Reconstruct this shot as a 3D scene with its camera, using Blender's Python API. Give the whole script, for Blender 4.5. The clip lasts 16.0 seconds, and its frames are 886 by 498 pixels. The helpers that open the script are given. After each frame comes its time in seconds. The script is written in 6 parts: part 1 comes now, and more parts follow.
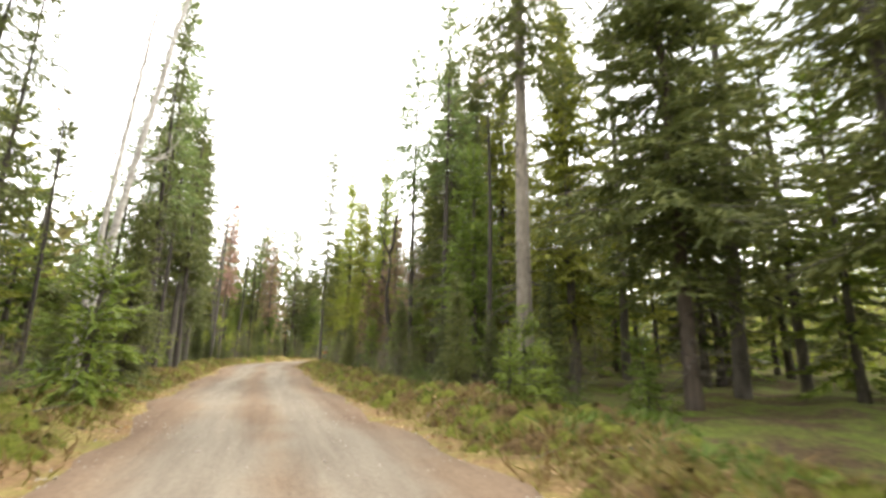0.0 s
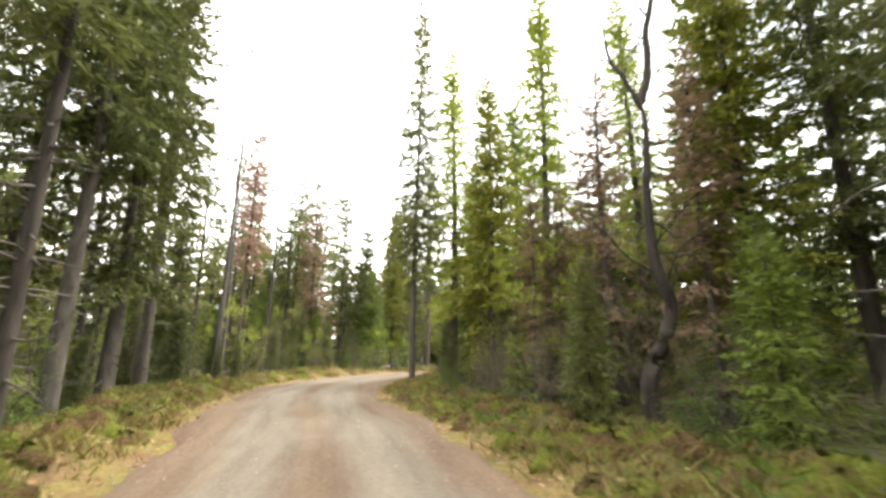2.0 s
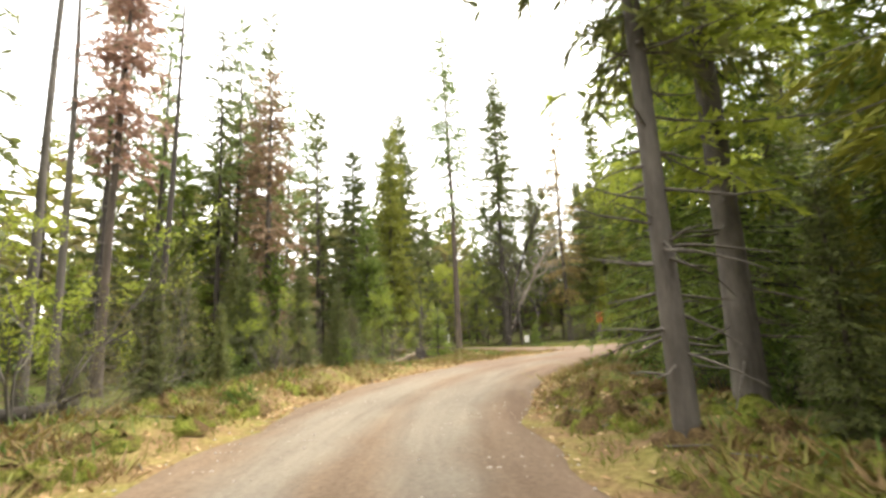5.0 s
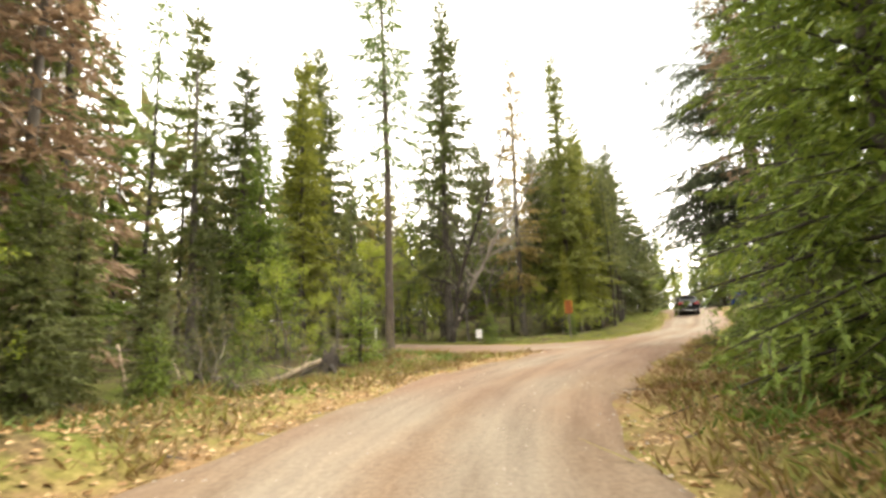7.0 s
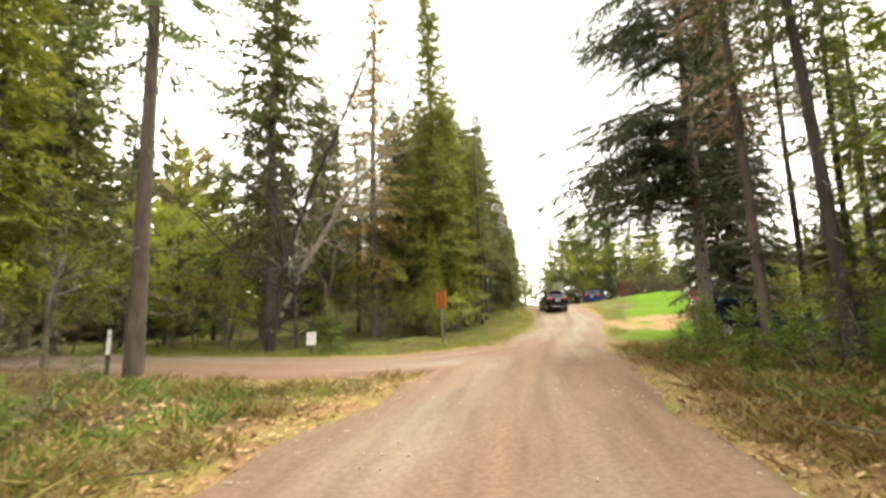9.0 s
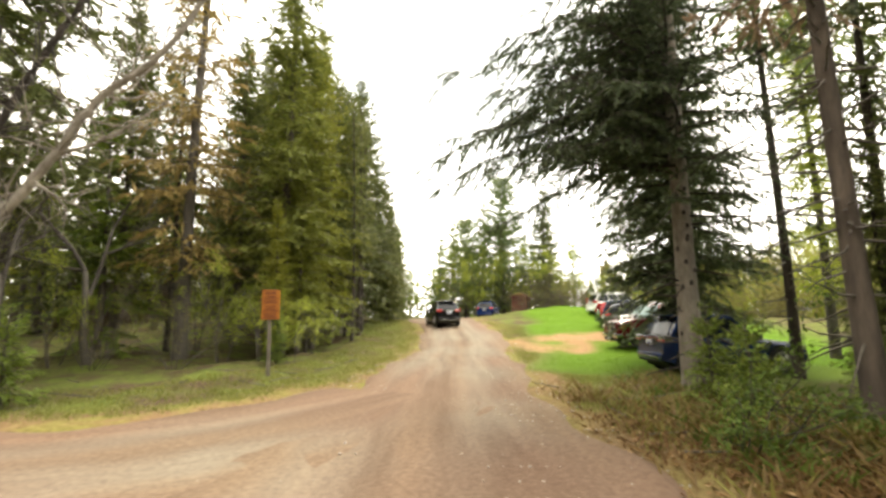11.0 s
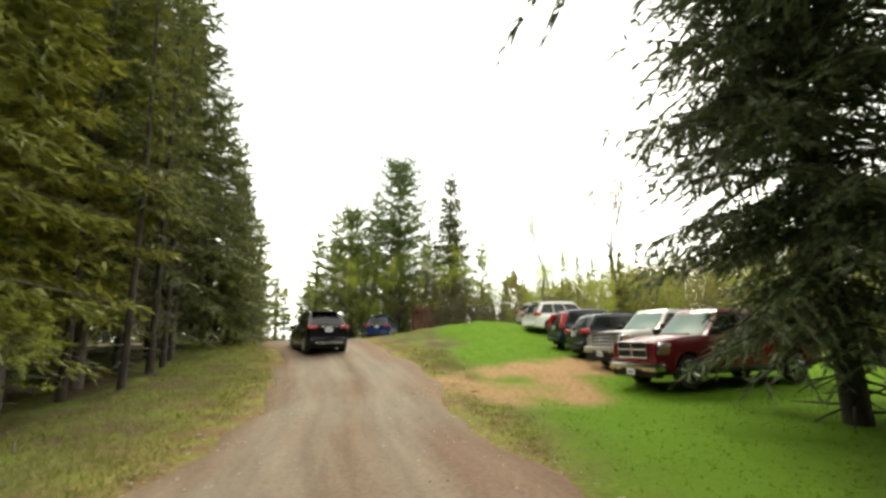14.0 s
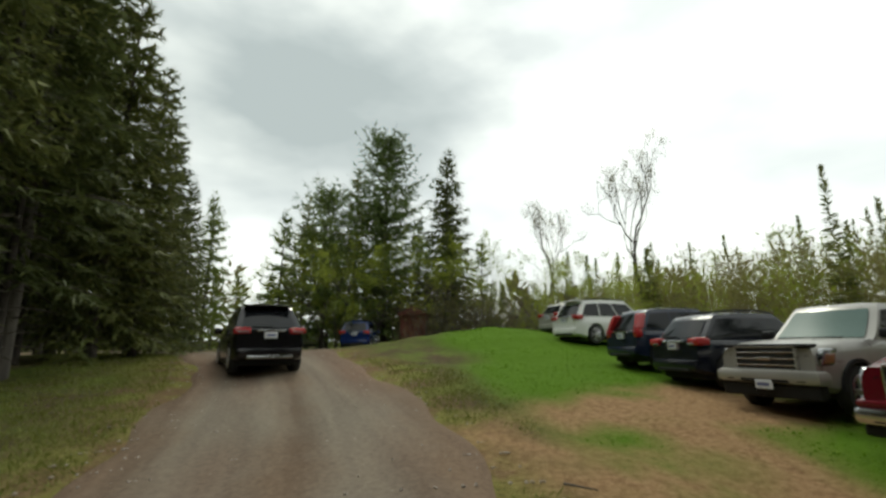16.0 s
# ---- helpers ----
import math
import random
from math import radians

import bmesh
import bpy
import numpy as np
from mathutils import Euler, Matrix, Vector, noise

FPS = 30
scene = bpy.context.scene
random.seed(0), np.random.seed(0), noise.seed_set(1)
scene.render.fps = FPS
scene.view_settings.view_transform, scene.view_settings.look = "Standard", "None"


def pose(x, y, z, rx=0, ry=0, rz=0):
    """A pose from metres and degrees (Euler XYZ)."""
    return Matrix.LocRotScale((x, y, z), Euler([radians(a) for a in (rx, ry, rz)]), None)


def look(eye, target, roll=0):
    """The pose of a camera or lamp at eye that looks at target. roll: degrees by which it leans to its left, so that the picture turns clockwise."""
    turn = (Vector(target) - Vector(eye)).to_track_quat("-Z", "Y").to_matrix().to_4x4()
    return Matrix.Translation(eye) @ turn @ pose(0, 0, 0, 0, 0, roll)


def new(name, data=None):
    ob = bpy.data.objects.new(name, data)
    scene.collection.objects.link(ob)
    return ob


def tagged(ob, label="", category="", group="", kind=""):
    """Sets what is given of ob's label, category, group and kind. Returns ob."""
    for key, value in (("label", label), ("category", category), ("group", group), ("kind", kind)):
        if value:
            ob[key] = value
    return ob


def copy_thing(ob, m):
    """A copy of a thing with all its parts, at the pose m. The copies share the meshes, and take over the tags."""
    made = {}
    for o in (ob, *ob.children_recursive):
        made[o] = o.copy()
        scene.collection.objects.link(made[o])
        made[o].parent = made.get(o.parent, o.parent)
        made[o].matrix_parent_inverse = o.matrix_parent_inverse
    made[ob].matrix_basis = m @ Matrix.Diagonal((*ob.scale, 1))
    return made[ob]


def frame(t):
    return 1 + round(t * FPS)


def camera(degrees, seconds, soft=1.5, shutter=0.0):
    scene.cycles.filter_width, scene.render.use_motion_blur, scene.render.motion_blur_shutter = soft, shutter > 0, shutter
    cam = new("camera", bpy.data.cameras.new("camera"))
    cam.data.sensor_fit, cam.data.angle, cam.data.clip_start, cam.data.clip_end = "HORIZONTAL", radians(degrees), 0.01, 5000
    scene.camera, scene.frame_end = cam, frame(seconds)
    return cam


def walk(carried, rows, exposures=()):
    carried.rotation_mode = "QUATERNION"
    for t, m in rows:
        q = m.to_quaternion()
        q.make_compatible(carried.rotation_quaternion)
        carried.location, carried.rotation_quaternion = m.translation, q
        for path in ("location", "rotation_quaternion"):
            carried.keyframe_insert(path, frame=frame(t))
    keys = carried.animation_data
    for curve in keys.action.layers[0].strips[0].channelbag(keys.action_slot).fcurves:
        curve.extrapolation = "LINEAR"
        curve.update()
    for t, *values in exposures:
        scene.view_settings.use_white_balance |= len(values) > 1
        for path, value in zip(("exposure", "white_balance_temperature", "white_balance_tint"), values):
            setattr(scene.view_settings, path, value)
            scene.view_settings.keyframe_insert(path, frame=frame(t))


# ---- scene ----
cam = camera(88.1, 16.0, soft=2.9, shutter=0.2)
PATH = [
    (0.0, (26.149, -3.584, 1.666, 102.27, -0.52, 9.94)),
    (0.5, (22.678, 2.158, 1.664, 102.45, -0.62, 11.51)),
    (1.0, (19.166, 7.621, 1.672, 102.69, -0.76, 12.60)),
    (1.5, (16.004, 12.531, 1.674, 102.63, -0.71, 13.74)),
    (2.0, (13.408, 16.829, 1.652, 102.84, -0.40, 13.90)),
    (2.5, (11.005, 21.461, 1.670, 101.71, 0.93, 14.46)),
    (3.0, (9.026, 25.452, 1.655, 101.22, 1.49, 14.69)),
    (3.5, (7.270, 28.434, 1.649, 100.68, 2.62, 13.49)),
    (4.0, (5.872, 30.744, 1.661, 100.46, 3.08, 12.18)),
    (4.2, (5.404, 31.483, 1.678, 100.32, 3.15, 11.83)),
    (6.3, (2.385, 40.242, 1.653, 99.24, 1.90, 5.93)),
    (6.5, (2.235, 41.310, 1.668, 98.94, 2.19, 4.61)),
    (7.0, (2.011, 44.090, 1.678, 98.55, 2.20, 1.09)),
    (7.5, (1.909, 46.794, 1.689, 98.19, 2.00, -2.83)),
    (8.0, (1.933, 49.338, 1.657, 97.72, 1.67, -8.37)),
    (8.5, (2.149, 51.591, 1.638, 97.43, 1.23, -14.08)),
    (9.0, (2.829, 53.657, 1.667, 97.36, 1.75, -18.38)),
    (9.5, (3.716, 55.665, 1.694, 97.48, 1.14, -22.54)),
    (10.0, (4.928, 57.427, 1.702, 97.49, 0.82, -26.04)),
    (10.2, (5.312, 58.104, 1.707, 97.68, 0.49, -27.28)),
    (12.3, (8.893, 64.703, 1.617, 99.41, 0.61, -40.75)),
    (12.5, (9.217, 65.338, 1.620, 99.54, 0.36, -41.80)),
    (13.0, (10.208, 67.009, 1.652, 100.04, 0.69, -43.99)),
    (13.5, (11.438, 68.612, 1.643, 100.44, 0.87, -45.69)),
    (14.0, (12.869, 70.248, 1.650, 100.89, 1.02, -47.40)),
    (14.5, (14.256, 71.768, 1.673, 101.34, 1.12, -48.44)),
    (15.0, (15.398, 73.085, 1.661, 101.48, 1.16, -49.05)),
    (15.5, (16.436, 74.379, 1.680, 101.76, 1.20, -49.41)),
    (16.0, (17.569, 75.678, 1.708, 102.05, 0.51, -49.68)),
]
EXPOSURES = [(0.0, 1.4, 6850, 10), (4.0, 1.4, 6850, 10), (7.0, 1.35, 7500, 10), (10.0, 1.2, 7600, 10), (12.5, 0.95, 7500, 4), (14.0, 0.45, 7300, 4), (15.0, -0.1, 6950, 2), (16.0, -0.8, 6600, 0)]
walk(cam, [(t, pose(*p)) for t, p in PATH], EXPOSURES)

# ---------------------------------------------------------------- world and light
world = bpy.data.worlds.new("overcast_sky")
scene.world = world
world.use_nodes = True
wn, wl = world.node_tree.nodes, world.node_tree.links
wn.clear()
w_out = wn.new("ShaderNodeOutputWorld")
w_bg = wn.new("ShaderNodeBackground")
w_sky = wn.new("ShaderNodeTexSky")
w_sky.sky_type = "NISHITA"
w_sky.sun_disc = False
w_sky.sun_elevation = radians(52)
w_sky.sun_rotation = radians(45)
w_co = wn.new("ShaderNodeTexCoord")
w_map = wn.new("ShaderNodeMapping")
w_map.inputs["Scale"].default_value = (1.0, 1.0, 2.4)
w_noise = wn.new("ShaderNodeTexNoise")
w_noise.inputs["Scale"].default_value = 2.1
w_noise.inputs["Detail"].default_value = 5.0
w_noise.inputs["Roughness"].default_value = 0.5
w_ramp = wn.new("ShaderNodeValToRGB")      # cloud brightness
w_ramp.color_ramp.elements[0].position = 0.36
w_ramp.color_ramp.elements[0].color = (13.2, 13.5, 13.9, 1)
w_ramp.color_ramp.elements[1].position = 0.56
w_ramp.color_ramp.elements[1].color = (17.0, 17.0, 16.8, 1)
w_mix = wn.new("ShaderNodeMix")
w_mix.data_type = "RGBA"
w_mix.inputs[0].default_value = 0.93
wl.new(w_co.outputs["Generated"], w_map.inputs["Vector"])
wl.new(w_map.outputs["Vector"], w_noise.inputs["Vector"])
wl.new(w_noise.outputs["Fac"], w_ramp.inputs["Fac"])
wl.new(w_sky.outputs["Color"], w_mix.inputs[6])
wl.new(w_ramp.outputs["Color"], w_mix.inputs[7])
# one broad grey bank of cloud, ragged by the same noise
w_dot = wn.new("ShaderNodeVectorMath")
w_dot.operation = "DISTANCE"
w_flat = wn.new("ShaderNodeMapping")
w_flat.inputs["Scale"].default_value = (1.0, 1.0, 2.2)
wl.new(w_co.outputs["Generated"], w_flat.inputs["Vector"])
wl.new(w_flat.outputs["Vector"], w_dot.inputs[0])
w_dot.inputs[1].default_value = (0.40, 0.77, 1.06)
w_add = wn.new("ShaderNodeMath")
w_add.operation = "MULTIPLY_ADD"
wl.new(w_noise.outputs["Fac"], w_add.inputs[0])
w_add.inputs[1].default_value = 0.9
wl.new(w_dot.outputs["Value"], w_add.inputs[2])
w_band = wn.new("ShaderNodeValToRGB")
w_band.color_ramp.elements[0].position = 0.54
w_band.color_ramp.elements[0].color = (1, 1, 1, 1)
w_band.color_ramp.elements[1].position = 0.93
w_band.color_ramp.elements[1].color = (0, 0, 0, 1)
wl.new(w_add.outputs[0], w_band.inputs["Fac"])
w_grey = wn.new("ShaderNodeMix")
w_grey.data_type = "RGBA"
w_grey.inputs[7].default_value = (7.0, 7.6, 8.0, 1)
wl.new(w_band.outputs["Color"], w_grey.inputs[0])
wl.new(w_mix.outputs[2], w_grey.inputs[6])
wl.new(w_grey.outputs[2], w_bg.inputs["Color"])
w_bg.inputs["Strength"].default_value = 0.13
wl.new(w_bg.outputs["Background"], w_out.inputs["Surface"])

sun = new("sun", bpy.data.lights.new("sun", "SUN"))
sun.data.energy = 2.4
sun.data.angle = radians(18)
sun.data.color = (1.0, 0.95, 0.86)
sun.matrix_world = look((0, 0, 60), (-33.2, -33.2, 0))


# ---------------------------------------------------------------- materials
def node_mat(name):
    m = bpy.data.materials.new(name)
    m.use_nodes = True
    n, l = m.node_tree.nodes, m.node_tree.links
    n.clear()
    out = n.new("ShaderNodeOutputMaterial")
    b = n.new("ShaderNodeBsdfPrincipled")
    l.new(b.outputs["BSDF"], out.inputs["Surface"])
    return m, n, l, b, out


def ramp(n, l, fac, stops):
    r = n.new("ShaderNodeValToRGB")
    e = r.color_ramp.elements
    while len(e) < len(stops):
        e.new(0.5)
    for el, (p, c) in zip(e, stops):
        el.position, el.color = p, (*c, 1)
    l.new(fac, r.inputs["Fac"])
    return r.outputs["Color"]


def noise_tex(n, l, scale, detail=4.0, rough=0.55, vec=None, out="Fac"):
    t = n.new("ShaderNodeTexNoise")
    t.inputs["Scale"].default_value = scale
    t.inputs["Detail"].default_value = detail
    t.inputs["Roughness"].default_value = rough
    if vec is not None:
        l.new(vec, t.inputs["Vector"])
    return t.outputs[out]


def mix_col(n, l, fac, a, b, mode="MIX"):
    m = n.new("ShaderNodeMix")
    m.data_type, m.blend_type = "RGBA", mode
    for sock, v in ((0, fac), (6, a), (7, b)):
        if hasattr(v, "is_output"):
            l.new(v, m.inputs[sock])
        else:
            m.inputs[sock].default_value = v if sock == 0 else (*v, 1)
    return m.outputs[2]


def bump(n, l, b, height, strength, distance):
    k = n.new("ShaderNodeBump")
    k.inputs["Strength"].default_value = strength
    k.inputs["Distance"].default_value = distance
    l.new(height, k.inputs["Height"])
    l.new(k.outputs["Normal"], b.inputs["Normal"])


def obj_co(n):
    return n.new("ShaderNodeTexCoord").outputs["Object"]


def geo_pos(n):
    return n.new("ShaderNodeNewGeometry").outputs["Position"]


def leaf_mat(name, stops, rough=0.6, glow=0.35):
    """Needles or leaves: each clump takes a colour of its own, some light passes through."""
    m, n, l, b, out = node_mat(name)
    g = n.new("ShaderNodeNewGeometry")
    oi = n.new("ShaderNodeObjectInfo")
    mth = n.new("ShaderNodeMath")
    mth.operation = "MULTIPLY_ADD"
    l.new(g.outputs["Random Per Island"], mth.inputs[0])
    mth.inputs[1].default_value = 0.5
    m2 = n.new("ShaderNodeMath")
    m2.operation = "MULTIPLY_ADD"
    l.new(oi.outputs["Random"], m2.inputs[0])
    m2.inputs[1].default_value = 0.34
    m2.inputs[2].default_value = 0.08
    l.new(m2.outputs[0], mth.inputs[2])
    col = ramp(n, l, mth.outputs[0], stops)
    l.new(col, b.inputs["Base Color"])
    b.inputs["Roughness"].default_value = rough
    b.inputs["Specular IOR Level"].default_value = 0.25
    tr = n.new("ShaderNodeBsdfTranslucent")
    l.new(col, tr.inputs["Color"])
    mx = n.new("ShaderNodeMixShader")
    mx.inputs[0].default_value = glow
    l.new(b.outputs["BSDF"], mx.inputs[1])
    l.new(tr.outputs["BSDF"], mx.inputs[2])
    l.new(mx.outputs["Shader"], out.inputs["Surface"])
    return m


def bark_mat(name, dark, light, scale=6.0, stretch=0.25, strength=0.7):
    m, n, l, b, _ = node_mat(name)
    mp = n.new("ShaderNodeMapping")
    mp.inputs["Scale"].default_value = (1, 1, stretch)
    l.new(obj_co(n), mp.inputs["Vector"])
    f = noise_tex(n, l, scale, 6, 0.65, mp.outputs["Vector"])
    f2 = noise_tex(n, l, 0.9, 3, 0.5, obj_co(n))
    c = ramp(n, l, f, [(0.35, dark), (0.65, light)])
    c = mix_col(n, l, f2, c, tuple(0.6 * v for v in dark), "MIX")
    l.new(c, b.inputs["Base Color"])
    b.inputs["Roughness"].default_value = 0.9
    bump(n, l, b, f, strength, 0.03)
    return m


SPRUCE_GREEN = leaf_mat("spruce_needles", [(0.00, (0.050, 0.068, 0.026)), (0.50, (0.125, 0.147, 0.047)), (1.00, (0.252, 0.255, 0.081))], glow=0.3)
FIR_GREEN = leaf_mat("fir_needles", [(0.00, (0.075, 0.123, 0.027)), (0.50, (0.174, 0.239, 0.044)), (1.00, (0.330, 0.377, 0.068))], glow=0.35)
PINE_GREEN = leaf_mat("pine_needles", [(0.00, (0.068, 0.109, 0.039)), (0.50, (0.153, 0.212, 0.068)), (1.00, (0.289, 0.340, 0.105))], glow=0.3)
DRY_BROWN = leaf_mat("dead_needles", [(0.00, (0.170, 0.110, 0.070)), (0.50, (0.300, 0.205, 0.130)), (1.00, (0.420, 0.320, 0.210))], glow=0.35)
DRY_RED = leaf_mat("reddish_needles", [(0.00, (0.240, 0.140, 0.105)), (0.50, (0.360, 0.225, 0.170)), (1.00, (0.460, 0.320, 0.250))], glow=0.4)
LEAF_LIME = leaf_mat("spring_leaves", [(0.00, (0.130, 0.170, 0.020)), (0.50, (0.270, 0.325, 0.045)), (1.00, (0.430, 0.460, 0.090))], glow=0.62)
LEAF_GREEN = leaf_mat("shrub_leaves", [(0.0, (0.035, 0.065, 0.012)), (0.5, (0.08, 0.13, 0.022)), (1.0, (0.15, 0.21, 0.035))], glow=0.4)
OLIVE_GREEN = leaf_mat("olive_needles", [(0.0, (0.095, 0.112, 0.024)), (0.5, (0.221, 0.240, 0.041)), (1.0, (0.412, 0.398, 0.074))], glow=0.35)
# darker copy of the spruce needles: the shade is put into the colour
SHADED_GREEN = leaf_mat("shade_darkened_needles", [(0.0, (0.032, 0.052, 0.027)), (0.5, (0.081, 0.107, 0.050)), (1.0, (0.170, 0.200, 0.086))], glow=0.25)
WARM_GREEN = leaf_mat("warm_green_needles", [(0.0, (0.090, 0.105, 0.028)), (0.5, (0.225, 0.250, 0.055)), (1.0, (0.390, 0.375, 0.100))], glow=0.35)
RUSTY = leaf_mat("rusty_needles", [(0.0, (0.140, 0.115, 0.042)), (0.45, (0.280, 0.216, 0.072)), (1.0, (0.476, 0.338, 0.144))], glow=0.35)
BUD_OLIVE = leaf_mat("budding_twigs", [(0.00, (0.110, 0.090, 0.045)), (0.50, (0.180, 0.160, 0.060)), (1.00, (0.280, 0.265, 0.085))], glow=0.45)
FERN_YELLOW = leaf_mat("bracken", [(0.0, (0.09, 0.055, 0.025)), (0.4, (0.19, 0.125, 0.05)), (0.65, (0.20, 0.18, 0.045)), (1.0, (0.19, 0.23, 0.045))], glow=0.3)
DEAD_FERN = leaf_mat("withered_bracken", [(0.0, (0.045, 0.022, 0.009)), (0.5, (0.115, 0.060, 0.020)), (1.0, (0.200, 0.120, 0.042))], glow=0.2)
GRASS_MAT = leaf_mat("verge_grass", [(0.0, (0.08, 0.10, 0.02)), (0.5, (0.15, 0.175, 0.032)), (1.0, (0.26, 0.25, 0.08))], glow=0.35)
LAWN_MAT = leaf_mat("lawn_blades", [(0.00, (0.070, 0.150, 0.008)), (0.50, (0.105, 0.200, 0.012)), (1.00, (0.140, 0.250, 0.020))], glow=0.6)
LITTER = leaf_mat("fallen_leaves", [(0.0, (0.13, 0.07, 0.03)), (0.4, (0.30, 0.18, 0.08)), (0.75, (0.45, 0.33, 0.18)), (1.0, (0.55, 0.45, 0.28))], glow=0.15)
BARK_GREY = bark_mat("grey_bark", (0.065, 0.055, 0.046), (0.18, 0.158, 0.132))
BARK_DARK = bark_mat("dark_bark", (0.025, 0.02, 0.016), (0.09, 0.07, 0.055))
BARK_BROWN = bark_mat("brown_bark", (0.06, 0.045, 0.035), (0.17, 0.13, 0.10))
BARK_PALE = bark_mat("pale_spruce_bark", (0.17, 0.145, 0.115), (0.33, 0.29, 0.24), 9.0, 0.5, 0.5)
BARK_BIRCH = bark_mat("birch_bark", (0.30, 0.27, 0.24), (0.72, 0.69, 0.64), 3.0, 3.0, 0.3)
BARK_LIGHT = bark_mat("weathered_pale_bark", (0.20, 0.17, 0.14), (0.50, 0.45, 0.38), 5.0, 0.3, 0.4)
TWIG_GREY = bark_mat("dead_twigs", (0.085, 0.072, 0.058), (0.20, 0.175, 0.145), 12.0)


# ---------------------------------------------------------------- the lie of the land
PLAN = 1.15          # metres to one unit of the plan; the plan is brought to metres at the end of the file
TRUE_SIZE = []       # things built in metres, of which only the place is brought to scale


def sstep(a, b, x):
    t = np.clip((x - a) / (b - a), 0, 1)
    return t * t * (3 - 2 * t)


ROAD = [(44, -39), (36, -26), (29.8, -15.6), (23.0, -3.2), (20.0, 2.0), (16.8, 6.8), (14.0, 11.1), (11.6, 15.0), (9.5, 18.8),
        (7.5, 22.4), (5.4, 25.6), (3.5, 29.0), (1.9, 32.9), (1.1, 37.0), (1.0, 41.0), (1.6, 44.8), (2.9, 48.4), (5.1, 52.2),
        (7.7, 56.3), (10.35, 60.1), (12.85, 63.3), (15.4, 66.8), (18.2, 70.4), (20.6, 74.4), (22.5, 78.8), (23.6, 84.0),
        (23.2, 90.0), (21.0, 97.0), (17.0, 106.0)]
BRANCH = [(10.0, 60.6), (6.8, 59.0), (3.6, 59.4), (0.2, 61.8), (-4.0, 65.4), (-9.0, 68.0), (-16.0, 70.0), (-26, 72)]


def spline(points, step=0.4):
    """Points along a Catmull-Rom curve, evenly spaced."""
    p = np.array(points, float)
    p = np.vstack([2 * p[0] - p[1], p, 2 * p[-1] - p[-2]])
    out = []
    for a, b, c, d in zip(p[:-3], p[1:-2], p[2:-1], p[3:]):
        for t in np.linspace(0, 1, 12, endpoint=False):
            out.append(0.5 * (2 * b + (c - a) * t + (2 * a - 5 * b + 4 * c - d) * t**2 + (3 * b - a - 3 * c + d) * t**3))
    out = np.array(out + [p[-2]])
    s = np.r_[0, np.cumsum(np.linalg.norm(np.diff(out, axis=0), axis=1))]
    q = np.arange(0, s[-1], step)
    return np.stack([np.interp(q, s, out[:, k]) for k in range(out.shape[1])], 1)


ROAD_LINE, BRANCH_LINE = spline(ROAD), spline(BRANCH)


def road_half(y):
    """Half the width of the gravel, narrower on the rise."""
    return 2.6 - 0.4 * sstep(54, 61, y)


def line_dist(x, y, line):
    """Distance to a line and the signed side (right is positive), for arrays."""
    x, y = np.asarray(x, float).ravel(), np.asarray(y, float).ravel()
    near, side = np.full(x.shape, 1e9), np.zeros(x.shape)
    tang = np.gradient(line, axis=0)
    tang /= np.linalg.norm(tang, axis=1)[:, None]
    for k in range(0, len(x), 4000):
        dx = x[k:k + 4000, None] - line[None, ::2, 0]
        dy = y[k:k + 4000, None] - line[None, ::2, 1]
        d2 = dx * dx + dy * dy
        i = d2.argmin(1)
        r = np.arange(len(i))
        near[k:k + 4000] = np.sqrt(d2[r, i])
        t = tang[::2][i]
        side[k:k + 4000] = dx[r, i] * t[:, 1] - dy[r, i] * t[:, 0]
    return near, side


def wob(x, y, s, seed=0.0):
    """Cheap smooth unevenness between -1 and 1."""
    return (np.sin(x * s + 1.3 * np.sin(y * s * 0.7 + seed)) * np.cos(y * s * 0.9 + 1.7 * np.sin(x * s * 0.6 + 2 * seed)))


def land(x, y):
    """Height of the large forms: flat track, a rise to the parking place, a grassy mound."""
    x, y = np.asarray(x, float), np.asarray(y, float)
    s = (x - 15.3) * 0.66 + (y - 65.8) * 0.75
    side = (x - 15.3) * 0.75 - (y - 65.8) * 0.66
    h = 1.3 * sstep(1.0, 17.0, s) * sstep(-60, -25, -np.abs(side))
    mound = np.exp(-(((x - 31.8) / 5.0) ** 2 + ((y - 77.0) / 4.4) ** 2))
    return h + 0.95 * mound + 0.14 * np.exp(-((s - 3.5) / 4.0) ** 2) * sstep(3.5, 6.0, side) * sstep(-15, -11, -side)


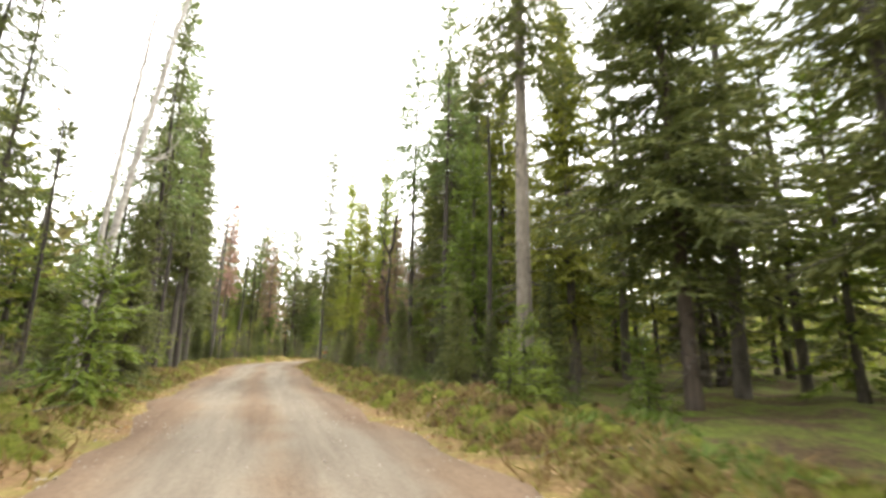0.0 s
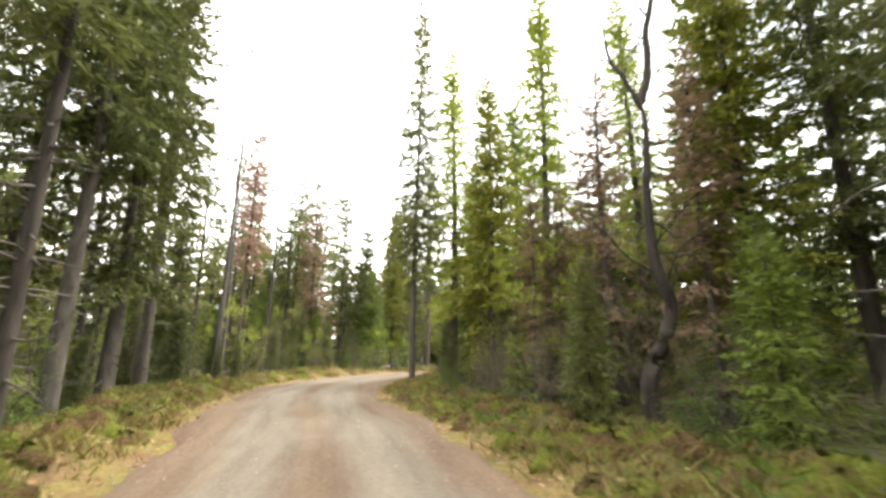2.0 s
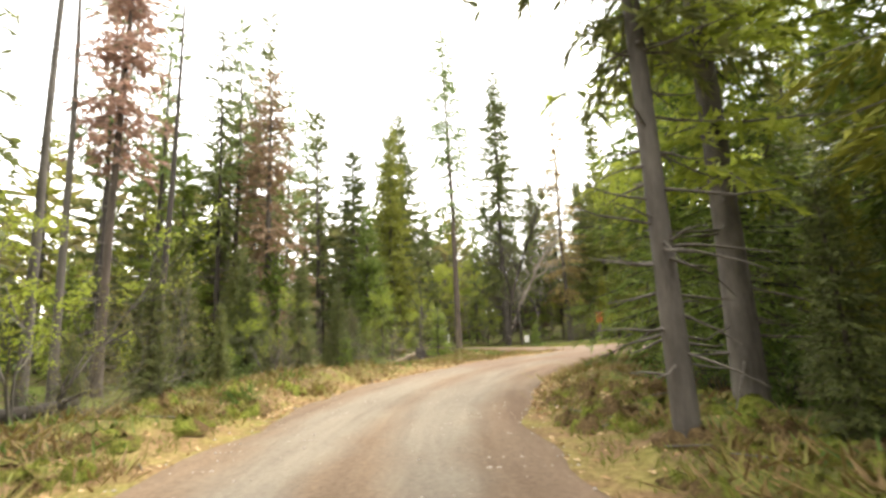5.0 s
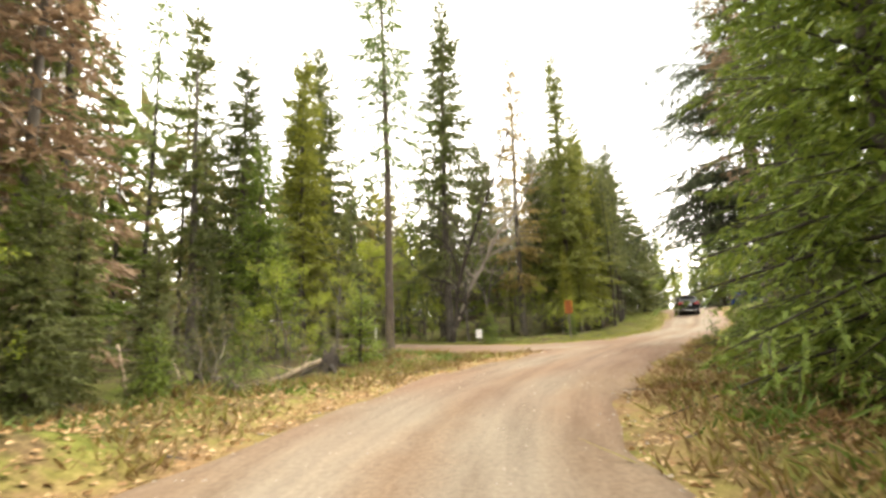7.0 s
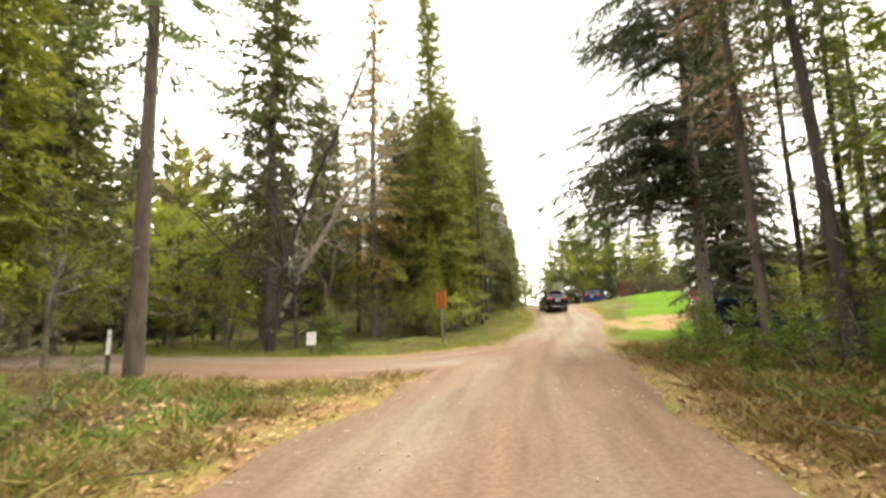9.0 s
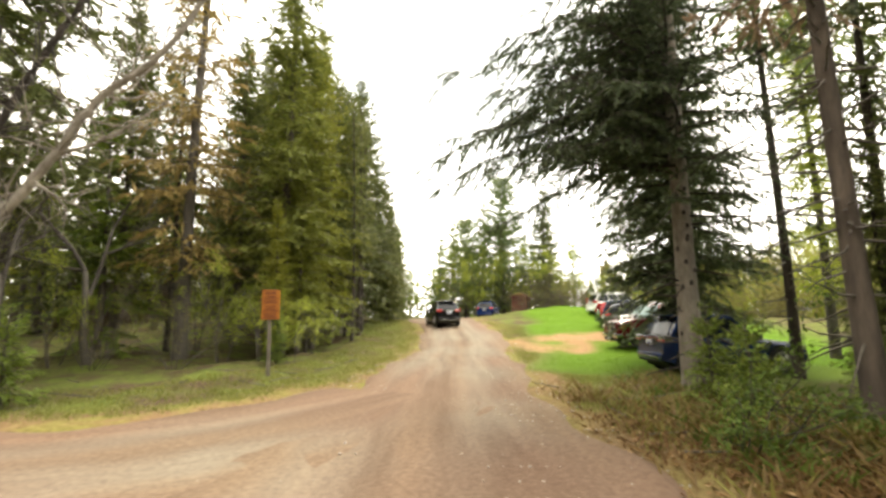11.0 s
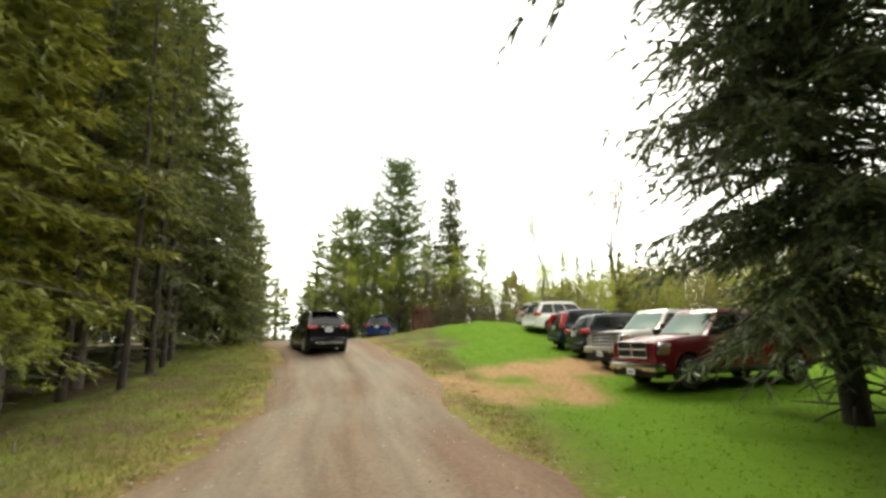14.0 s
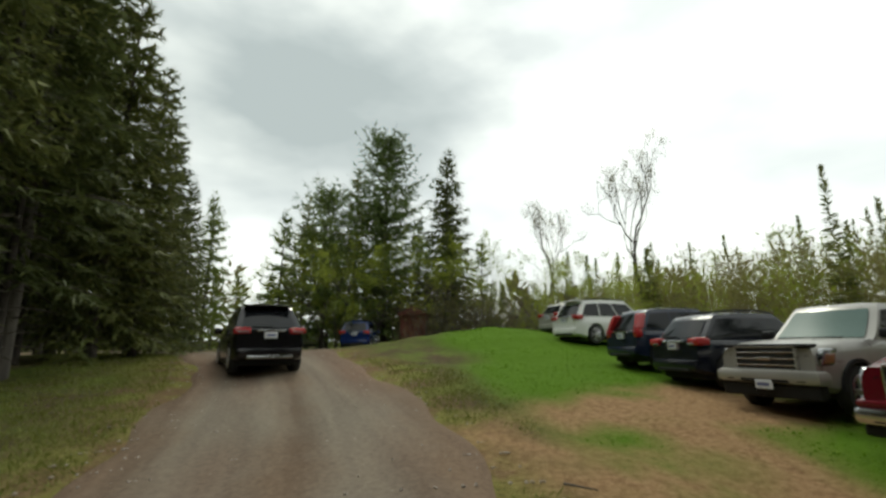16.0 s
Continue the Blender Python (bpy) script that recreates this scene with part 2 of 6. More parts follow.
def ground_z(x, y):
    """Height of the ground, with banks beside the track and hollows in the woods."""
    x, y = np.atleast_1d(np.asarray(x, float)), np.atleast_1d(np.asarray(y, float))
    shape = x.shape
    x, y = x.ravel(), y.ravel()
    d, side = line_dist(x, y, ROAD_LINE)
    d2, _ = line_dist(x, y, BRANCH_LINE)
    off = np.minimum(d - road_half(y) + 0.2, d2 - 2.05)
    wood = sstep(0.3, 3.0, off)
    lawn = sstep(0, 6, (x - 15.3) * 0.75 - (y - 65.8) * 0.66 - 1.5) * sstep(54, 60, y)
    rough = wood * (1 - 0.9 * lawn)
    h = land(x, y) - 0.05 + 0.05 * sstep(-0.5, 0.6, off)
    bank = sstep(0.2, 1.4, off) * (1 - sstep(1.8, 4.5, off)) * (1 - lawn) * (1 - sstep(44, 52, y))
    h += bank * (0.24 + 0.16 * wob(x, y, 1.1) + 0.12 * wob(x, y, 2.3, 1.5)) + rough * (0.14 * wob(x, y, 0.45) + 0.08 * wob(x, y, 1.3, 2.0) + 0.04 * wob(x, y, 3.1, 1.0))
    far = sstep(60, 300, np.hypot(x - 10, y - 40))
    h += far * 6.0 * (0.5 + 0.5 * wob(x, y, 0.006, 1.0))
    return h.reshape(shape)


def gz(x, y):
    return float(ground_z(x, y)[0])


# ---------------------------------------------------------------- building blocks
def mesh_obj(name, verts, faces, mat, parent=None, smooth=False, label="", sharp=None):
    me = bpy.data.meshes.new(name)
    me.from_pydata(verts.tolist() if hasattr(verts, "tolist") else verts, [], faces.tolist() if hasattr(faces, "tolist") else faces)
    if mat:
        me.materials.append(mat)
    if smooth:
        me.shade_smooth()
        if sharp:
            me.set_sharp_from_angle(angle=radians(sharp))
    ob = new(name, me)
    if parent:
        ob.parent = parent
    if label:
        tagged(ob, label)
    return ob


def part(name, bm, material, parent, label="", smooth=False, sharp=None):
    me = bpy.data.meshes.new(name)
    bm.to_mesh(me)
    bm.free()
    if material:
        me.materials.append(material)
    if smooth:
        me.shade_smooth()
        if sharp:
            me.set_sharp_from_angle(angle=radians(sharp))
    ob = new(name, me)
    ob.parent = parent
    if label:
        tagged(ob, label)
    return ob


def empty(name, m, label, category, group="", kind=""):
    ob = new(name)
    ob.matrix_world = m
    ob.empty_display_size = 0.2
    return tagged(ob, label, category, group, kind)


class Shape:
    """Gathers vertices and faces."""
    def __init__(self):
        self.v, self.f, self.n = [], [], 0

    def add(self, v, f):
        v = np.asarray(v, float)
        self.v.append(v)
        self.f += [tuple(i + self.n for i in q) for q in f]
        self.n += len(v)

    def tube(self, pts, radii, sides=7):
        pts, radii = np.asarray(pts, float), np.asarray(radii, float)
        t = np.gradient(pts, axis=0)
        t /= np.linalg.norm(t, axis=1)[:, None] + 1e-9
        ref = np.where(np.abs(t[:, 2:3]) > 0.9, [[1.0, 0, 0]], [[0, 0, 1.0]])
        a = np.cross(t, ref)
        a /= np.linalg.norm(a, axis=1)[:, None] + 1e-9
        b = np.cross(t, a)
        ang = np.linspace(0, 2 * np.pi, sides, endpoint=False)
        ring = pts[:, None] + radii[:, None, None] * (np.cos(ang)[None, :, None] * a[:, None] + np.sin(ang)[None, :, None] * b[:, None])
        f = []
        for i in range(len(pts) - 1):
            for j in range(sides):
                k = (j + 1) % sides
                f.append((i * sides + j, i * sides + k, (i + 1) * sides + k, (i + 1) * sides + j))
        f.append(tuple(range((len(pts) - 1) * sides, len(pts) * sides)))
        self.add(ring.reshape(-1, 3), f)

    def obj(self, name, mat, parent=None, smooth=True, label="", sharp=None):
        return mesh_obj(name, np.vstack(self.v), self.f, mat, parent, smooth, label, sharp)


def blades(base, along, width, rng, fold=0.25):
    """Many small folded leaf shapes: base points, vectors along, widths. Returns vertices and faces."""
    n = len(base)
    up = rng.normal(size=(n, 3)) * 0.45 + [0, 0, 1]
    side = np.cross(along, up)
    side /= np.linalg.norm(side, axis=1)[:, None] + 1e-9
    nrm = np.cross(side, along)
    nrm /= np.linalg.norm(nrm, axis=1)[:, None] + 1e-9
    mid = base + along * 0.42
    w = width[:, None]
    v = np.stack([base, mid + side * w + nrm * w * fold, base + along, mid - side * w + nrm * w * fold], 1).reshape(-1, 3)
    i = np.arange(n)[:, None] * 4
    f = np.vstack([i + [0, 1, 2], i + [0, 2, 3]])
    return v, f


def sprays(base, along, width, rng):
    """Many slim tapering sprays of needles. Returns vertices and faces."""
    n = len(base)
    up = rng.normal(size=(n, 3)) * 0.5 + [0, 0, 1]
    side = np.cross(along, up)
    side *= (width / (np.linalg.norm(side, axis=1) + 1e-9))[:, None]
    v = np.stack([base - side, base + side, base + along], 1).reshape(-1, 3)
    return v, np.arange(3 * n).reshape(-1, 3)


# ---------------------------------------------------------------- ground and track
def axis_values(lo, hi, step, reach):
    core = np.arange(lo, hi + step / 2, step)
    grow = np.cumsum(step * 1.22 ** np.arange(1, 60))
    grow = grow[grow < reach]
    return np.r_[lo - grow[::-1], core, hi + grow]


gx, gy = axis_values(-14, 40, 0.36, 3000), axis_values(-10, 96, 0.36, 3000)
GX, GY = np.meshgrid(gx, gy)
GZ = ground_z(GX, GY)
nx, ny = len(gx), len(gy)
idx = np.arange(nx * ny).reshape(ny, nx)
quads = np.stack([idx[:-1, :-1], idx[:-1, 1:], idx[1:, 1:], idx[1:, :-1]], -1).reshape(-1, 4)


def ground_mat():
    m, n, l, b, _ = node_mat("forest_floor")
    at = n.new("ShaderNodeAttribute")
    at.attribute_name = "cover"
    sep = n.new("ShaderNodeSeparateColor")
    l.new(at.outputs["Color"], sep.inputs["Color"])
    p = geo_pos(n)
    f1 = noise_tex(n, l, 9.0, 6, 0.7, p)
    f2 = noise_tex(n, l, 0.7, 4, 0.6, p)
    f3 = noise_tex(n, l, 45.0, 3, 0.6, p)
    soil = ramp(n, l, f1, [(0.30, (0.028, 0.02, 0.013)), (0.55, (0.085, 0.06, 0.035)), (0.75, (0.17, 0.12, 0.07))])
    moss = ramp(n, l, f1, [(0.3, (0.05, 0.065, 0.015)), (0.6, (0.12, 0.15, 0.03)), (0.8, (0.20, 0.20, 0.06))])
    fl = mix_col(n, l, ramp(n, l, f2, [(0.40, (0, 0, 0)), (0.62, (1, 1, 1))]), soil, moss)
    bracken = ramp(n, l, f1, [(0.3, (0.055, 0.036, 0.020)), (0.5, (0.118, 0.080, 0.042)), (0.72, (0.20, 0.142, 0.075))])
    mossy = ramp(n, l, f1, [(0.3, (0.060, 0.075, 0.015)), (0.5, (0.130, 0.150, 0.028)), (0.72, (0.21, 0.205, 0.055))])
    verge = mix_col(n, l, ramp(n, l, noise_tex(n, l, 1.1, 4, 0.6, p), [(0.42, (0, 0, 0)), (0.58, (1, 1, 1))]), bracken, mossy)
    lawn = ramp(n, l, f3, [(0.3, (0.05, 0.11, 0.006)), (0.7, (0.10, 0.185, 0.012))])
    dirt = ramp(n, l, f1, [(0.3, (0.16, 0.090, 0.046)), (0.5, (0.270, 0.168, 0.086)), (0.75, (0.38, 0.255, 0.140))])
    c = mix_col(n, l, sep.outputs["Red"], fl, verge)
    c = mix_col(n, l, sep.outputs["Green"], c, lawn)
    c = mix_col(n, l, sep.outputs["Blue"], c, dirt)
    l.new(c, b.inputs["Base Color"])
    b.inputs["Roughness"].default_value = 1.0
    b.inputs["Specular IOR Level"].default_value = 0.1
    bump(n, l, b, f1, 0.9, 0.06)
    return m


def cover(x, y):
    """Verge, lawn and bare earth, each 0 to 1."""
    x, y = x.ravel(), y.ravel()
    d, side = line_dist(x, y, ROAD_LINE)
    d2, _ = line_dist(x, y, BRANCH_LINE)
    off = np.minimum(d - road_half(y) + 0.35, d2 - 1.95)
    reach = 1 - 0.35 * sstep(58, 64, y)
    verge = 1 - sstep(0.8 * reach, 2.8 * reach, off + 0.6 * wob(x, y, 0.9))
    park = (x - 15.3) * 0.75 - (y - 65.8) * 0.66
    along = (x - 15.3) * 0.66 + (y - 65.8) * 0.75
    lawn = sstep(1.6, 3.2, park + 0.5 * wob(x, y, 0.8)) * sstep(-5.5, -0.5, along + 0.8 * wob(x, y, 0.9, 2.0)) * (1 - sstep(20, 26, along)) * (1 - sstep(13, 17, park))
    bare = np.exp(-(((along - 5.6) / 2.7) ** 2 + ((park - 3.4) / 2.5) ** 2) ** 1.5) + np.exp(-(((along - 7.5) / 1.6) ** 2 + ((park - 6.3) / 2.0) ** 2) ** 1.5)
    bare = np.clip(1.7 * (bare * (0.85 + 0.45 * wob(x, y, 1.3) + 0.3 * wob(x, y, 2.9, 1.0)) - 0.28), 0, 1) * (d > 1.5)
    # sparse dark soil under the right-hand spruces, partly their shade put into the colour
    verge = verge * (1 - 0.85 * sstep(0.8, 2.0, park) * sstep(-16, -12, along) * (1 - sstep(-3.5, 0, along)))
    strip = np.exp(-((off - 0.35 + 0.35 * wob(x, y, 1.7)) / 0.6) ** 2) * 0.55 * (lawn < 0.3) * (1 - 0.6 * sstep(60, 66, y))
    return verge, lawn, np.clip(bare + strip, 0, 1)


ground = mesh_obj("ground", np.stack([GX, GY, GZ], -1).reshape(-1, 3), quads, ground_mat(), smooth=True)
cv = cover(GX, GY)
layer = ground.data.color_attributes.new("cover", "FLOAT_COLOR", "POINT")
layer.data.foreach_set("color", np.stack([*cv, np.ones_like(cv[0])], 1).ravel())
tagged(ground, "uneven forest floor with verges, lawn and bare earth", "ground", kind="structure")


def road_mat():
    m, n, l, b, _ = node_mat("packed_gravel")
    uv = n.new("ShaderNodeAttribute")
    uv.attribute_name = "across"
    sep = n.new("ShaderNodeSeparateColor")
    l.new(uv.outputs["Color"], sep.inputs["Color"])
    p = geo_pos(n)
    f1 = noise_tex(n, l, 14.0, 6, 0.7, p)
    f2 = noise_tex(n, l, 0.8, 4, 0.6, p)
    f3 = noise_tex(n, l, 70.0, 2, 0.6, p)
    track = ramp(n, l, f1, [(0.3, (0.140, 0.118, 0.092)), (0.7, (0.215, 0.187, 0.147))])
    loose = ramp(n, l, f1, [(0.3, (0.108, 0.075, 0.050)), (0.7, (0.185, 0.135, 0.092))])
    wet = ramp(n, l, f1, [(0.3, (0.104, 0.064, 0.044)), (0.7, (0.190, 0.126, 0.088))])
    k = n.new("ShaderNodeMath")
    k.operation = "MULTIPLY_ADD"
    l.new(f2, k.inputs[0])
    k.inputs[1].default_value = 0.7
    l.new(sep.outputs["Red"], k.inputs[2])
    c = mix_col(n, l, ramp(n, l, k.outputs[0], [(0.45, (0, 0, 0)), (0.95, (1, 1, 1))]), loose, track)
    c = mix_col(n, l, sep.outputs["Green"], c, wet)
    # streaks drawn along the track by tyres
    cb = n.new("ShaderNodeCombineXYZ")
    l.new(sep.outputs["Blue"], cb.inputs["X"])
    sk = n.new("ShaderNodeVectorMath")
    sk.operation = "SCALE"
    sk.inputs["Scale"].default_value = 0.012
    l.new(p, sk.inputs[0])
    av = n.new("ShaderNodeVectorMath")
    l.new(cb.outputs[0], av.inputs[0])
    l.new(sk.outputs[0], av.inputs[1])
    f4 = noise_tex(n, l, 16.0, 3, 0.6, av.outputs[0])
    c = mix_col(n, l, 0.55, c, ramp(n, l, f4, [(0.32, (0.60, 0.54, 0.50)), (0.5, (0.95, 0.94, 0.93)), (0.68, (1.25, 1.24, 1.20))]), "MULTIPLY")
    l.new(c, b.inputs["Base Color"])
    b.inputs["Roughness"].default_value = 0.95
    b.inputs["Specular IOR Level"].default_value = 0.2
    bump(n, l, b, f3, 0.5, 0.015)
    return m


ROAD_MAT = road_mat()


def track_strip(name, line, half, label, ruts):
    n_ac = 25
    t = np.gradient(line, axis=0)
    t /= np.linalg.norm(t, axis=1)[:, None]
    nrm = np.stack([t[:, 1], -t[:, 0]], 1)
    u = np.linspace(-1, 1, n_ac)
    s = np.arange(len(line)) * 0.4
    w = half(line[:, 1]) + 0.18 * np.sin(s * 0.7) + 0.12 * np.sin(s * 1.9 + 1)
    x = line[:, None, 0] + nrm[:, None, 0] * u[None] * w[:, None]
    y = line[:, None, 1] + nrm[:, None, 1] * u[None] * w[:, None]
    ragged = 0.25 * wob(x, y, 2.3) * (np.abs(u) > 0.8)[None]
    lat = u[None] * w[:, None]
    crown = 0.05 * (1 - u**2)[None] - ruts * (np.exp(-((np.abs(lat) - 0.85) / 0.3) ** 2)) + 0.012 * wob(x, y, 2.0)
    z = land(x, y) + crown + 0.02 - 0.16 * sstep(0.84, 1.0, np.abs(u))[None] + 0.1 * ragged
    n = len(line)
    ids = np.arange(n * n_ac).reshape(n, n_ac)
    q = np.stack([ids[:-1, :-1], ids[:-1, 1:], ids[1:, 1:], ids[1:, :-1]], -1).reshape(-1, 4)
    ob = mesh_obj(name, np.stack([x, y, z], -1).reshape(-1, 3), q[:, ::-1], ROAD_MAT, smooth=True)
    wheel = 0.75 * np.exp(-((np.abs(lat) - 0.85) / 0.6) ** 2) + 0.2 * wob(x, y, 0.5, 1.0)
    damp = (0.95 * sstep(38, 51, y) * (1 - 0.6 * sstep(60, 66, y)) + 0.7 * np.exp(-((np.abs(lat - 0.25) - 1.0) / 0.3) ** 2) * sstep(52, 62, y) + 0.5 * sstep(0.6, 0.9, np.abs(u))[None]) * (0.55 + 0.45 * wob(x, y, 0.7, 3.0))
    c = np.stack([wheel, np.clip(damp, 0, 1), 0.5 + lat / 8 + 0 * wheel, np.ones_like(wheel)], -1)
    ob.data.color_attributes.new("across", "FLOAT_COLOR", "POINT").data.foreach_set("color", c.ravel())
    return tagged(ob, label, "track", kind="structure")


track_strip("road", ROAD_LINE, road_half, "packed gravel track with pale wheel ruts", 0.02)
track_strip("road_branch", BRANCH_LINE, lambda y: 2.2 + 0 * y, "narrow reddish gravel side track", 0.015)


# ---------------------------------------------------------------- trees
def trunk_line(h, lean=(0, 0), bend=0.15, rng=None, n=9):
    s = np.linspace(0, 1, n)
    a, b = rng.uniform(0, 6.28, 2)
    x = lean[0] * s + bend * np.sin(s * 4 + a) * s
    y = lean[1] * s + bend * np.cos(s * 3.4 + b) * s
    return np.stack([x, y, s * h], 1)


def conifer(seed, h, crown_from, reach, count, needle, twig=0.52, width=0.046, density=38, droop=0.35, lean=(0, 0), r0=None,
            needles=SPRUCE_GREEN, bark=BARK_GREY, dead=18, name="spruce_tree", label="", gap=0.0, power=0.8, category="spruce", sticks=True, lift=0.0, hang=0.55, fan=True, shoots=False, clear=None, long_boughs=(), inner=0.4):
    """A conifer: tapered trunk, dead lower limbs, whorled boughs with many needle clumps."""
    rng = np.random.default_rng(seed)
    root = empty(name, Matrix(), label, category, "forest trees")
    r0 = r0 or 0.05 + h * 0.0085
    line = trunk_line(h, lean, 0.05 + 0.006 * h, rng)
    s = np.linspace(0, 1, len(line))
    sh = Shape()
    sh.tube(np.vstack([line[:1] - [0, 0, 0.3], line]), np.r_[r0 * 1.35, r0 * np.r_[1.15, (1 - s[1:]) ** 0.8 + 0.03]], 9)
    sh.obj("trunk", bark, root)

    def on_trunk(z):
        return np.stack([np.interp(z / h, s, line[:, k]) for k in range(3)], -1)

    limb = Shape()
    for _ in range(dead):
        z = rng.uniform(0.12, 1) * crown_from * 1.05
        az, ln = rng.uniform(0, 6.28), min(rng.uniform(0.5, 1.5) * reach * 0.42, rng.uniform(0.6, 1.4))
        q = np.linspace(0, 1, 4)
        d = np.array([np.cos(az), np.sin(az), 0])
        k = rng.uniform(-0.5, 0.15)
        p = on_trunk(z) + q[:, None] * d * ln + np.stack([0 * q, 0 * q, k * ln * q + rng.uniform(-0.2, 0.25) * ln * q**2], 1) + rng.normal(size=(4, 3)) * 0.03 * q[:, None]
        limb.tube(p, 0.018 * (1.1 - q) + 0.004, 4)
    u = np.sort(rng.uniform(0, 1, count)) ** 0.95
    u = np.r_[u, [(b[0] - crown_from) / (h - crown_from) for b in long_boughs]]
    bases, alongs, widths = [], [], []
    for k in range(len(u)):
        if rng.uniform() < gap and k < count:
            continue
        z = crown_from + (h - crown_from) * u[k]
        ln = (reach * (1 - u[k]) ** power + 0.18) * rng.uniform(0.6, 1.12)
        if u[k] < 0.12:
            ln *= rng.uniform(0.55, 1.0)
        az = k * 2.399 + rng.uniform(-0.5, 0.5)
        if k >= count:
            _, az, ln = long_boughs[k - count]
        elif clear is not None and math.cos(az - clear) > 0.0 and z < 3.6 and ln > 1.6:      # no low boughs over the track
            continue
        d = np.array([np.cos(az), np.sin(az), 0])
        rise = lift - 0.25 + 0.75 * u[k] + rng.uniform(-0.12, 0.12)
        q = np.linspace(0, 1, 4)
        b0 = on_trunk(np.array(z))

        def spine(t):
            if k >= count:
                zz = ln * (0.13 * t - 0.25 * t**2) + 0.05 * ln * np.sin(5 * t + k) * t
                return b0 + d * (ln * t)[:, None] + np.stack([-d[1] * 0.06 * ln * np.sin(3 * t + k), d[0] * 0.06 * ln * np.sin(3 * t + k), zz], 1)
            zz = rise * ln * t - droop * ln * (t**2) * (1 - u[k]) + 0.22 * ln * t**4
            return b0 + d * (ln * t)[:, None] + np.stack([0 * t, 0 * t, zz], 1)

        if sticks:
            q = np.linspace(0, 1, 9) if k >= count else q[[0, 1, 3]]
            limb.tube(spine(q), (0.012 + 0.006 * ln) * (1.1 - q) + 0.003, 3)
        m = max(8, int(ln * density * 1.7))
        if fan and ln > 0.7:
            # side shoots, shorter towards the tip, carry the needles
            nb = max(4, int(ln * 4.5))
            tb = np.sort(rng.uniform(0.12, 0.97, nb))
            sb = np.where(np.arange(nb) % 2 == 0, 1, -1) * rng.uniform(0.6, 1.15, nb)
            lb = (0.22 + 0.27 * ln * (1.02 - tb) ** 0.7) * rng.uniform(0.6, 1.2, nb)
            if k >= count:
                nb = int(ln * 9)
                tb = np.sort(rng.uniform(0.12, 1.0, nb))
                sb = np.where(np.arange(nb) % 2 == 0, 1, -1) * rng.uniform(0.3, 1.2, nb)
                lb = rng.uniform(0.35, 1.1, nb) * (1.15 - 0.45 * tb)
                m = int(m * 1.7)
            root_b, tan = spine(tb), spine(np.minimum(tb + 0.05, 1.05)) - spine(tb - 0.02)
            tan /= np.linalg.norm(tan, axis=1)[:, None]
            side = np.stack([-d[1] * np.sign(sb), d[0] * np.sign(sb), np.zeros(nb)], 1)
            dirb = tan * np.cos(sb)[:, None] + side * np.abs(np.sin(sb))[:, None]
            if shoots:
                for b, e, k2 in zip(root_b, dirb, lb):
                    w = rng.normal(size=3) * 0.12
                    limb.tube([b, b + (e + w) * k2 * 0.5 - [0, 0, 0.08 * k2], b + e * k2 - [0, 0, 0.45 * k2]], [0.010, 0.007, 0.003], 3)
            j = rng.choice(nb, m, p=lb / lb.sum())
            q2 = rng.uniform(0.0, 1.0, m)
            p = root_b[j] + dirb[j] * (lb[j] * q2)[:, None]
            p[:, 2] -= (0.25 + 0.25 * hang) * lb[j] * q2**2 + rng.uniform(0, 0.05, m)
            al = dirb[j] + rng.normal(size=(m, 3)) * 0.24
            al[:, 2] -= rng.uniform(0.0, hang, m)
            al /= np.linalg.norm(al, axis=1)[:, None]
            le = twig * 0.55 * rng.uniform(0.5, 1.3, m)
        else:
            t = rng.uniform(0.1, 1, m) ** 0.8
            p = spine(t)
            tan = spine(np.minimum(t + 0.05, 1.05)) - spine(t - 0.02)
            tan /= np.linalg.norm(tan, axis=1)[:, None]
            sgn = rng.choice([-1, 1], m)
            spread = rng.uniform(0.3, 1.15, m)
            side = np.stack([-d[1] * sgn, d[0] * sgn, np.zeros(m)], 1)
            al = tan * np.cos(spread)[:, None] + side * np.sin(spread)[:, None]
            al[:, 2] -= rng.uniform(0.0, hang, m)
            al /= np.linalg.norm(al, axis=1)[:, None]
            le = twig * rng.uniform(0.6, 1.3, m) * (1.15 - 0.55 * t) * (0.65 + 0.35 * min(1, ln / 1.5))
        bases.append(p)
        alongs.append(al * le[:, None])
        widths.append((0.85 if k >= count else 0.62) * width * rng.uniform(0.6, 1.4, m) * (0.7 + 0.3 * min(1, ln)))
        # thick older growth near the stem
        m = int(ln * density * inner)
        if m and ln > 0.5:
            t = rng.uniform(0.04, 0.72, m)
            p = spine(t) + rng.normal(size=(m, 3)) * [0.10, 0.10, 0.06] * min(1, ln)
            al = d * rng.uniform(0.2, 1, m)[:, None] + rng.normal(size=(m, 3)) * 0.5
            al[:, 2] -= hang * rng.uniform(0.2, 1, m)
            al /= np.linalg.norm(al, axis=1)[:, None]
            bases.append(p)
            alongs.append(al * (0.75 * twig * rng.uniform(0.6, 1.1, m))[:, None])
            widths.append(1.35 * width * rng.uniform(0.7, 1.3, m))
    tagged(limb.obj("branchwork", BARK_DARK if shoots else TWIG_GREY, root), kind="stuff") if limb.n else None
    v, f = sprays(np.vstack(bases), np.vstack(alongs), np.hstack(widths), rng)
    mesh_obj("crown", v, f, needles, root)
    return root


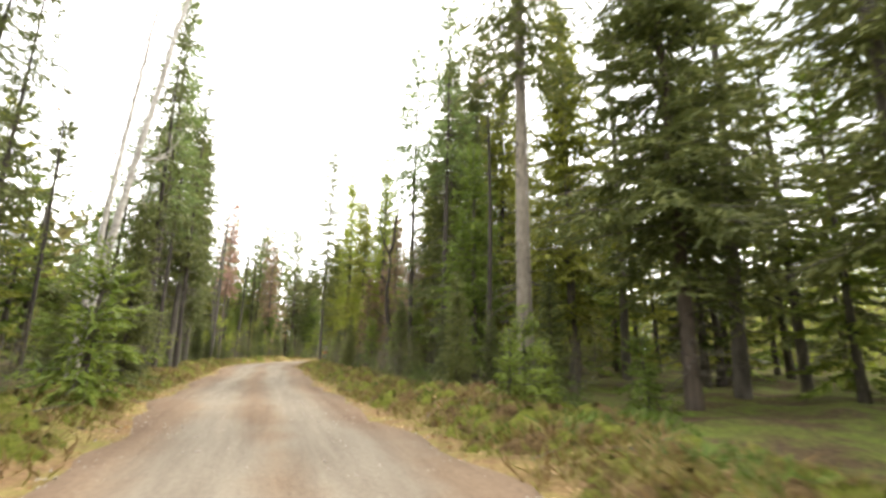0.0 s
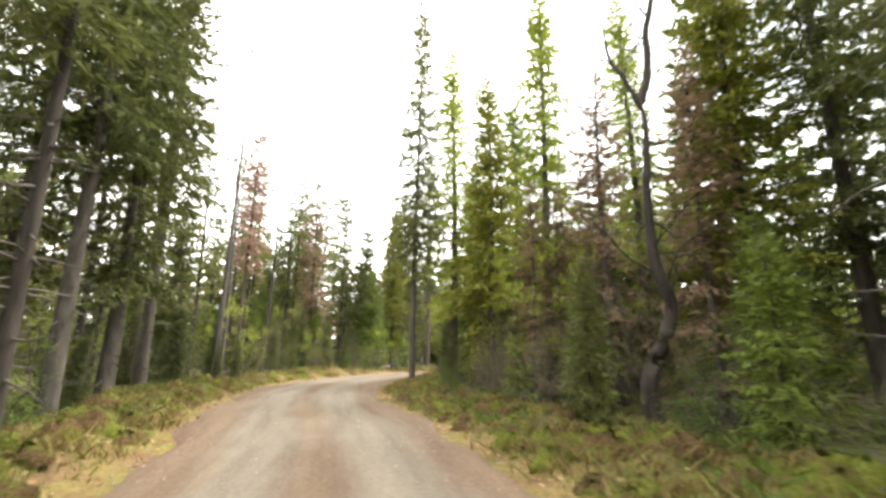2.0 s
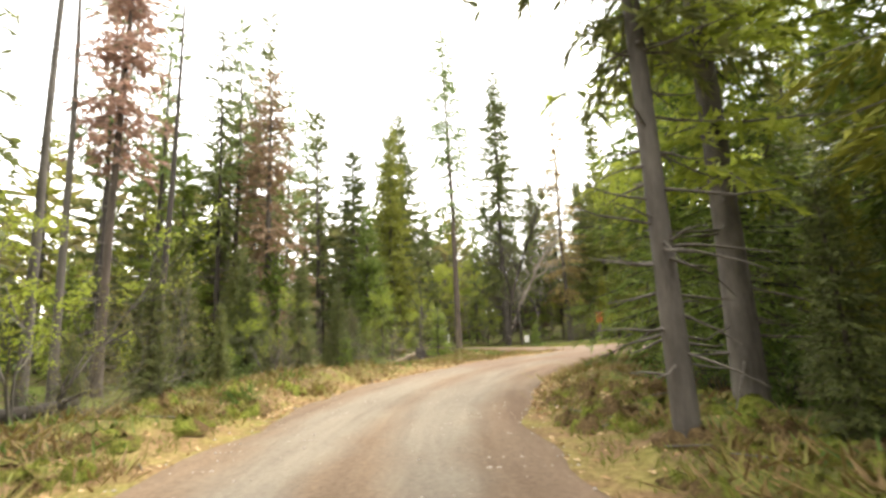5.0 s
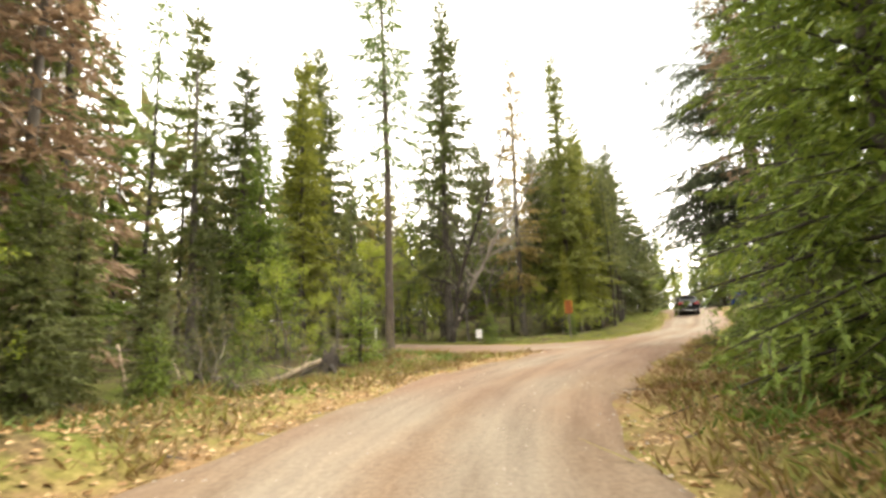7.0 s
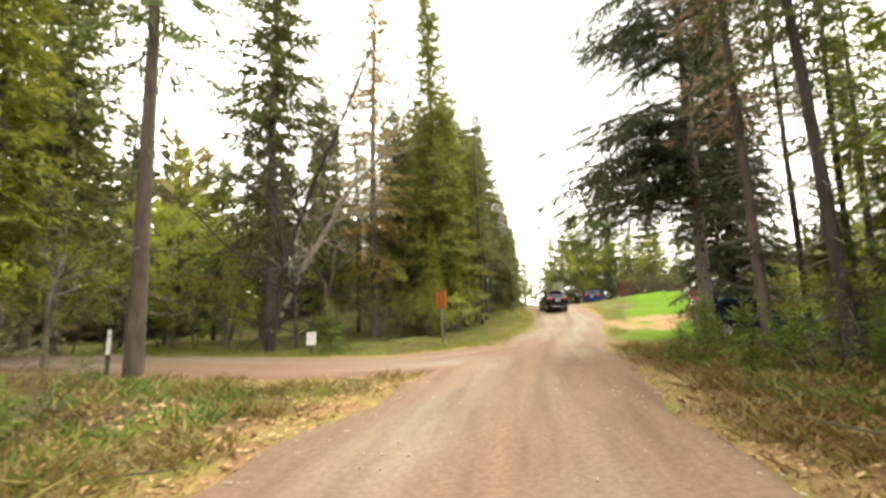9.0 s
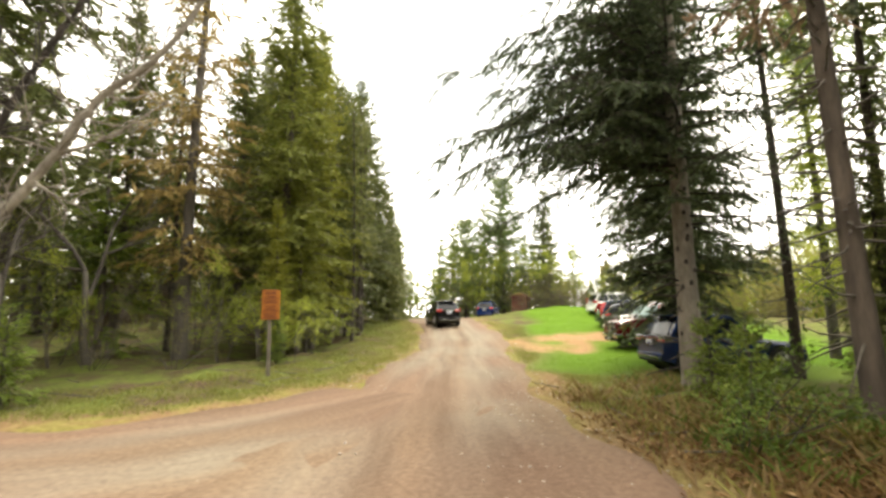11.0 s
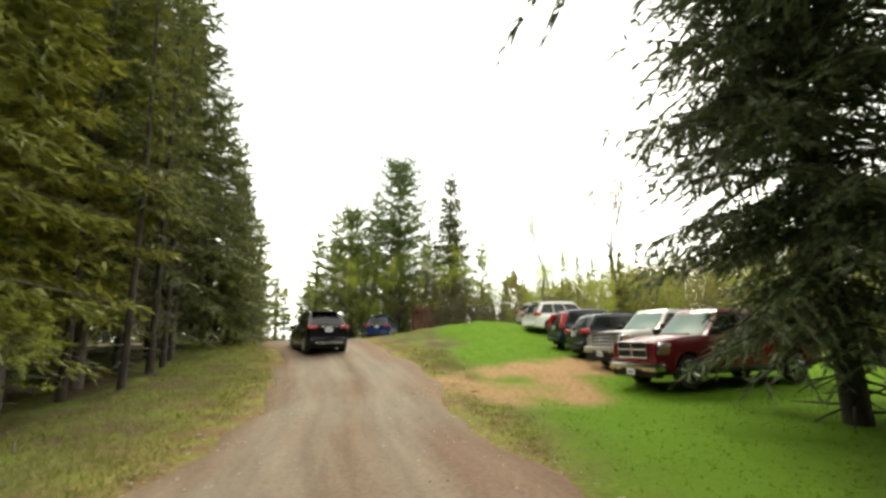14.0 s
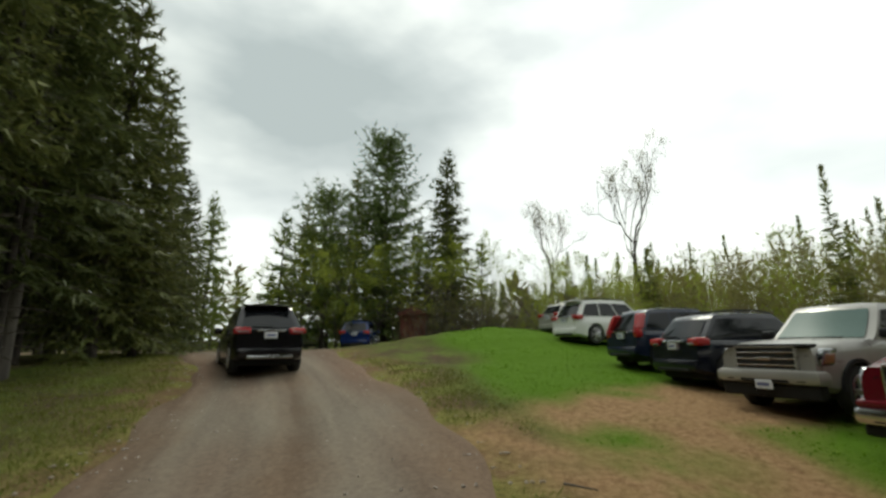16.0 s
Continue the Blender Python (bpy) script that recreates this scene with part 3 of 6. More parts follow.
def grow(sh, tips, rng, p, d, ln, r, depth, split=2, wander=0.25, up=0.1, shrink=0.72):
    """Recursive limbs: adds tubes to sh and collects the tips."""
    n = 4 if depth > 1 else 3
    pts = [p]
    dd = d.copy()
    for _ in range(n - 1):
        dd = dd + rng.normal(size=3) * wander * 0.5 + [0, 0, up * 0.3]
        dd /= np.linalg.norm(dd)
        pts.append(pts[-1] + dd * ln / (n - 1))
    sh.tube(pts, np.linspace(r, r * 0.62, n), 6 if depth > 2 else 4 if depth > 0 else 3)
    if depth == 0:
        tips.append((pts[-2], pts[-1]))
        return
    for k in range(split + (rng.uniform() < 0.4)):
        nd = dd + rng.normal(size=3) * (0.55 + 0.1 * k) + [0, 0, up]
        nd /= np.linalg.norm(nd)
        start = pts[-1] if k == 0 else pts[rng.integers(1, n)]
        grow(sh, tips, rng, start, nd, ln * shrink * rng.uniform(0.75, 1.15), r * 0.58, depth - 1, split, wander, up, shrink)


def broadleaf(seed, h, r, depth=5, leaves=0, leaf=0.09, mat=LEAF_LIME, bark=BARK_GREY, lean=(0, 0), stems=1, name="bare_tree", label="",
              category="tree", spread=0.15, up=0.15):
    """A leafless or budding broadleaf tree or shrub."""
    rng = np.random.default_rng(seed)
    root = empty(name, Matrix(), label, category, "forest trees")
    sh, tips = Shape(), []
    for k in range(stems):
        a = rng.uniform(0, 6.28)
        d = np.array([lean[0] + spread * np.cos(a), lean[1] + spread * np.sin(a), 1.0])
        d /= np.linalg.norm(d)
        base = np.array([0.12 * np.cos(a), 0.12 * np.sin(a), -0.15]) * (stems > 1)
        grow(sh, tips, rng, base - d * 0.2, d, h * 0.36 * rng.uniform(0.8, 1.1), r * rng.uniform(0.7, 1), depth, up=up)
    sh.obj("trunk", bark, root)
    if leaves:
        a = np.array([t[0] for t in tips])
        b = np.array([t[1] for t in tips])
        k = rng.integers(0, len(a), leaves)
        q = rng.uniform(-0.3, 1.1, leaves)[:, None]
        base = a[k] + (b[k] - a[k]) * q + rng.normal(size=(leaves, 3)) * leaf * 1.2
        al = rng.normal(size=(leaves, 3))
        al /= np.linalg.norm(al, axis=1)[:, None]
        v, f = blades(base, al * leaf * rng.uniform(0.7, 1.4, leaves)[:, None], leaf * 0.32 * rng.uniform(0.7, 1.3, leaves), rng)
        mesh_obj("crown", v, f, mat, root)
    return root


def stand(proto, x, y, turn=0.0, size=1.0, lean=0.0, sink=0.05, tall=1.0):
    return copy_thing(proto, pose(x, y, gz(x, y) - sink, lean * math.cos(turn * 1.7), lean * math.sin(turn * 1.7), turn * 57.3) @ Matrix.Diagonal((size, size, size * tall, 1)))


def drop(proto):
    for o in (*proto.children_recursive, proto):
        bpy.data.objects.remove(o)



TALL_SPRUCE = "tall dark green spruce with drooping boughs"
SPRUCES = [conifer(11, 17, 2.2, 3.2, 185, None, label=TALL_SPRUCE),
           conifer(12, 20, 4.0, 3.3, 185, None, label=TALL_SPRUCE, dead=30),
           conifer(13, 14, 1.0, 3.0, 180, None, label="green spruce with boughs close to the ground"),
           conifer(14, 22, 7.0, 3.0, 160, None, label="high spruce with bare grey lower trunk", dead=44, bark=BARK_GREY)]
FIRS = [conifer(21, 11, 0.8, 2.6, 150, None, twig=0.40, width=0.042, density=44, needles=FIR_GREEN, label="bright green fir with spreading boughs", name="fir_tree", dead=8, category="fir", lift=0.12),
        conifer(22, 15, 1.8, 3.0, 170, None, twig=0.40, width=0.042, density=44, needles=FIR_GREEN, label="bright green fir with spreading boughs", name="fir_tree", dead=14, category="fir", lift=0.1),
        conifer(23, 3.2, 0.2, 1.2, 60, None, twig=0.34, width=0.034, density=42, needles=FIR_GREEN, label="young green fir in the undergrowth", name="fir_sapling", dead=2, category="fir", lift=0.1),
        conifer(24, 6.0, 0.4, 1.8, 95, None, twig=0.42, width=0.042, density=34, needles=FIR_GREEN, label="half-grown green fir in the undergrowth", name="fir_sapling", dead=4, category="fir", lift=0.1)]
NEAR_FIR = conifer(25, 13, 0.6, 2.9, 190, None, twig=0.27, width=0.030, density=92, needles=FIR_GREEN, label="bright green fir with spreading boughs", name="fir_tree", dead=14, category="fir", lift=0.06, droop=0.42, shoots=True, inner=0.25)
OLIVE = [conifer(26, 16, 2.0, 2.6, 200, None, twig=0.5, width=0.046, density=38, needles=OLIVE_GREEN,
                 label="olive green conifer with lichen-grey limbs", dead=30),
         conifer(27, 17, 3.0, 2.3, 170, None, twig=0.3, width=0.034, density=60, needles=LEAF_LIME, label="yellow-green larch in spring needles", name="larch_tree", category="larch", dead=20)]
SPARSE = [conifer(31, 18, 8, 1.9, 95, None, density=26, width=0.04, r0=0.12, needles=PINE_GREEN, label="thin sparse conifer with high crown", bark=BARK_DARK, dead=40, gap=0.2, name="pine_tree", category="pine"),
          conifer(32, 16, 5, 1.6, 95, None, density=26, width=0.04, r0=0.11, needles=SPRUCE_GREEN, label="thin sparse conifer with dead lower limbs", bark=BARK_DARK, dead=50, gap=0.25, name="spruce_tree")]
BROWN = [conifer(41, 12.5, 1.2, 2.3, 150, None, density=30, gap=0.2, inner=0.2, needles=DRY_BROWN, label="dying conifer with brown needles", dead=30, name="dead_spruce"),
         conifer(42, 17, 6.5, 1.6, 110, None, density=30, width=0.045, r0=0.13, needles=DRY_RED, label="thin conifer with reddish dead needles", dead=26, name="dead_spruce", bark=BARK_BROWN)]
SNAGS = [conifer(51, 18, 16.5, 0.5, 8, None, density=5, r0=0.12, needles=DRY_BROWN, label="bare dead trunk with broken limbs", bark=BARK_GREY, dead=44, name="dead_tree", category="tree"),
         conifer(52, 14, 12, 0.7, 14, None, density=5, r0=0.10, needles=DRY_BROWN, label="bare dead trunk with broken limbs", bark=BARK_DARK, dead=60, name="dead_tree", category="tree")]
FAR = [conifer(81, 17, 2.0, 2.8, 80, None, twig=0.55, width=0.095, density=19, label=TALL_SPRUCE, dead=4, sticks=False, fan=False),
       conifer(82, 19, 3.5, 2.8, 80, None, twig=0.55, width=0.095, density=19, label=TALL_SPRUCE, dead=10, sticks=False, fan=False),
       conifer(83, 15, 1.0, 2.8, 80, None, twig=0.55, width=0.095, density=19, needles=OLIVE_GREEN, label="olive green conifer deep in the wood", dead=4, sticks=False, fan=False),
       conifer(84, 13, 0.8, 2.8, 80, None, twig=0.55, width=0.095, density=19, needles=FIR_GREEN, label="green fir deep in the wood", name="fir_tree", category="fir", dead=4, sticks=False, fan=False)]
BUSHES = [broadleaf(61, 2.6, 0.02, 3, 1100, 0.07, LEAF_GREEN, BARK_DARK, stems=5, name="shrub", label="low green shrub at the edge of the wood", category="shrub", spread=0.5),
          broadleaf(62, 3.8, 0.022, 4, 1000, 0.06, BUD_OLIVE, TWIG_GREY, stems=7, name="shrub", label="grey twiggy shrub with first buds", category="shrub", spread=0.45),
          broadleaf(63, 5.5, 0.04, 4, 3000, 0.075, LEAF_LIME, BARK_GREY, stems=3, name="shrub", label="tall shrub with yellow-green spring leaves", category="shrub", spread=0.3)]
BARE = [broadleaf(71, 9, 0.13, 5, 700, 0.07, BUD_OLIVE, BARK_GREY, label="bare grey broadleaf tree with fine twigs"),
        broadleaf(72, 12, 0.14, 5, 4500, 0.10, LEAF_LIME, BARK_GREY, label="slender tree with yellow-green spring leaves", name="broadleaf_tree", up=0.3),
        broadleaf(73, 9, 0.12, 6, 1500, 0.06, BUD_OLIVE, TWIG_GREY, label="bare grey broadleaf tree with fine twigs", up=0.42, spread=0.0)]
PROTOS = [*SPRUCES, *FIRS, NEAR_FIR, *OLIVE, *SPARSE, *BROWN, *SNAGS, *FAR, *BUSHES, *BARE]


# single trees with a place of their own
def place(root, x, y, turn=0.0, sink=0.05):
    root.matrix_world = pose(x, y, gz(x, y) - sink, 0, 0, turn)
    return root


KEY = [(-1.9, 52.0), (-3.0, 51.0), (-3.8, 50.2), (-2.6, 53.4)]       # single trees, and spots kept free for a stump and logs


def key(proto, x, y, size=1.0, turn=0.0, lean=0.0, tall=1.0):
    KEY.append((x, y))
    return stand(proto, x, y, turn, size, lean, tall=tall)


place(conifer(101, 24, 10, 3.0, 150, None, density=44, width=0.036, twig=0.42, r0=0.25, bark=BARK_PALE, dead=60, label="tall spruce with thick pale grey trunk"), 22.75, 10.9)
place(conifer(102, 24, 8.5, 3.0, 130, None, density=34, width=0.036, r0=0.21, bark=BARK_BROWN, needles=PINE_GREEN, dead=50, gap=0.15, name="pine_tree", category="pine",
              label="tall pine with long bare trunk beside the side track"), -1.2, 60.15)
rng_b = np.random.default_rng(41)
LONG = [(rng_b.uniform(4.2, 7.8), radians(rng_b.uniform(40, 205)), rng_b.uniform(2.8, 4.3)) for _ in range(46)]
LONG += [(rng_b.uniform(7.8, 13.5), radians(rng_b.uniform(80, 240)), rng_b.uniform(2.6, 4.2)) for _ in range(30)]
LONG += [(5.2, radians(131), 5.3), (5.8, radians(138), 5.5), (4.6, radians(110), 4.5), (6.6, radians(127), 5.2), (7.4, radians(142), 4.9)]
# SHADED_GREEN gives the crown its shade by colour
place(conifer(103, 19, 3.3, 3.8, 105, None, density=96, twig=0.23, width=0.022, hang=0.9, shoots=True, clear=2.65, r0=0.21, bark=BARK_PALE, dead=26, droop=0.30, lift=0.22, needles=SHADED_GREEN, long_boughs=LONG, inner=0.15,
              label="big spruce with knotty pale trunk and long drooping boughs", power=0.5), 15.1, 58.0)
place(conifer(104, 21, 4.6, 2.1, 150, None, density=50, width=0.034, twig=0.42, r0=0.13, bark=BARK_GREY, dead=50, label="spruce with slim grey trunk at the bend"), 5.0, 35.6)
place(conifer(105, 21.5, 3.5, 2.9, 200, None, gap=0.35, inner=0.2, label="large spruce with brownish lower boughs", needles=RUSTY, dead=40), 6.9, 71.8)
place(conifer(106, 21.5, 2.0, 3.0, 240, None, label="large spruce with brownish green boughs", needles=WARM_GREEN), 10.3, 71.8)
big = [o for o in scene.objects if o.get("label", "").startswith("big spruce")][0]
rng_k = np.random.default_rng(2)
for _ in range(22):
    kz, ka = rng_k.uniform(0.5, 6.5), rng_k.uniform(2.6, 5.0)
    bm = bmesh.new()
    bmesh.ops.create_uvsphere(bm, u_segments=8, v_segments=5, radius=1.0)
    kr = 0.21 * (1 - kz / 22) ** 0.8
    bmesh.ops.transform(bm, verts=bm.verts[:], matrix=Matrix.Translation((kr * math.cos(ka), kr * math.sin(ka), kz)) @ Matrix.Rotation(ka, 4, "Z") @ Matrix.Diagonal((0.03, 0.04, 0.055, 1)))
    part("knot", bm, BARK_DARK, big, "dark knot")
KEY += [(22.75, 10.9), (-1.2, 60.15), (15.1, 58.0), (5.0, 35.6), (6.9, 71.8), (10.3, 71.8)]


def crooked(name, label, x, y, stems, bark, seed, twigs=2):
    """A tree of a few bent stems, each a list of points and a thickness, with bare side branches."""
    rng = np.random.default_rng(seed)
    root = empty(name, pose(x, y, gz(x, y) - 0.1), label, "tree", "forest trees")
    KEY.append((x, y))
    for pts, r, *own in stems:
        p = spline(pts, 0.25)
        q = np.linspace(0, 1, len(p))
        sh, tips = Shape(), []
        sh.tube(p + rng.normal(size=p.shape) * 0.012, r * (1 - 0.75 * q), 8)
        for k in range(int(len(p) * 0.35), len(p), 3):
            for _ in range(twigs):
                d = rng.normal(size=3) + [0, 0, 0.3]
                grow(sh, tips, rng, p[k], d / np.linalg.norm(d), rng.uniform(0.5, 1.3), r * 0.2 * (1.1 - q[k]) + 0.006, 2, wander=0.35)
        sh.obj("stem", own[0] if own else bark, root)
    return root


crooked("forked_tree", "dark crooked dead tree with a forked top", 13.7, 25.9,
        [([(0, 0, 0), (-0.15, 0, 1.1), (0.48, 0.1, 2.6), (0.22, 0.05, 3.8), (0.18, 0, 5.4), (0.32, 0.1, 7.0), (0.24, 0.05, 8.1)], 0.20),
         ([(0.24, 0.05, 7.9), (0.50, 0.1, 8.8), (0.56, 0.1, 10.0), (0.90, 0.2, 11.6), (0.85, 0.2, 13.0)], 0.12),
         ([(0.26, 0.05, 7.7), (-0.10, 0, 8.6), (-0.40, 0.1, 9.3), (-0.50, 0.1, 10.6)], 0.08)], BARK_DARK, 7, 2)
crooked("leaning_tree", "leaning bare tree with dark base and pale stem", 1.7, 66.0,
        [([(0, 0, 0), (0.15, -0.05, 0.8), (0.5, -0.2, 1.5), (1.25, -0.6, 3.3), (2.3, -1.1, 5.1), (2.9, -1.4, 6.3), (4.0, -1.9, 7.5), (5.0, -2.4, 9.6), (5.4, -2.6, 11.0)], 0.14, BARK_LIGHT),
         ([(0.35, -0.15, 1.3), (0.45, -0.2, 3.0), (1.0, -0.5, 5.0), (1.9, -0.9, 7.4), (3.1, -1.5, 10.3), (3.9, -1.8, 12.6)], 0.12),
         ([(0.4, -0.2, 2.6), (0.1, 0, 3.6), (-1.5, 0.6, 4.2), (-2.7, 1.2, 5.5), (-3.5, 1.5, 6.1)], 0.06),
         ([(0.6, -0.3, 3.6), (0.2, -0.1, 5.5), (-0.6, 0.2, 6.5), (-1.7, 0.8, 6.9), (-2.9, 1.3, 7.7)], 0.06),
         ([(1.2, -0.6, 5.6), (0.4, -0.2, 7.4), (-1.0, 0.4, 8.7), (-2.0, 0.9, 9.2), (-3.5, 1.6, 10.1)], 0.06),
         ([(0, 0, -0.2), (0.15, -0.05, 0.8), (0.5, -0.2, 1.5), (1.25, -0.6, 3.3)], 0.21),
         ([(2.2, -1.0, 5.0), (3.2, -1.5, 5.5), (4.4, -2.0, 6.6)], 0.045, BARK_LIGHT)], BARK_DARK, 8, 6)
crooked("birch_tree", "white-barked birch leaning over the wood", 11.9, 6.6, [([(0, 0, 0), (0.3, 0.1, 3), (0.8, 0.2, 7), (1.5, 0.4, 12), (2.1, 0.5, 16)], 0.11)], BARK_BIRCH, 9, 1)
crooked("birch_tree", "white-barked upright birch among spruces", 10.7, 7.6, [([(0, 0, 0), (0.3, 0, 4), (0.6, 0.1, 9), (1.1, 0.2, 15)], 0.09)], BARK_BIRCH, 10, 1)
place(conifer(109, 16, 2.6, 2.6, 120, None, density=44, width=0.03, twig=0.42, hang=0.7, shoots=True, r0=0.13, bark=BARK_BROWN, dead=50, droop=0.4, gap=0.1, power=0.65, needles=OLIVE_GREEN,
              label="spruce with drooping grey-green boughs"), 15.6, 52.0)
place(conifer(110, 19, 7.0, 2.6, 110, None, density=44, width=0.028, twig=0.42, r0=0.14, bark=BARK_DARK, dead=50, gap=0.2, needles=SPRUCE_GREEN, label="dark-barked conifer leaning over the verge", lean=(-1.0, 0.4)), 13.0, 52.8)
place(conifer(111, 16, 6.0, 2.2, 90, None, density=36, width=0.028, twig=0.42, r0=0.14, bark=BARK_BROWN, dead=60, gap=0.3, needles=DRY_BROWN, label="half-dead conifer with brown peeling trunk", lean=(-0.5, 0.2)), 13.4, 54.8)
KEY += [(15.6, 52.0), (13.0, 52.8), (13.4, 54.8), (14.2, 25.0), (14.6, 23.0), (13.0, 25.2), (13.8, 24.0)]



# along the first stretch
key(SNAGS[0], -1.6, 26.2, 1.05, 0.4, 2.0)
key(BROWN[1], -9.4, 42.0, 1.1, 1.0)
key(BROWN[0], -7.5, 48.0, 1.1, 2.0)
key(SPARSE[1], -9.0, 46.6, 1.0, 0.3)
# young spruces crowding the verge before the side track
for kx, ky, ks, kt in ((-5.6, 43.6, 0.62, 0.3), (-4.6, 45.2, 0.6, 1.3), (-6.8, 44.8, 0.7, 2.3), (-4.0, 47.2, 0.5, 0.8), (-7.6, 46.2, 0.8, 1.8), (-5.4, 47.0, 0.66, 2.8), (-8.8, 44.4, 0.8, 0.1), (-9.6, 47.6, 0.95, 2.1), (-4.9, 51.0, 0.5, 3.0)):
    key(SPRUCES[2], kx, ky, 0.48 * ks, kt)
key(SPARSE[0], -10.0, 49.2, 1.0, 0.5)
key(SPARSE[1], -8.3, 36.6, 1.05, 1.5)
key(SNAGS[0], -9.8, 41.0, 1.0, 2.2, 1.5)
key(SNAGS[1], -7.2, 41.6, 1.1, 3.2, 2.0)
key(SPARSE[0], 19.2, 17.3, 1.1, 1.0)
key(SPARSE[0], 16.6, 21.5, 1.15, 2.0)
key(SPARSE[1], 18.9, 25.0, 1.2, 2.6)
place(conifer(113, 19, 3.6, 4.2, 210, None, density=46, needles=SPRUCE_GREEN, bark=BARK_BROWN, r0=0.2, dead=50, label="dense dark spruce with wide boughs over a bare lower trunk"), 27.0, 10.2)
KEY.append((27.0, 10.2))
for kx, ky, ks, kt in ((8.8, 36.4, 0.32, 0.3), (9.8, 34.4, 0.36, 1.3), (10.6, 32.4, 0.34, 2.3), (10.2, 36.4, 0.42, 0.8), (11.4, 34.6, 0.42, 1.8), (9.4, 38.2, 0.36, 2.8), (12.0, 31.8, 0.36, 0.2), (13.4, 31.4, 0.42, 1.2), (7.6, 36.8, 0.22, 2.2)):
    key(OLIVE[0] if kt > 1.5 else SPRUCES[2], kx, ky, ks, kt)
for kx, ky, ks, kt in ((12.4, 27.7, 0.6, 0.4), (15.2, 23.6, 0.6, 2.4), (16.0, 25.6, 0.8, 0.9)):
    key(FIRS[3], kx, ky, ks, kt)
key(BUSHES[2], 13.4, 29.2, 1.1, 1.3)
key(BROWN[0], 11.8, 31.4, 0.6, 2.3)
key(OLIVE[1], 11.4, 32.6, 1.05, 0.6)
key(OLIVE[1], 15.0, 34.0, 1.05, 1.6)
key(OLIVE[0], 21.8, 20.6, 1.1, 0.3)
key(SPRUCES[1], 20.2, 22.6, 1.0, 1.3)
key(SPRUCES[0], 19.0, 20.6, 1.05, 2.3)
key(OLIVE[0], 16.6, 28.0, 1.0, 0.8)
key(BROWN[0], 13.3, 30.0, 0.9, 1.7)
key(BROWN[0], 10.9, 30.8, 0.62, 0.4)
key(BROWN[0], 15.4, 27.2, 0.8, 2.9)
for kx, ky, ks, kt in ((10.4, 29.6, 0.9, 0.3), (12.4, 29.0, 1.0, 1.3), (13.9, 28.0, 1.1, 2.3), (9.6, 31.8, 0.8, 0.8), (11.6, 32.4, 1.0, 1.8), (14.8, 25.4, 0.9, 2.8)):
    key(BUSHES[1], kx, ky, ks, kt)
key(OLIVE[0], 24.6, 16.0, 1.1, 1.8)
key(OLIVE[0], 22.8, 26.0, 1.1, 2.8)
key(SPRUCES[1], 19.6, 29.0, 1.05, 0.1)
key(OLIVE[1], 6.5, 37.6, 1.1, 2.1)
key(OLIVE[0], 8.8, 35.0, 0.95, 2.1)
key(FIRS[1], 9.8, 37.2, 1.0, 2.8)
key(NEAR_FIR, 7.5, 39.8, 0.95, 0.1)
key(NEAR_FIR, 7.4, 44.0, 1.0, 1.1)
key(NEAR_FIR, 9.5, 48.2, 0.95, 1.9)
key(BARE[1], 10.4, 46.6, 0.9, 0.9)
key(SPRUCES[1], 30.0, 6.6, 0.9, 2.4)
key(FIRS[0], 20.8, 15.0, 0.9, 0.8)
key(SPRUCES[2], 13.4, 2.0, 0.42, 0.3)
key(FIRS[2], 13.4, 5.6, 1.1, 0.7)
key(SPRUCES[2], 10.4, 9.6, 0.45, 1.7)
key(SPRUCES[0], 7.0, 1.5, 1.0, 1.7)
key(SPARSE[1], 9.2, 11.5, 1.0, 2.7)
key(SPARSE[0], 7.4, 13.6, 1.0, 0.4)
key(SPARSE[0], 5.0, 17.0, 0.9, 1.2)
key(SPARSE[1], 4.0, 19.6, 1.1, 2.9)
for kx, ky, ks, kt in ((1.2, 22.4, 0.78, 2.3), (-0.2, 24.8, 0.8, 0.8), (-1.6, 27.2, 0.85, 2.8), (-1.6, 23.0, 0.85, 0.2)):
    key(SPRUCES[3 if kt > 1.5 else 1], kx, ky, ks, kt)
# shaded understory inside the bend
for kx, ky, ks, kt in ((11.6, 33.6, 0.40, 0.3), (13.0, 35.6, 0.55, 1.3), (12.2, 38.0, 0.5, 2.3), (15.0, 37.2, 0.7, 0.8), (17.4, 36.2, 0.75, 1.8), (14.0, 40.6, 0.7, 2.8), (16.6, 41.2, 0.8, 0.2), (11.0, 40.4, 0.5, 1.2), (10.4, 43.4, 0.55, 2.2), (13.2, 44.6, 0.8, 0.7), (12.0, 47.4, 0.7, 1.7)):
    key(SPRUCES[2], kx, ky, ks, kt)
# round the side track
key(OLIVE[0], -7.5, 66.8, 1.25, 0.5)
key(SPRUCES[0], -7.7, 72.0, 1.36, 1.5)
key(SPRUCES[0], -10.4, 76.0, 1.2, 0.7)
key(SPRUCES[1], 1.6, 69.6, 1.25, 2.5)
key(SPRUCES[0], 4.6, 77.5, 1.0, 0.5)
key(SPARSE[0], -15.4, 63.6, 1.3, 1.0)
key(SPARSE[0], -16.6, 69.0, 1.3, 2.0)
key(SPARSE[1], -13.6, 66.4, 1.25, 1.0)
key(BROWN[0], -12.6, 54.6, 1.45, 0.6)
key(SPARSE[1], -8.9, 50.4, 1.2, 2.0)
key(FIRS[3], -9.5, 51.5, 1.1, 0.9)
key(FIRS[0], -10.5, 46.5, 0.85, 2.2)
key(FIRS[3], -7.0, 47.8, 0.9, 0.5)
key(FIRS[3], -5.4, 57.2, 0.85, 0.2)
key(FIRS[0], -6.8, 58.6, 0.9, 1.2)
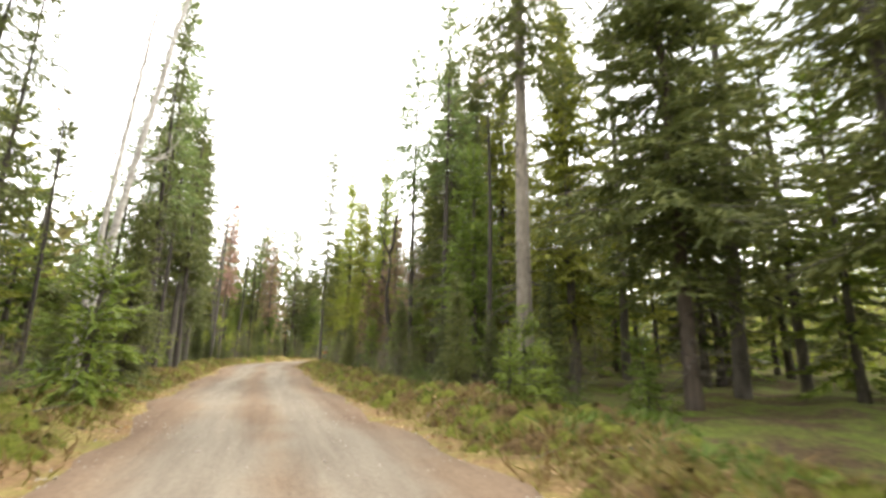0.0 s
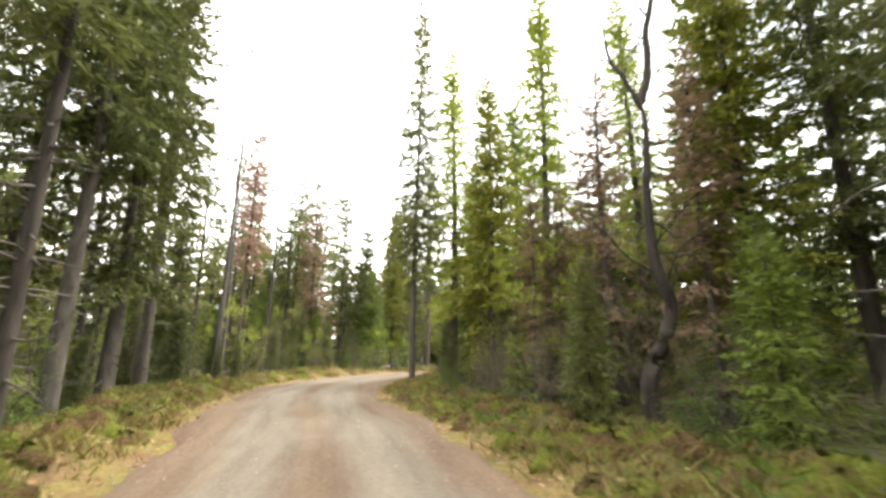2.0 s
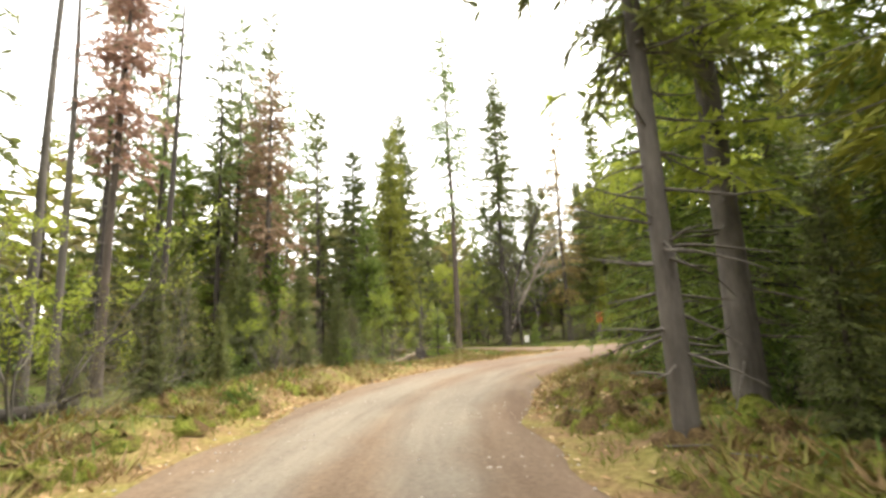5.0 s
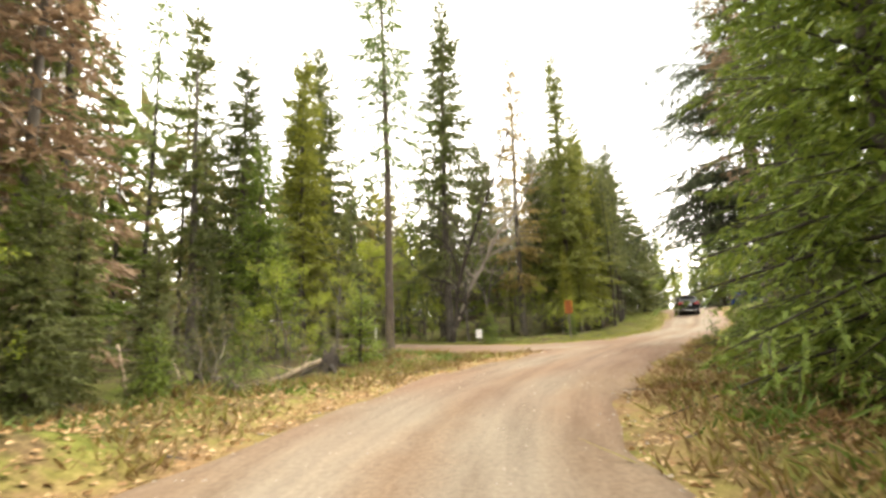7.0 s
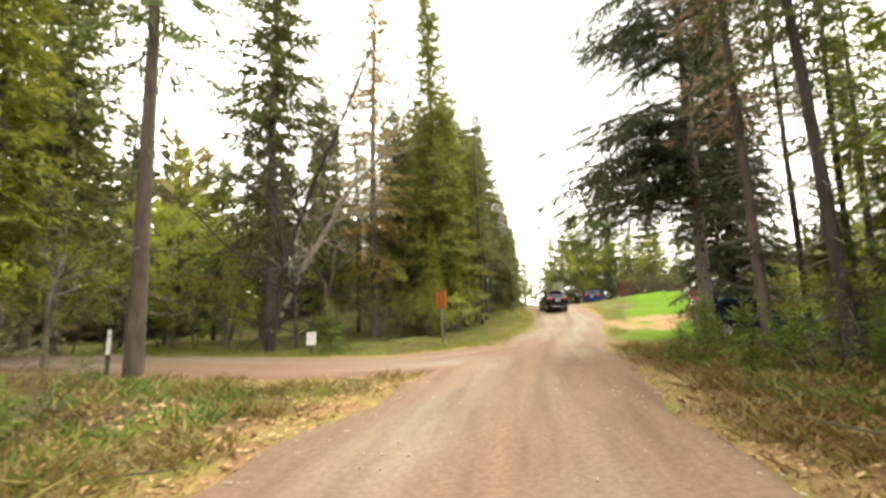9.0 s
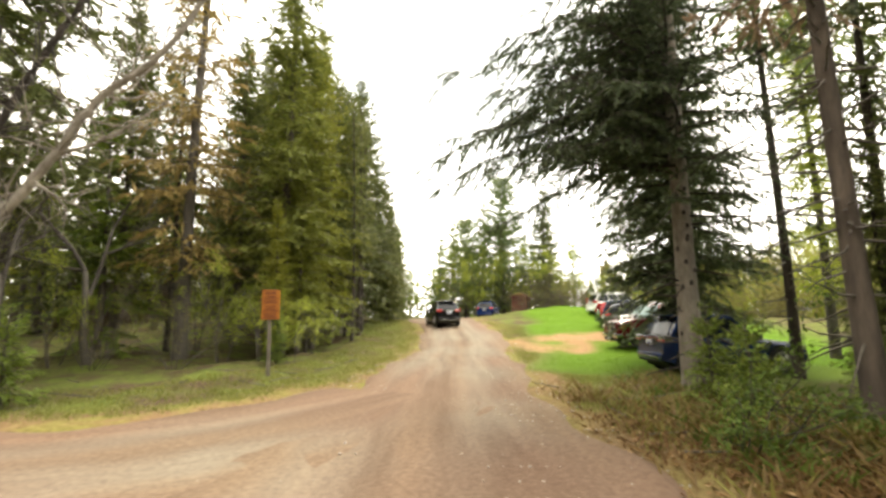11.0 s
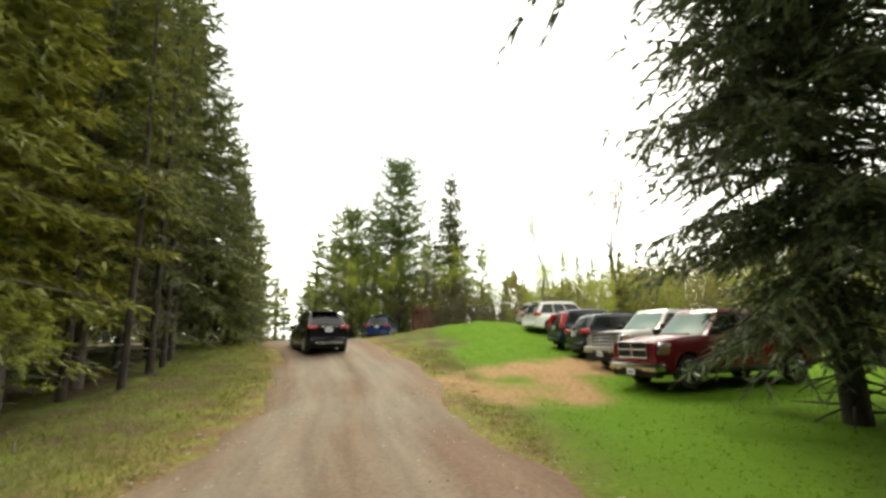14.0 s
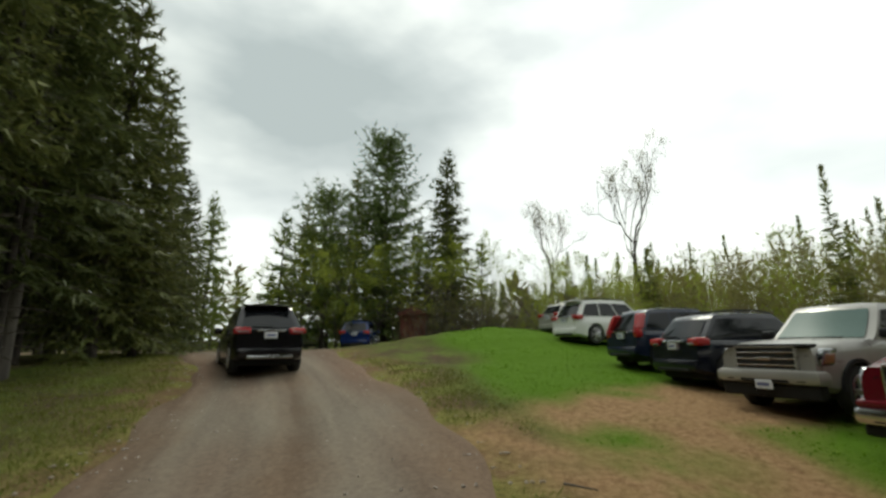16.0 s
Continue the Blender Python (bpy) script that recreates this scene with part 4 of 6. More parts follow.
key(SPRUCES[2], -8.4, 60.4, 1.1, 2.0)
key(FIRS[3], -5.6, 54.6, 0.42, 0.7)
key(BUSHES[1], -4.0, 58.4, 0.5, 2.0)
key(FIRS[2], -3.4, 56.6, 0.5, 2.2)
for kx, ky, ks, kt in ((0.2, 68.2, 0.9, 0.3), (-1.4, 69.4, 1.1, 1.3), (-2.8, 70.8, 1.2, 2.3), (-0.6, 71.6, 1.1, 0.8), (-4.6, 69.6, 1.1, 1.8), (-6.4, 70.4, 1.0, 2.8), (3.6, 70.6, 0.8, 0.2)):
    key(BUSHES[2], kx, ky, ks, kt)
key(BARE[1], -3.4, 73.0, 1.0, 0.6)
key(BARE[1], -5.8, 74.4, 1.05, 1.6)
key(BARE[0], -4.6, 64.0, 0.8, 0.4)
key(BARE[0], 4.4, 70.6, 1.0, 1.8)
key(BARE[0], 2.8, 68.4, 0.95, 2.6)
key(BARE[1], -0.5, 73.5, 0.8, 1.1)
key(BUSHES[1], 4.6, 69.8, 0.9, 1.1)
key(BUSHES[1], 6.6, 68.6, 0.8, 2.1)
# the wall of spruces left of the last stretch
for kx, ky, ks, kt in ((12.0, 73.4, 0.95, 0.4), (13.6, 75.4, 0.9, 1.4), (15.0, 77.8, 0.85, 2.4), (16.8, 79.5, 0.95, 0.9), (17.3, 82.6, 0.9, 1.9), (18.8, 86.4, 0.85, 2.9), (19.2, 91.0, 0.8, 0.1)):
    key(SPRUCES[0] if ky > 77 else OLIVE[0], kx, ky, ks, kt)
for kx, ky, ks, kt in ((9.6, 69.8, 0.36, 2.2), (10.8, 71.0, 0.5, 0.9), (11.4, 72.0, 0.45, 2.6)):
    key(OLIVE[0], kx, ky, ks, kt)
key(BUSHES[2], 8.0, 69.7, 0.80, 0.0)
key(BUSHES[2], 9.0, 68.8, 0.60, 0.8)
key(BUSHES[2], 7.6, 74.8, 1.10, 1.6)
key(BUSHES[2], 9.7, 67.5, 0.45, 2.4)
key(BUSHES[2], 11.0, 69.8, 0.45, 4.0)
key(FIRS[3], 9.2, 67.4, 0.30, 4.8)
key(FIRS[1], 11.2, 75.6, 1.0, 0.7)
key(SPRUCES[2], 18.9, 81.8, 0.85, 0.0)
key(SPRUCES[2], 20.2, 82.8, 0.72, 0.9)
key(SPRUCES[2], 21.4, 84.6, 0.62, 1.8)
key(SPRUCES[2], 22.9, 86.8, 0.55, 2.7)
key(SPRUCES[1], 14.2, 80.6, 0.95, 0.3)
for kx, ky, ks, kt in ((14.3, 74.3, 0.8, 0.3), (15.3, 75.9, 0.85, 1.3), (16.0, 77.2, 0.8, 2.3), (14.9, 76.8, 0.9, 0.8), (16.6, 78.6, 0.8, 1.8), (13.2, 74.2, 0.85, 2.8), (17.2, 80.8, 0.8, 0.2), (16.2, 79.6, 0.85, 1.2)):
    key(SPARSE[1], kx, ky, ks, kt)
key(SPARSE[1], 6.6, 76.0, 1.1, 0.7)
for kx, ky, ks, kt in ((9.4, 77.0, 0.95, 0.3), (11.0, 79.4, 0.95, 1.3), (12.4, 82.2, 0.9, 2.3), (14.0, 84.8, 0.9, 0.8), (15.6, 87.6, 0.9, 1.8), (16.4, 91.4, 0.85, 2.8), (10.2, 83.6, 1.0, 0.1), (12.2, 87.4, 1.0, 1.1)):
    key(SPRUCES[0 if kt < 1.5 else 1], kx, ky, ks, kt)
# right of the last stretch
# crown darkened by SHADED_GREEN, as though standing in shade
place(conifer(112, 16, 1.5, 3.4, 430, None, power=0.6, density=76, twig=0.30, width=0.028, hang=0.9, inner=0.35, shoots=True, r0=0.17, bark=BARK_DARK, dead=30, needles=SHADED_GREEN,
              label="shade-darkened spruce with hanging boughs beside the red pickup"), 20.6, 61.4)
KEY.append((20.6, 61.4))
key(SPARSE[0], 19.4, 57.8, 1.0, 1.8)
key(SPARSE[1], 18.2, 55.6, 1.0, 2.8)
key(SPARSE[0], 22.6, 57.4, 1.0, 0.2)
key(OLIVE[1], 25.0, 58.8, 0.8, 1.0)
key(FIRS[3], 13.6, 52.6, 0.25, 0.6)
key(FIRS[2], 12.6, 55.8, 0.45, 0.9)
key(BUSHES[2], 12.8, 52.8, 0.45, 0.5)
key(BUSHES[0], 11.6, 52.4, 1.0, 1.5)
key(BUSHES[0], 11.4, 55.4, 0.8, 2.5)
key(FIRS[2], 10.9, 53.4, 0.45, 2.0)
key(FIRS[2], 13.9, 57.0, 0.5, 1.0)
for kx, ky, ks, kt in ((15.0, 54.0, 0.3, 0.3), (16.4, 53.2, 0.42, 1.3), (14.4, 51.4, 0.36, 2.3), (16.8, 55.4, 0.36, 0.8), (17.6, 52.4, 0.5, 1.8), (12.4, 51.4, 0.2, 2.8), (15.4, 50.2, 0.5, 0.2), (18.4, 54.4, 0.5, 1.2), (13.2, 49.6, 0.45, 2.2), (17.0, 50.2, 0.9, 0.6), (19.6, 52.6, 0.9, 1.6), (15.2, 47.8, 0.9, 2.6)):
    key(SPRUCES[2], kx, ky, ks, kt)
key(FIRS[3], 14.8, 55.2, 0.25, 2.1)
# beyond the mound
key(FAR[3], 29.0, 89.5, 0.62, 0.4)
key(SPRUCES[2], 37.2, 83.9, 0.93, 1.4)
key(FIRS[1], 26.6, 93.5, 0.64, 2.4)
key(BUSHES[1], 35.0, 81.5, 1.2, 0.2)
key(BUSHES[1], 37.4, 80.2, 1.3, 1.2)
key(BUSHES[2], 39.0, 82.0, 0.9, 2.2)
key(BUSHES[1], 33.2, 83.0, 1.0, 2.9)
key(BUSHES[2], 41.5, 79.5, 0.9, 0.9)
key(BUSHES[2], 43.5, 76.5, 0.85, 1.9)
key(BUSHES[2], 45.5, 73.0, 0.85, 2.9)
key(BUSHES[1], 47.0, 70.0, 1.0, 0.5)
for kx, ky, ks, kt in ((32.6, 82.2, 1.0, 0.5), (34.8, 83.4, 1.3, 1.5), (35.2, 80.0, 1.1, 2.5), (37.0, 79.0, 1.15, 0.1), (37.8, 82.6, 1.5, 1.1), (40.8, 78.6, 1.2, 2.1), (42.6, 78.0, 1.2, 0.6), (39.0, 78.0, 1.0, 1.6), (44.0, 79.0, 1.4, 2.6)):
    key(BUSHES[1 + (kx > 36 and kt > 1)], kx, ky, ks, kt)
for kx, ky, ks, kt in ((33.6, 88.6, 0.8, 0.3), (35.8, 85.2, 0.62, 1.3), (36.4, 89.5, 0.8, 2.3), (31.2, 90.6, 0.66, 0.7), (39.8, 86.0, 0.7, 0.2), (41.8, 84.6, 0.62, 1.2)):
    key(FAR[3] if kt > 1 else FAR[2], kx, ky, ks, kt)
for kx, ky, ks, kt in ((34.0, 81.8, 1.35, 0.3), (36.2, 81.6, 1.4, 1.3), (38.2, 80.8, 1.4, 2.3), (40.0, 81.0, 1.3, 0.8), (36.0, 84.6, 1.5, 1.8), (39.4, 84.0, 1.5, 2.8), (42.0, 82.0, 1.4, 0.2)):
    key(BUSHES[1], kx, ky, ks, kt)
for kx, ky, ks, kt in ((30.2, 92.5, 0.45, 1.3), (33.0, 90.5, 0.6, 2.3), (35.6, 88.2, 0.65, 0.8), (38.6, 87.0, 0.6, 1.8), (24.4, 99.0, 0.6, 0.5)):
    key(FAR[3] if ks > 0.55 else FIRS[0], kx, ky, ks, kt)
for kx, ky, ks, kt in ((28.6, 86.6, 1.0, 0.4), (30.2, 86.0, 1.2, 1.4), (32.2, 85.2, 1.3, 2.4), (33.8, 84.6, 1.2, 0.9), (35.4, 86.8, 1.6, 1.9), (32.6, 88.6, 1.5, 2.9), (37.4, 85.4, 1.5, 0.2), (38.8, 82.8, 1.3, 1.2)):
    key(BUSHES[2], kx, ky, ks, kt)
for kx, ky, ks, kt in ((27.0, 106.0, 0.5, 0.3), (30.0, 104.5, 0.48, 1.3), (33.0, 103.0, 0.5, 2.3), (36.0, 101.0, 0.52, 0.8), (39.0, 99.0, 0.5, 1.8), (42.0, 96.5, 0.55, 2.8), (31.6, 100.0, 0.42, 0.2), (34.6, 97.6, 0.5, 1.2), (37.6, 95.0, 0.5, 2.2), (40.4, 91.6, 0.5, 0.6)):
    key(FAR[3] if kt > 1 else FAR[2], kx, ky, ks, kt)
key(BARE[2], 46.6, 81.9, 1.75, 0.7)
key(BARE[2], 48.9, 75.9, 1.9, 3.7)
for kx, ky, ks, kt in ((22.0, 101.0, 0.36, 0.2), (23.6, 99.5, 0.34, 1.2), (25.2, 98.4, 0.36, 2.2), (26.8, 97.6, 0.33, 0.8), (28.4, 96.4, 0.38, 1.8), (30.0, 95.6, 0.36, 2.8), (24.4, 102.5, 0.42, 0.5), (27.6, 100.2, 0.42, 1.5)):
    key(FAR[3] if kt > 1 else FAR[2], kx, ky, ks, kt)
place(conifer(107, 13.6, 1.0, 4.2, 190, None, twig=0.42, width=0.05, density=34, needles=PINE_GREEN, label="broad green pine beyond the mound", name="pine_tree", category="pine", lift=0.35, power=0.45, dead=6), 34.3, 86.6)
place(conifer(108, 9.2, 0.5, 4.0, 150, None, twig=0.42, width=0.05, density=34, needles=PINE_GREEN, label="broad green pine beyond the mound", name="pine_tree", category="pine", lift=0.35, power=0.45, dead=4), 31.0, 88.2)


def woods():
    """Fill the woods on both sides of the track; each spot has its own chances, drawn beforehand."""
    rng = np.random.default_rng(5)
    pts = list(KEY) + [(24.4, 9.4), (24.8, 7.6), (25.6, 12.0), (24.0, 12.6), (26.2, 4.2), (26.9, 5.6), (25.6, 2.8), (27.4, 7.0), (28.2, 4.8)]
    cells = rng.uniform([-36, -24], [48, 118], (12000, 2))
    luck = rng.uniform(size=(12000, 8))
    d, side = line_dist(cells[:, 0], cells[:, 1], ROAD_LINE)
    d2, _ = line_dist(cells[:, 0], cells[:, 1], BRANCH_LINE)
    park = (cells[:, 0] - 15.3) * 0.75 - (cells[:, 1] - 65.8) * 0.66
    along = (cells[:, 0] - 15.3) * 0.66 + (cells[:, 1] - 65.8) * 0.75
    made = 0
    for (x, y), a, b, sd, pk, al, q in zip(cells, d, d2, side, park, along, luck):
        inner = sd > 0 and y < 36
        if a < (6.8 if inner else 5.0) or b < 4.5 or a > 30:
            continue
        if pk > -1 and al > -12 and not (al < -6 and pk > 4):   # the open parking place
            continue
        if (al > 14 and pk > -13) or (al > 22 and pk > -24):
            continue
        if -9 < x < 8 and 49 < y < 71:                   # open ground round the side track
            continue
        gap = 1.9 if a < 9 else 2.7
        if any((x - p[0]) ** 2 + (y - p[1]) ** 2 < gap * gap for p in pts):
            continue
        if -5 < x < 7.6 and 66 < y < 88 and q[0] < 0.75:
            continue
        if sd > 0 and 46 < y < 66 and q[1] < 0.35:
            continue
        if sd < 0 and q[2] < (0.5 if y > 40 else 0.35 if y < 19 else 0.0):      # lighter wood on the outer side
            continue
        pts.append((x, y))
        made += 1
        r = q[3]
        if a < 8.5:
            pick = (FIRS[int(q[4] * 4)] if r < 0.24 else SPRUCES[int(q[4] * 4)] if r < 0.60 else OLIVE[int(q[4] * 2)] if r < 0.78
                    else SPARSE[int(q[4] * 2)] if r < 0.92 else SNAGS[1] if r < 0.96 else BARE[1])
        else:
            pick = FAR[int(q[4] * 4)]
        size = 0.8 + 0.32 * q[5]
        if y < 19 and a < 12:                            # high bare trunks at the start
            pick = SPRUCES[1] if r < 0.3 else SPRUCES[3] if r < 0.55 else SPARSE[1] if r < 0.86 else SNAGS[1]
            if sd < 0:
                pick, size = (SPRUCES[3] if r < 0.3 else SPARSE[int(q[4] * 2)] if r < 0.8 else SNAGS[1]), size * 0.85
        if sd < 0 and 22 < y < 50:                       # thinner wood outside the bend
            pick = SPARSE[int(q[4] * 2)] if r < 0.4 else SNAGS[int(q[4] * 2)] if r < 0.55 else FIRS[3] if r < 0.7 else SPRUCES[2] if r < 0.78 else BUSHES[1 + int(q[4] * 2)]
            size *= 0.6 if 0.7 <= r < 0.78 else 1.0
        stand(pick, x, y, 6.28 * q[6], size, 2.0 * q[7])
        if made >= 300:
            break
    # undergrowth along the edge of the wood
    low = 0
    for q in rng.uniform(size=(5000, 6)):
        x, y = -14 + 46 * q[0], -10 + 110 * q[1]
        a, b = line_dist(x, y, ROAD_LINE)[0][0], line_dist(x, y, BRANCH_LINE)[0][0]
        pk, al = (x - 15.3) * 0.75 - (y - 65.8) * 0.66, (x - 15.3) * 0.66 + (y - 65.8) * 0.75
        if (y > 66 and x > 6) or a < (6.5 if y > 43 and x > 4 else 4.8) or a > 9 or b < 3.4 or (pk > -1 and al > -9) or (al > 16 and pk > -6):
            continue
        if -9 < x < 8 and 55 < y < 71 and q[2] < 0.9:
            continue
        if any((x - p[0]) ** 2 + (y - p[1]) ** 2 < 1.1 for p in pts):
            continue
        pts.append((x, y))
        r = q[3]
        pick = SPRUCES[2] if r < 0.35 else FIRS[2] if r < 0.5 else BUSHES[0] if r < 0.7 else BUSHES[1] if r < 0.9 else BUSHES[2]
        stand(pick, x, y, 6.28 * q[4], (0.35 + 0.5 * q[5]) * (0.35 if r < 0.35 else 1.0), 0)
        low += 1
        if low > 150:
            break


woods()


def far_woods():
    """Distant trees all round, one mass."""
    rng = np.random.default_rng(17)
    out_v, out_f, n = [], [], 0
    for kind, count, mat, label in (("far_conifers", 800, SPRUCE_GREEN, "distant dark conifers"), ("far_broadleaf", 500, BUD_OLIVE, "distant budding broadleaf wood")):
        vs, fs, n = [], [], 0
        made = 0
        while made < count:
            ang, dist = rng.uniform(0, 6.28), 30 + 100 * rng.uniform() ** 1.3
            x, y = 10 + dist * math.cos(ang) * 0.9, 42 + dist * math.sin(ang) * 1.15
            d = line_dist(x, y, ROAD_LINE)[0][0]
            pk, al = (x - 15.3) * 0.75 - (y - 65.8) * 0.66, (x - 15.3) * 0.66 + (y - 65.8) * 0.75
            if d < 26 or (al > 20 and -30 < pk < 0 and d < 60) or (pk < 55 and pk > -4 and al > -16 and al < 36):
                continue
            open_side = pk > 0 and al > -20
            if kind == "far_conifers" and open_side and rng.uniform() < 0.75:
                continue
            h = rng.uniform(4, 7) if open_side else rng.uniform(12, 20)
            made += 1
            m = 70
            t = rng.uniform(0, 1, m)
            az = rng.uniform(0, 6.28, m)
            if kind == "far_conifers":
                rad = 0.2 + 2.2 * (1 - t) * h / 15
                base = np.stack([0 * t, 0 * t, 0.4 + t * (h - 0.6)], 1)
                al_ = np.stack([np.cos(az) * rad, np.sin(az) * rad, -0.35 * rad + 0.4], 1)
                w = 0.35 + 0.3 * (1 - t)
            else:
                rad = (0.4 + 2.0 * np.sqrt(np.clip(t * (1.15 - t), 0, 1))) * h / 8
                base = np.stack([np.cos(az) * rad * 0.4, np.sin(az) * rad * 0.4, 0.2 + t * h * 0.85], 1)
                al_ = np.stack([np.cos(az) * rad * 0.7, np.sin(az) * rad * 0.7, 0.8 + rng.uniform(-0.5, 0.7, m)], 1)
                w = 0.28 + 0.2 * rng.uniform(size=m)
            v, f = blades(base + [x, y, gz(x, y) - 0.1], al_, w, rng)
            vs.append(v)
            fs.append(f + n)
            n += len(v)
        ob = mesh_obj(kind, np.vstack(vs), np.vstack(fs), mat)
        tagged(ob, label, "trees", kind="stuff")


far_woods()


def thicket():
    """The budding wood that closes the parking place."""
    rng = np.random.default_rng(29)
    for kind, count, mat, label in (("thicket_olive", 340, BUD_OLIVE, "budding olive grey thicket behind the parked cars"), ("thicket_lime", 150, LEAF_LIME, "yellow-green spring thicket behind the parked cars"),
                                    ("thicket_conifers", 60, SPRUCE_GREEN, "slim conifers above the thicket")):
        vs, fs, n = [], [], 0
        while len(vs) < count:
            pk, al = 17 + 33 * rng.uniform() ** 1.4, rng.uniform(-14, 60)
            if al < 24 and pk < 20 + 0.1 * al:
                continue
            x, y = 15.3 + 0.75 * pk + 0.66 * al, 65.8 - 0.66 * pk + 0.75 * al
            h = rng.uniform(4.4, 7.0) + 0.12 * max(0, pk - 18)
            m = 400
            t, az = rng.uniform(0, 1, m), rng.uniform(0, 6.28, m)
            if kind == "thicket_conifers":
                h *= 1.35
                rad = 0.15 + 1.2 * (1 - t)
                base = np.stack([0 * t, 0 * t, 0.3 + t * (h - 0.4)], 1)
                al_ = np.stack([np.cos(az) * rad, np.sin(az) * rad, -0.3 * rad + 0.3], 1)
                w = 0.06 + 0.05 * (1 - t)
            else:
                rad = (0.5 + 1.8 * np.sqrt(np.clip(t * (1.1 - t), 0, 1))) * rng.uniform(0.3, 1.0, m)
                base = np.stack([np.cos(az) * rad, np.sin(az) * rad, t * h * 0.93], 1)
                al_ = rng.normal(size=(m, 3)) * 0.18 + np.stack([np.cos(az) * 0.10, np.sin(az) * 0.10, 0 * az + 0.2], 1)
                w = 0.026 + 0.034 * rng.uniform(size=m)
            v, f = blades(base + [x, y, gz(x, y) - 0.1], al_, w, rng)
            vs.append(v)
            fs.append(f + n)
            n += len(v)
        tagged(mesh_obj(kind, np.vstack(vs), np.vstack(fs), mat), label, "thicket", kind="stuff")


thicket()


# ---------------------------------------------------------------- vehicles
def paint_mat(name, col, metallic=0.0, rough=0.14):
    m, n, l, b, _ = node_mat(name)
    f = noise_tex(n, l, 3.0, 4, 0.6, obj_co(n))
    dust = ramp(n, l, f, [(0.5, col), (0.85, tuple(0.92 * c + 0.006 for c in col))])
    l.new(dust, b.inputs["Base Color"])
    b.inputs["Metallic"].default_value = metallic
    b.inputs["Coat Weight"].default_value = 0.15
    b.inputs["Coat Roughness"].default_value = 0.05
    rr = ramp(n, l, f, [(0.3, (rough,) * 3), (0.8, (rough + 0.12,) * 3)])
    l.new(rr, b.inputs["Roughness"])
    return m


def plain_mat(name, col, rough=0.5, metallic=0.0, bumpy=0.0, scale=40.0, spec=0.5):
    m, n, l, b, _ = node_mat(name)
    f = noise_tex(n, l, scale, 4, 0.6, obj_co(n))
    l.new(ramp(n, l, f, [(0.3, tuple(0.82 * c for c in col)), (0.7, col)]), b.inputs["Base Color"])
    b.inputs["Roughness"].default_value = rough
    b.inputs["Metallic"].default_value = metallic
    b.inputs["Specular IOR Level"].default_value = spec
    if bumpy:
        bump(n, l, b, f, bumpy, 0.01)
    return m


CAR_GLASS = plain_mat("tinted_glass", (0.010, 0.012, 0.014), 0.05, 0.0, spec=0.3)
# pale teal base colour stands in for sky reflected in the windscreens
SHIELD_GLASS = plain_mat("windscreen_sky_tint", (0.15, 0.215, 0.20), 0.3, 0.0, spec=0.06)
RUBBER = plain_mat("tyre_rubber", (0.02, 0.02, 0.02), 0.85, bumpy=0.3)
BLACK_TRIM = plain_mat("black_plastic", (0.014, 0.014, 0.015), 0.6, spec=0.25)
CHROME = plain_mat("chrome", (0.62, 0.62, 0.63), 0.18, 1.0)
ALLOY = plain_mat("alloy_rim", (0.55, 0.55, 0.57), 0.3, 0.9)
LAMP_RED = plain_mat("red_lamp", (0.42, 0.02, 0.025), 0.15, spec=0.8)
LAMP_CLEAR = plain_mat("clear_lamp", (0.42, 0.43, 0.44), 0.22, 0.85, spec=0.9)
LAMP_DARK_RED = plain_mat("dark_red_lamp", (0.12, 0.008, 0.012), 0.12, spec=0.8)
LAMP_AMBER = plain_mat("amber_lamp", (0.30, 0.14, 0.06), 0.15, spec=0.8)
PLATE = plain_mat("plate_white", (0.72, 0.74, 0.78), 0.5)
PLATE_INK = plain_mat("plate_ink", (0.12, 0.14, 0.3), 0.6)
UNDER = plain_mat("underbody", (0.012, 0.012, 0.012), 0.9)


def box_bm(x0, x1, y0, y1, z0, z1, bevel=0.02):
    bm = bmesh.new()
    bmesh.ops.create_cube(bm, size=1.0, matrix=Matrix.Translation(((x0 + x1) / 2, (y0 + y1) / 2, (z0 + z1) / 2)) @ Matrix.Diagonal((x1 - x0, y1 - y0, z1 - z0, 1)))
    if bevel:
        bmesh.ops.bevel(bm, geom=bm.edges[:], offset=min(bevel, 0.45 * min(abs(x1 - x0), abs(y1 - y0), abs(z1 - z0))), segments=2, affect="EDGES", profile=0.5)
    return bm


def lathe(profile, sides, axis_y=True):
    v, f = [], []
    for i in range(sides):
        a = 2 * math.pi * i / sides
        v += [(r * math.cos(a), y, r * math.sin(a)) for r, y in profile]
    k = len(profile)
    for i in range(sides):
        j = (i + 1) % sides
        for q in range(k - 1):
            f.append((i * k + q, i * k + q + 1, j * k + q + 1, j * k + q))
    return v, f


def slant_bm(x0, x1, y0, y1, z0, z1, dx, dy):
    """A rounded block whose top leans over by dx, dy."""
    bm = box_bm(x0, x1, y0, y1, z0, z1, 0.05)
    for v in bm.verts:
        q = (v.co.z - z0) / (z1 - z0)
        v.co.x += dx * q
        v.co.y += dy * q
    return bm


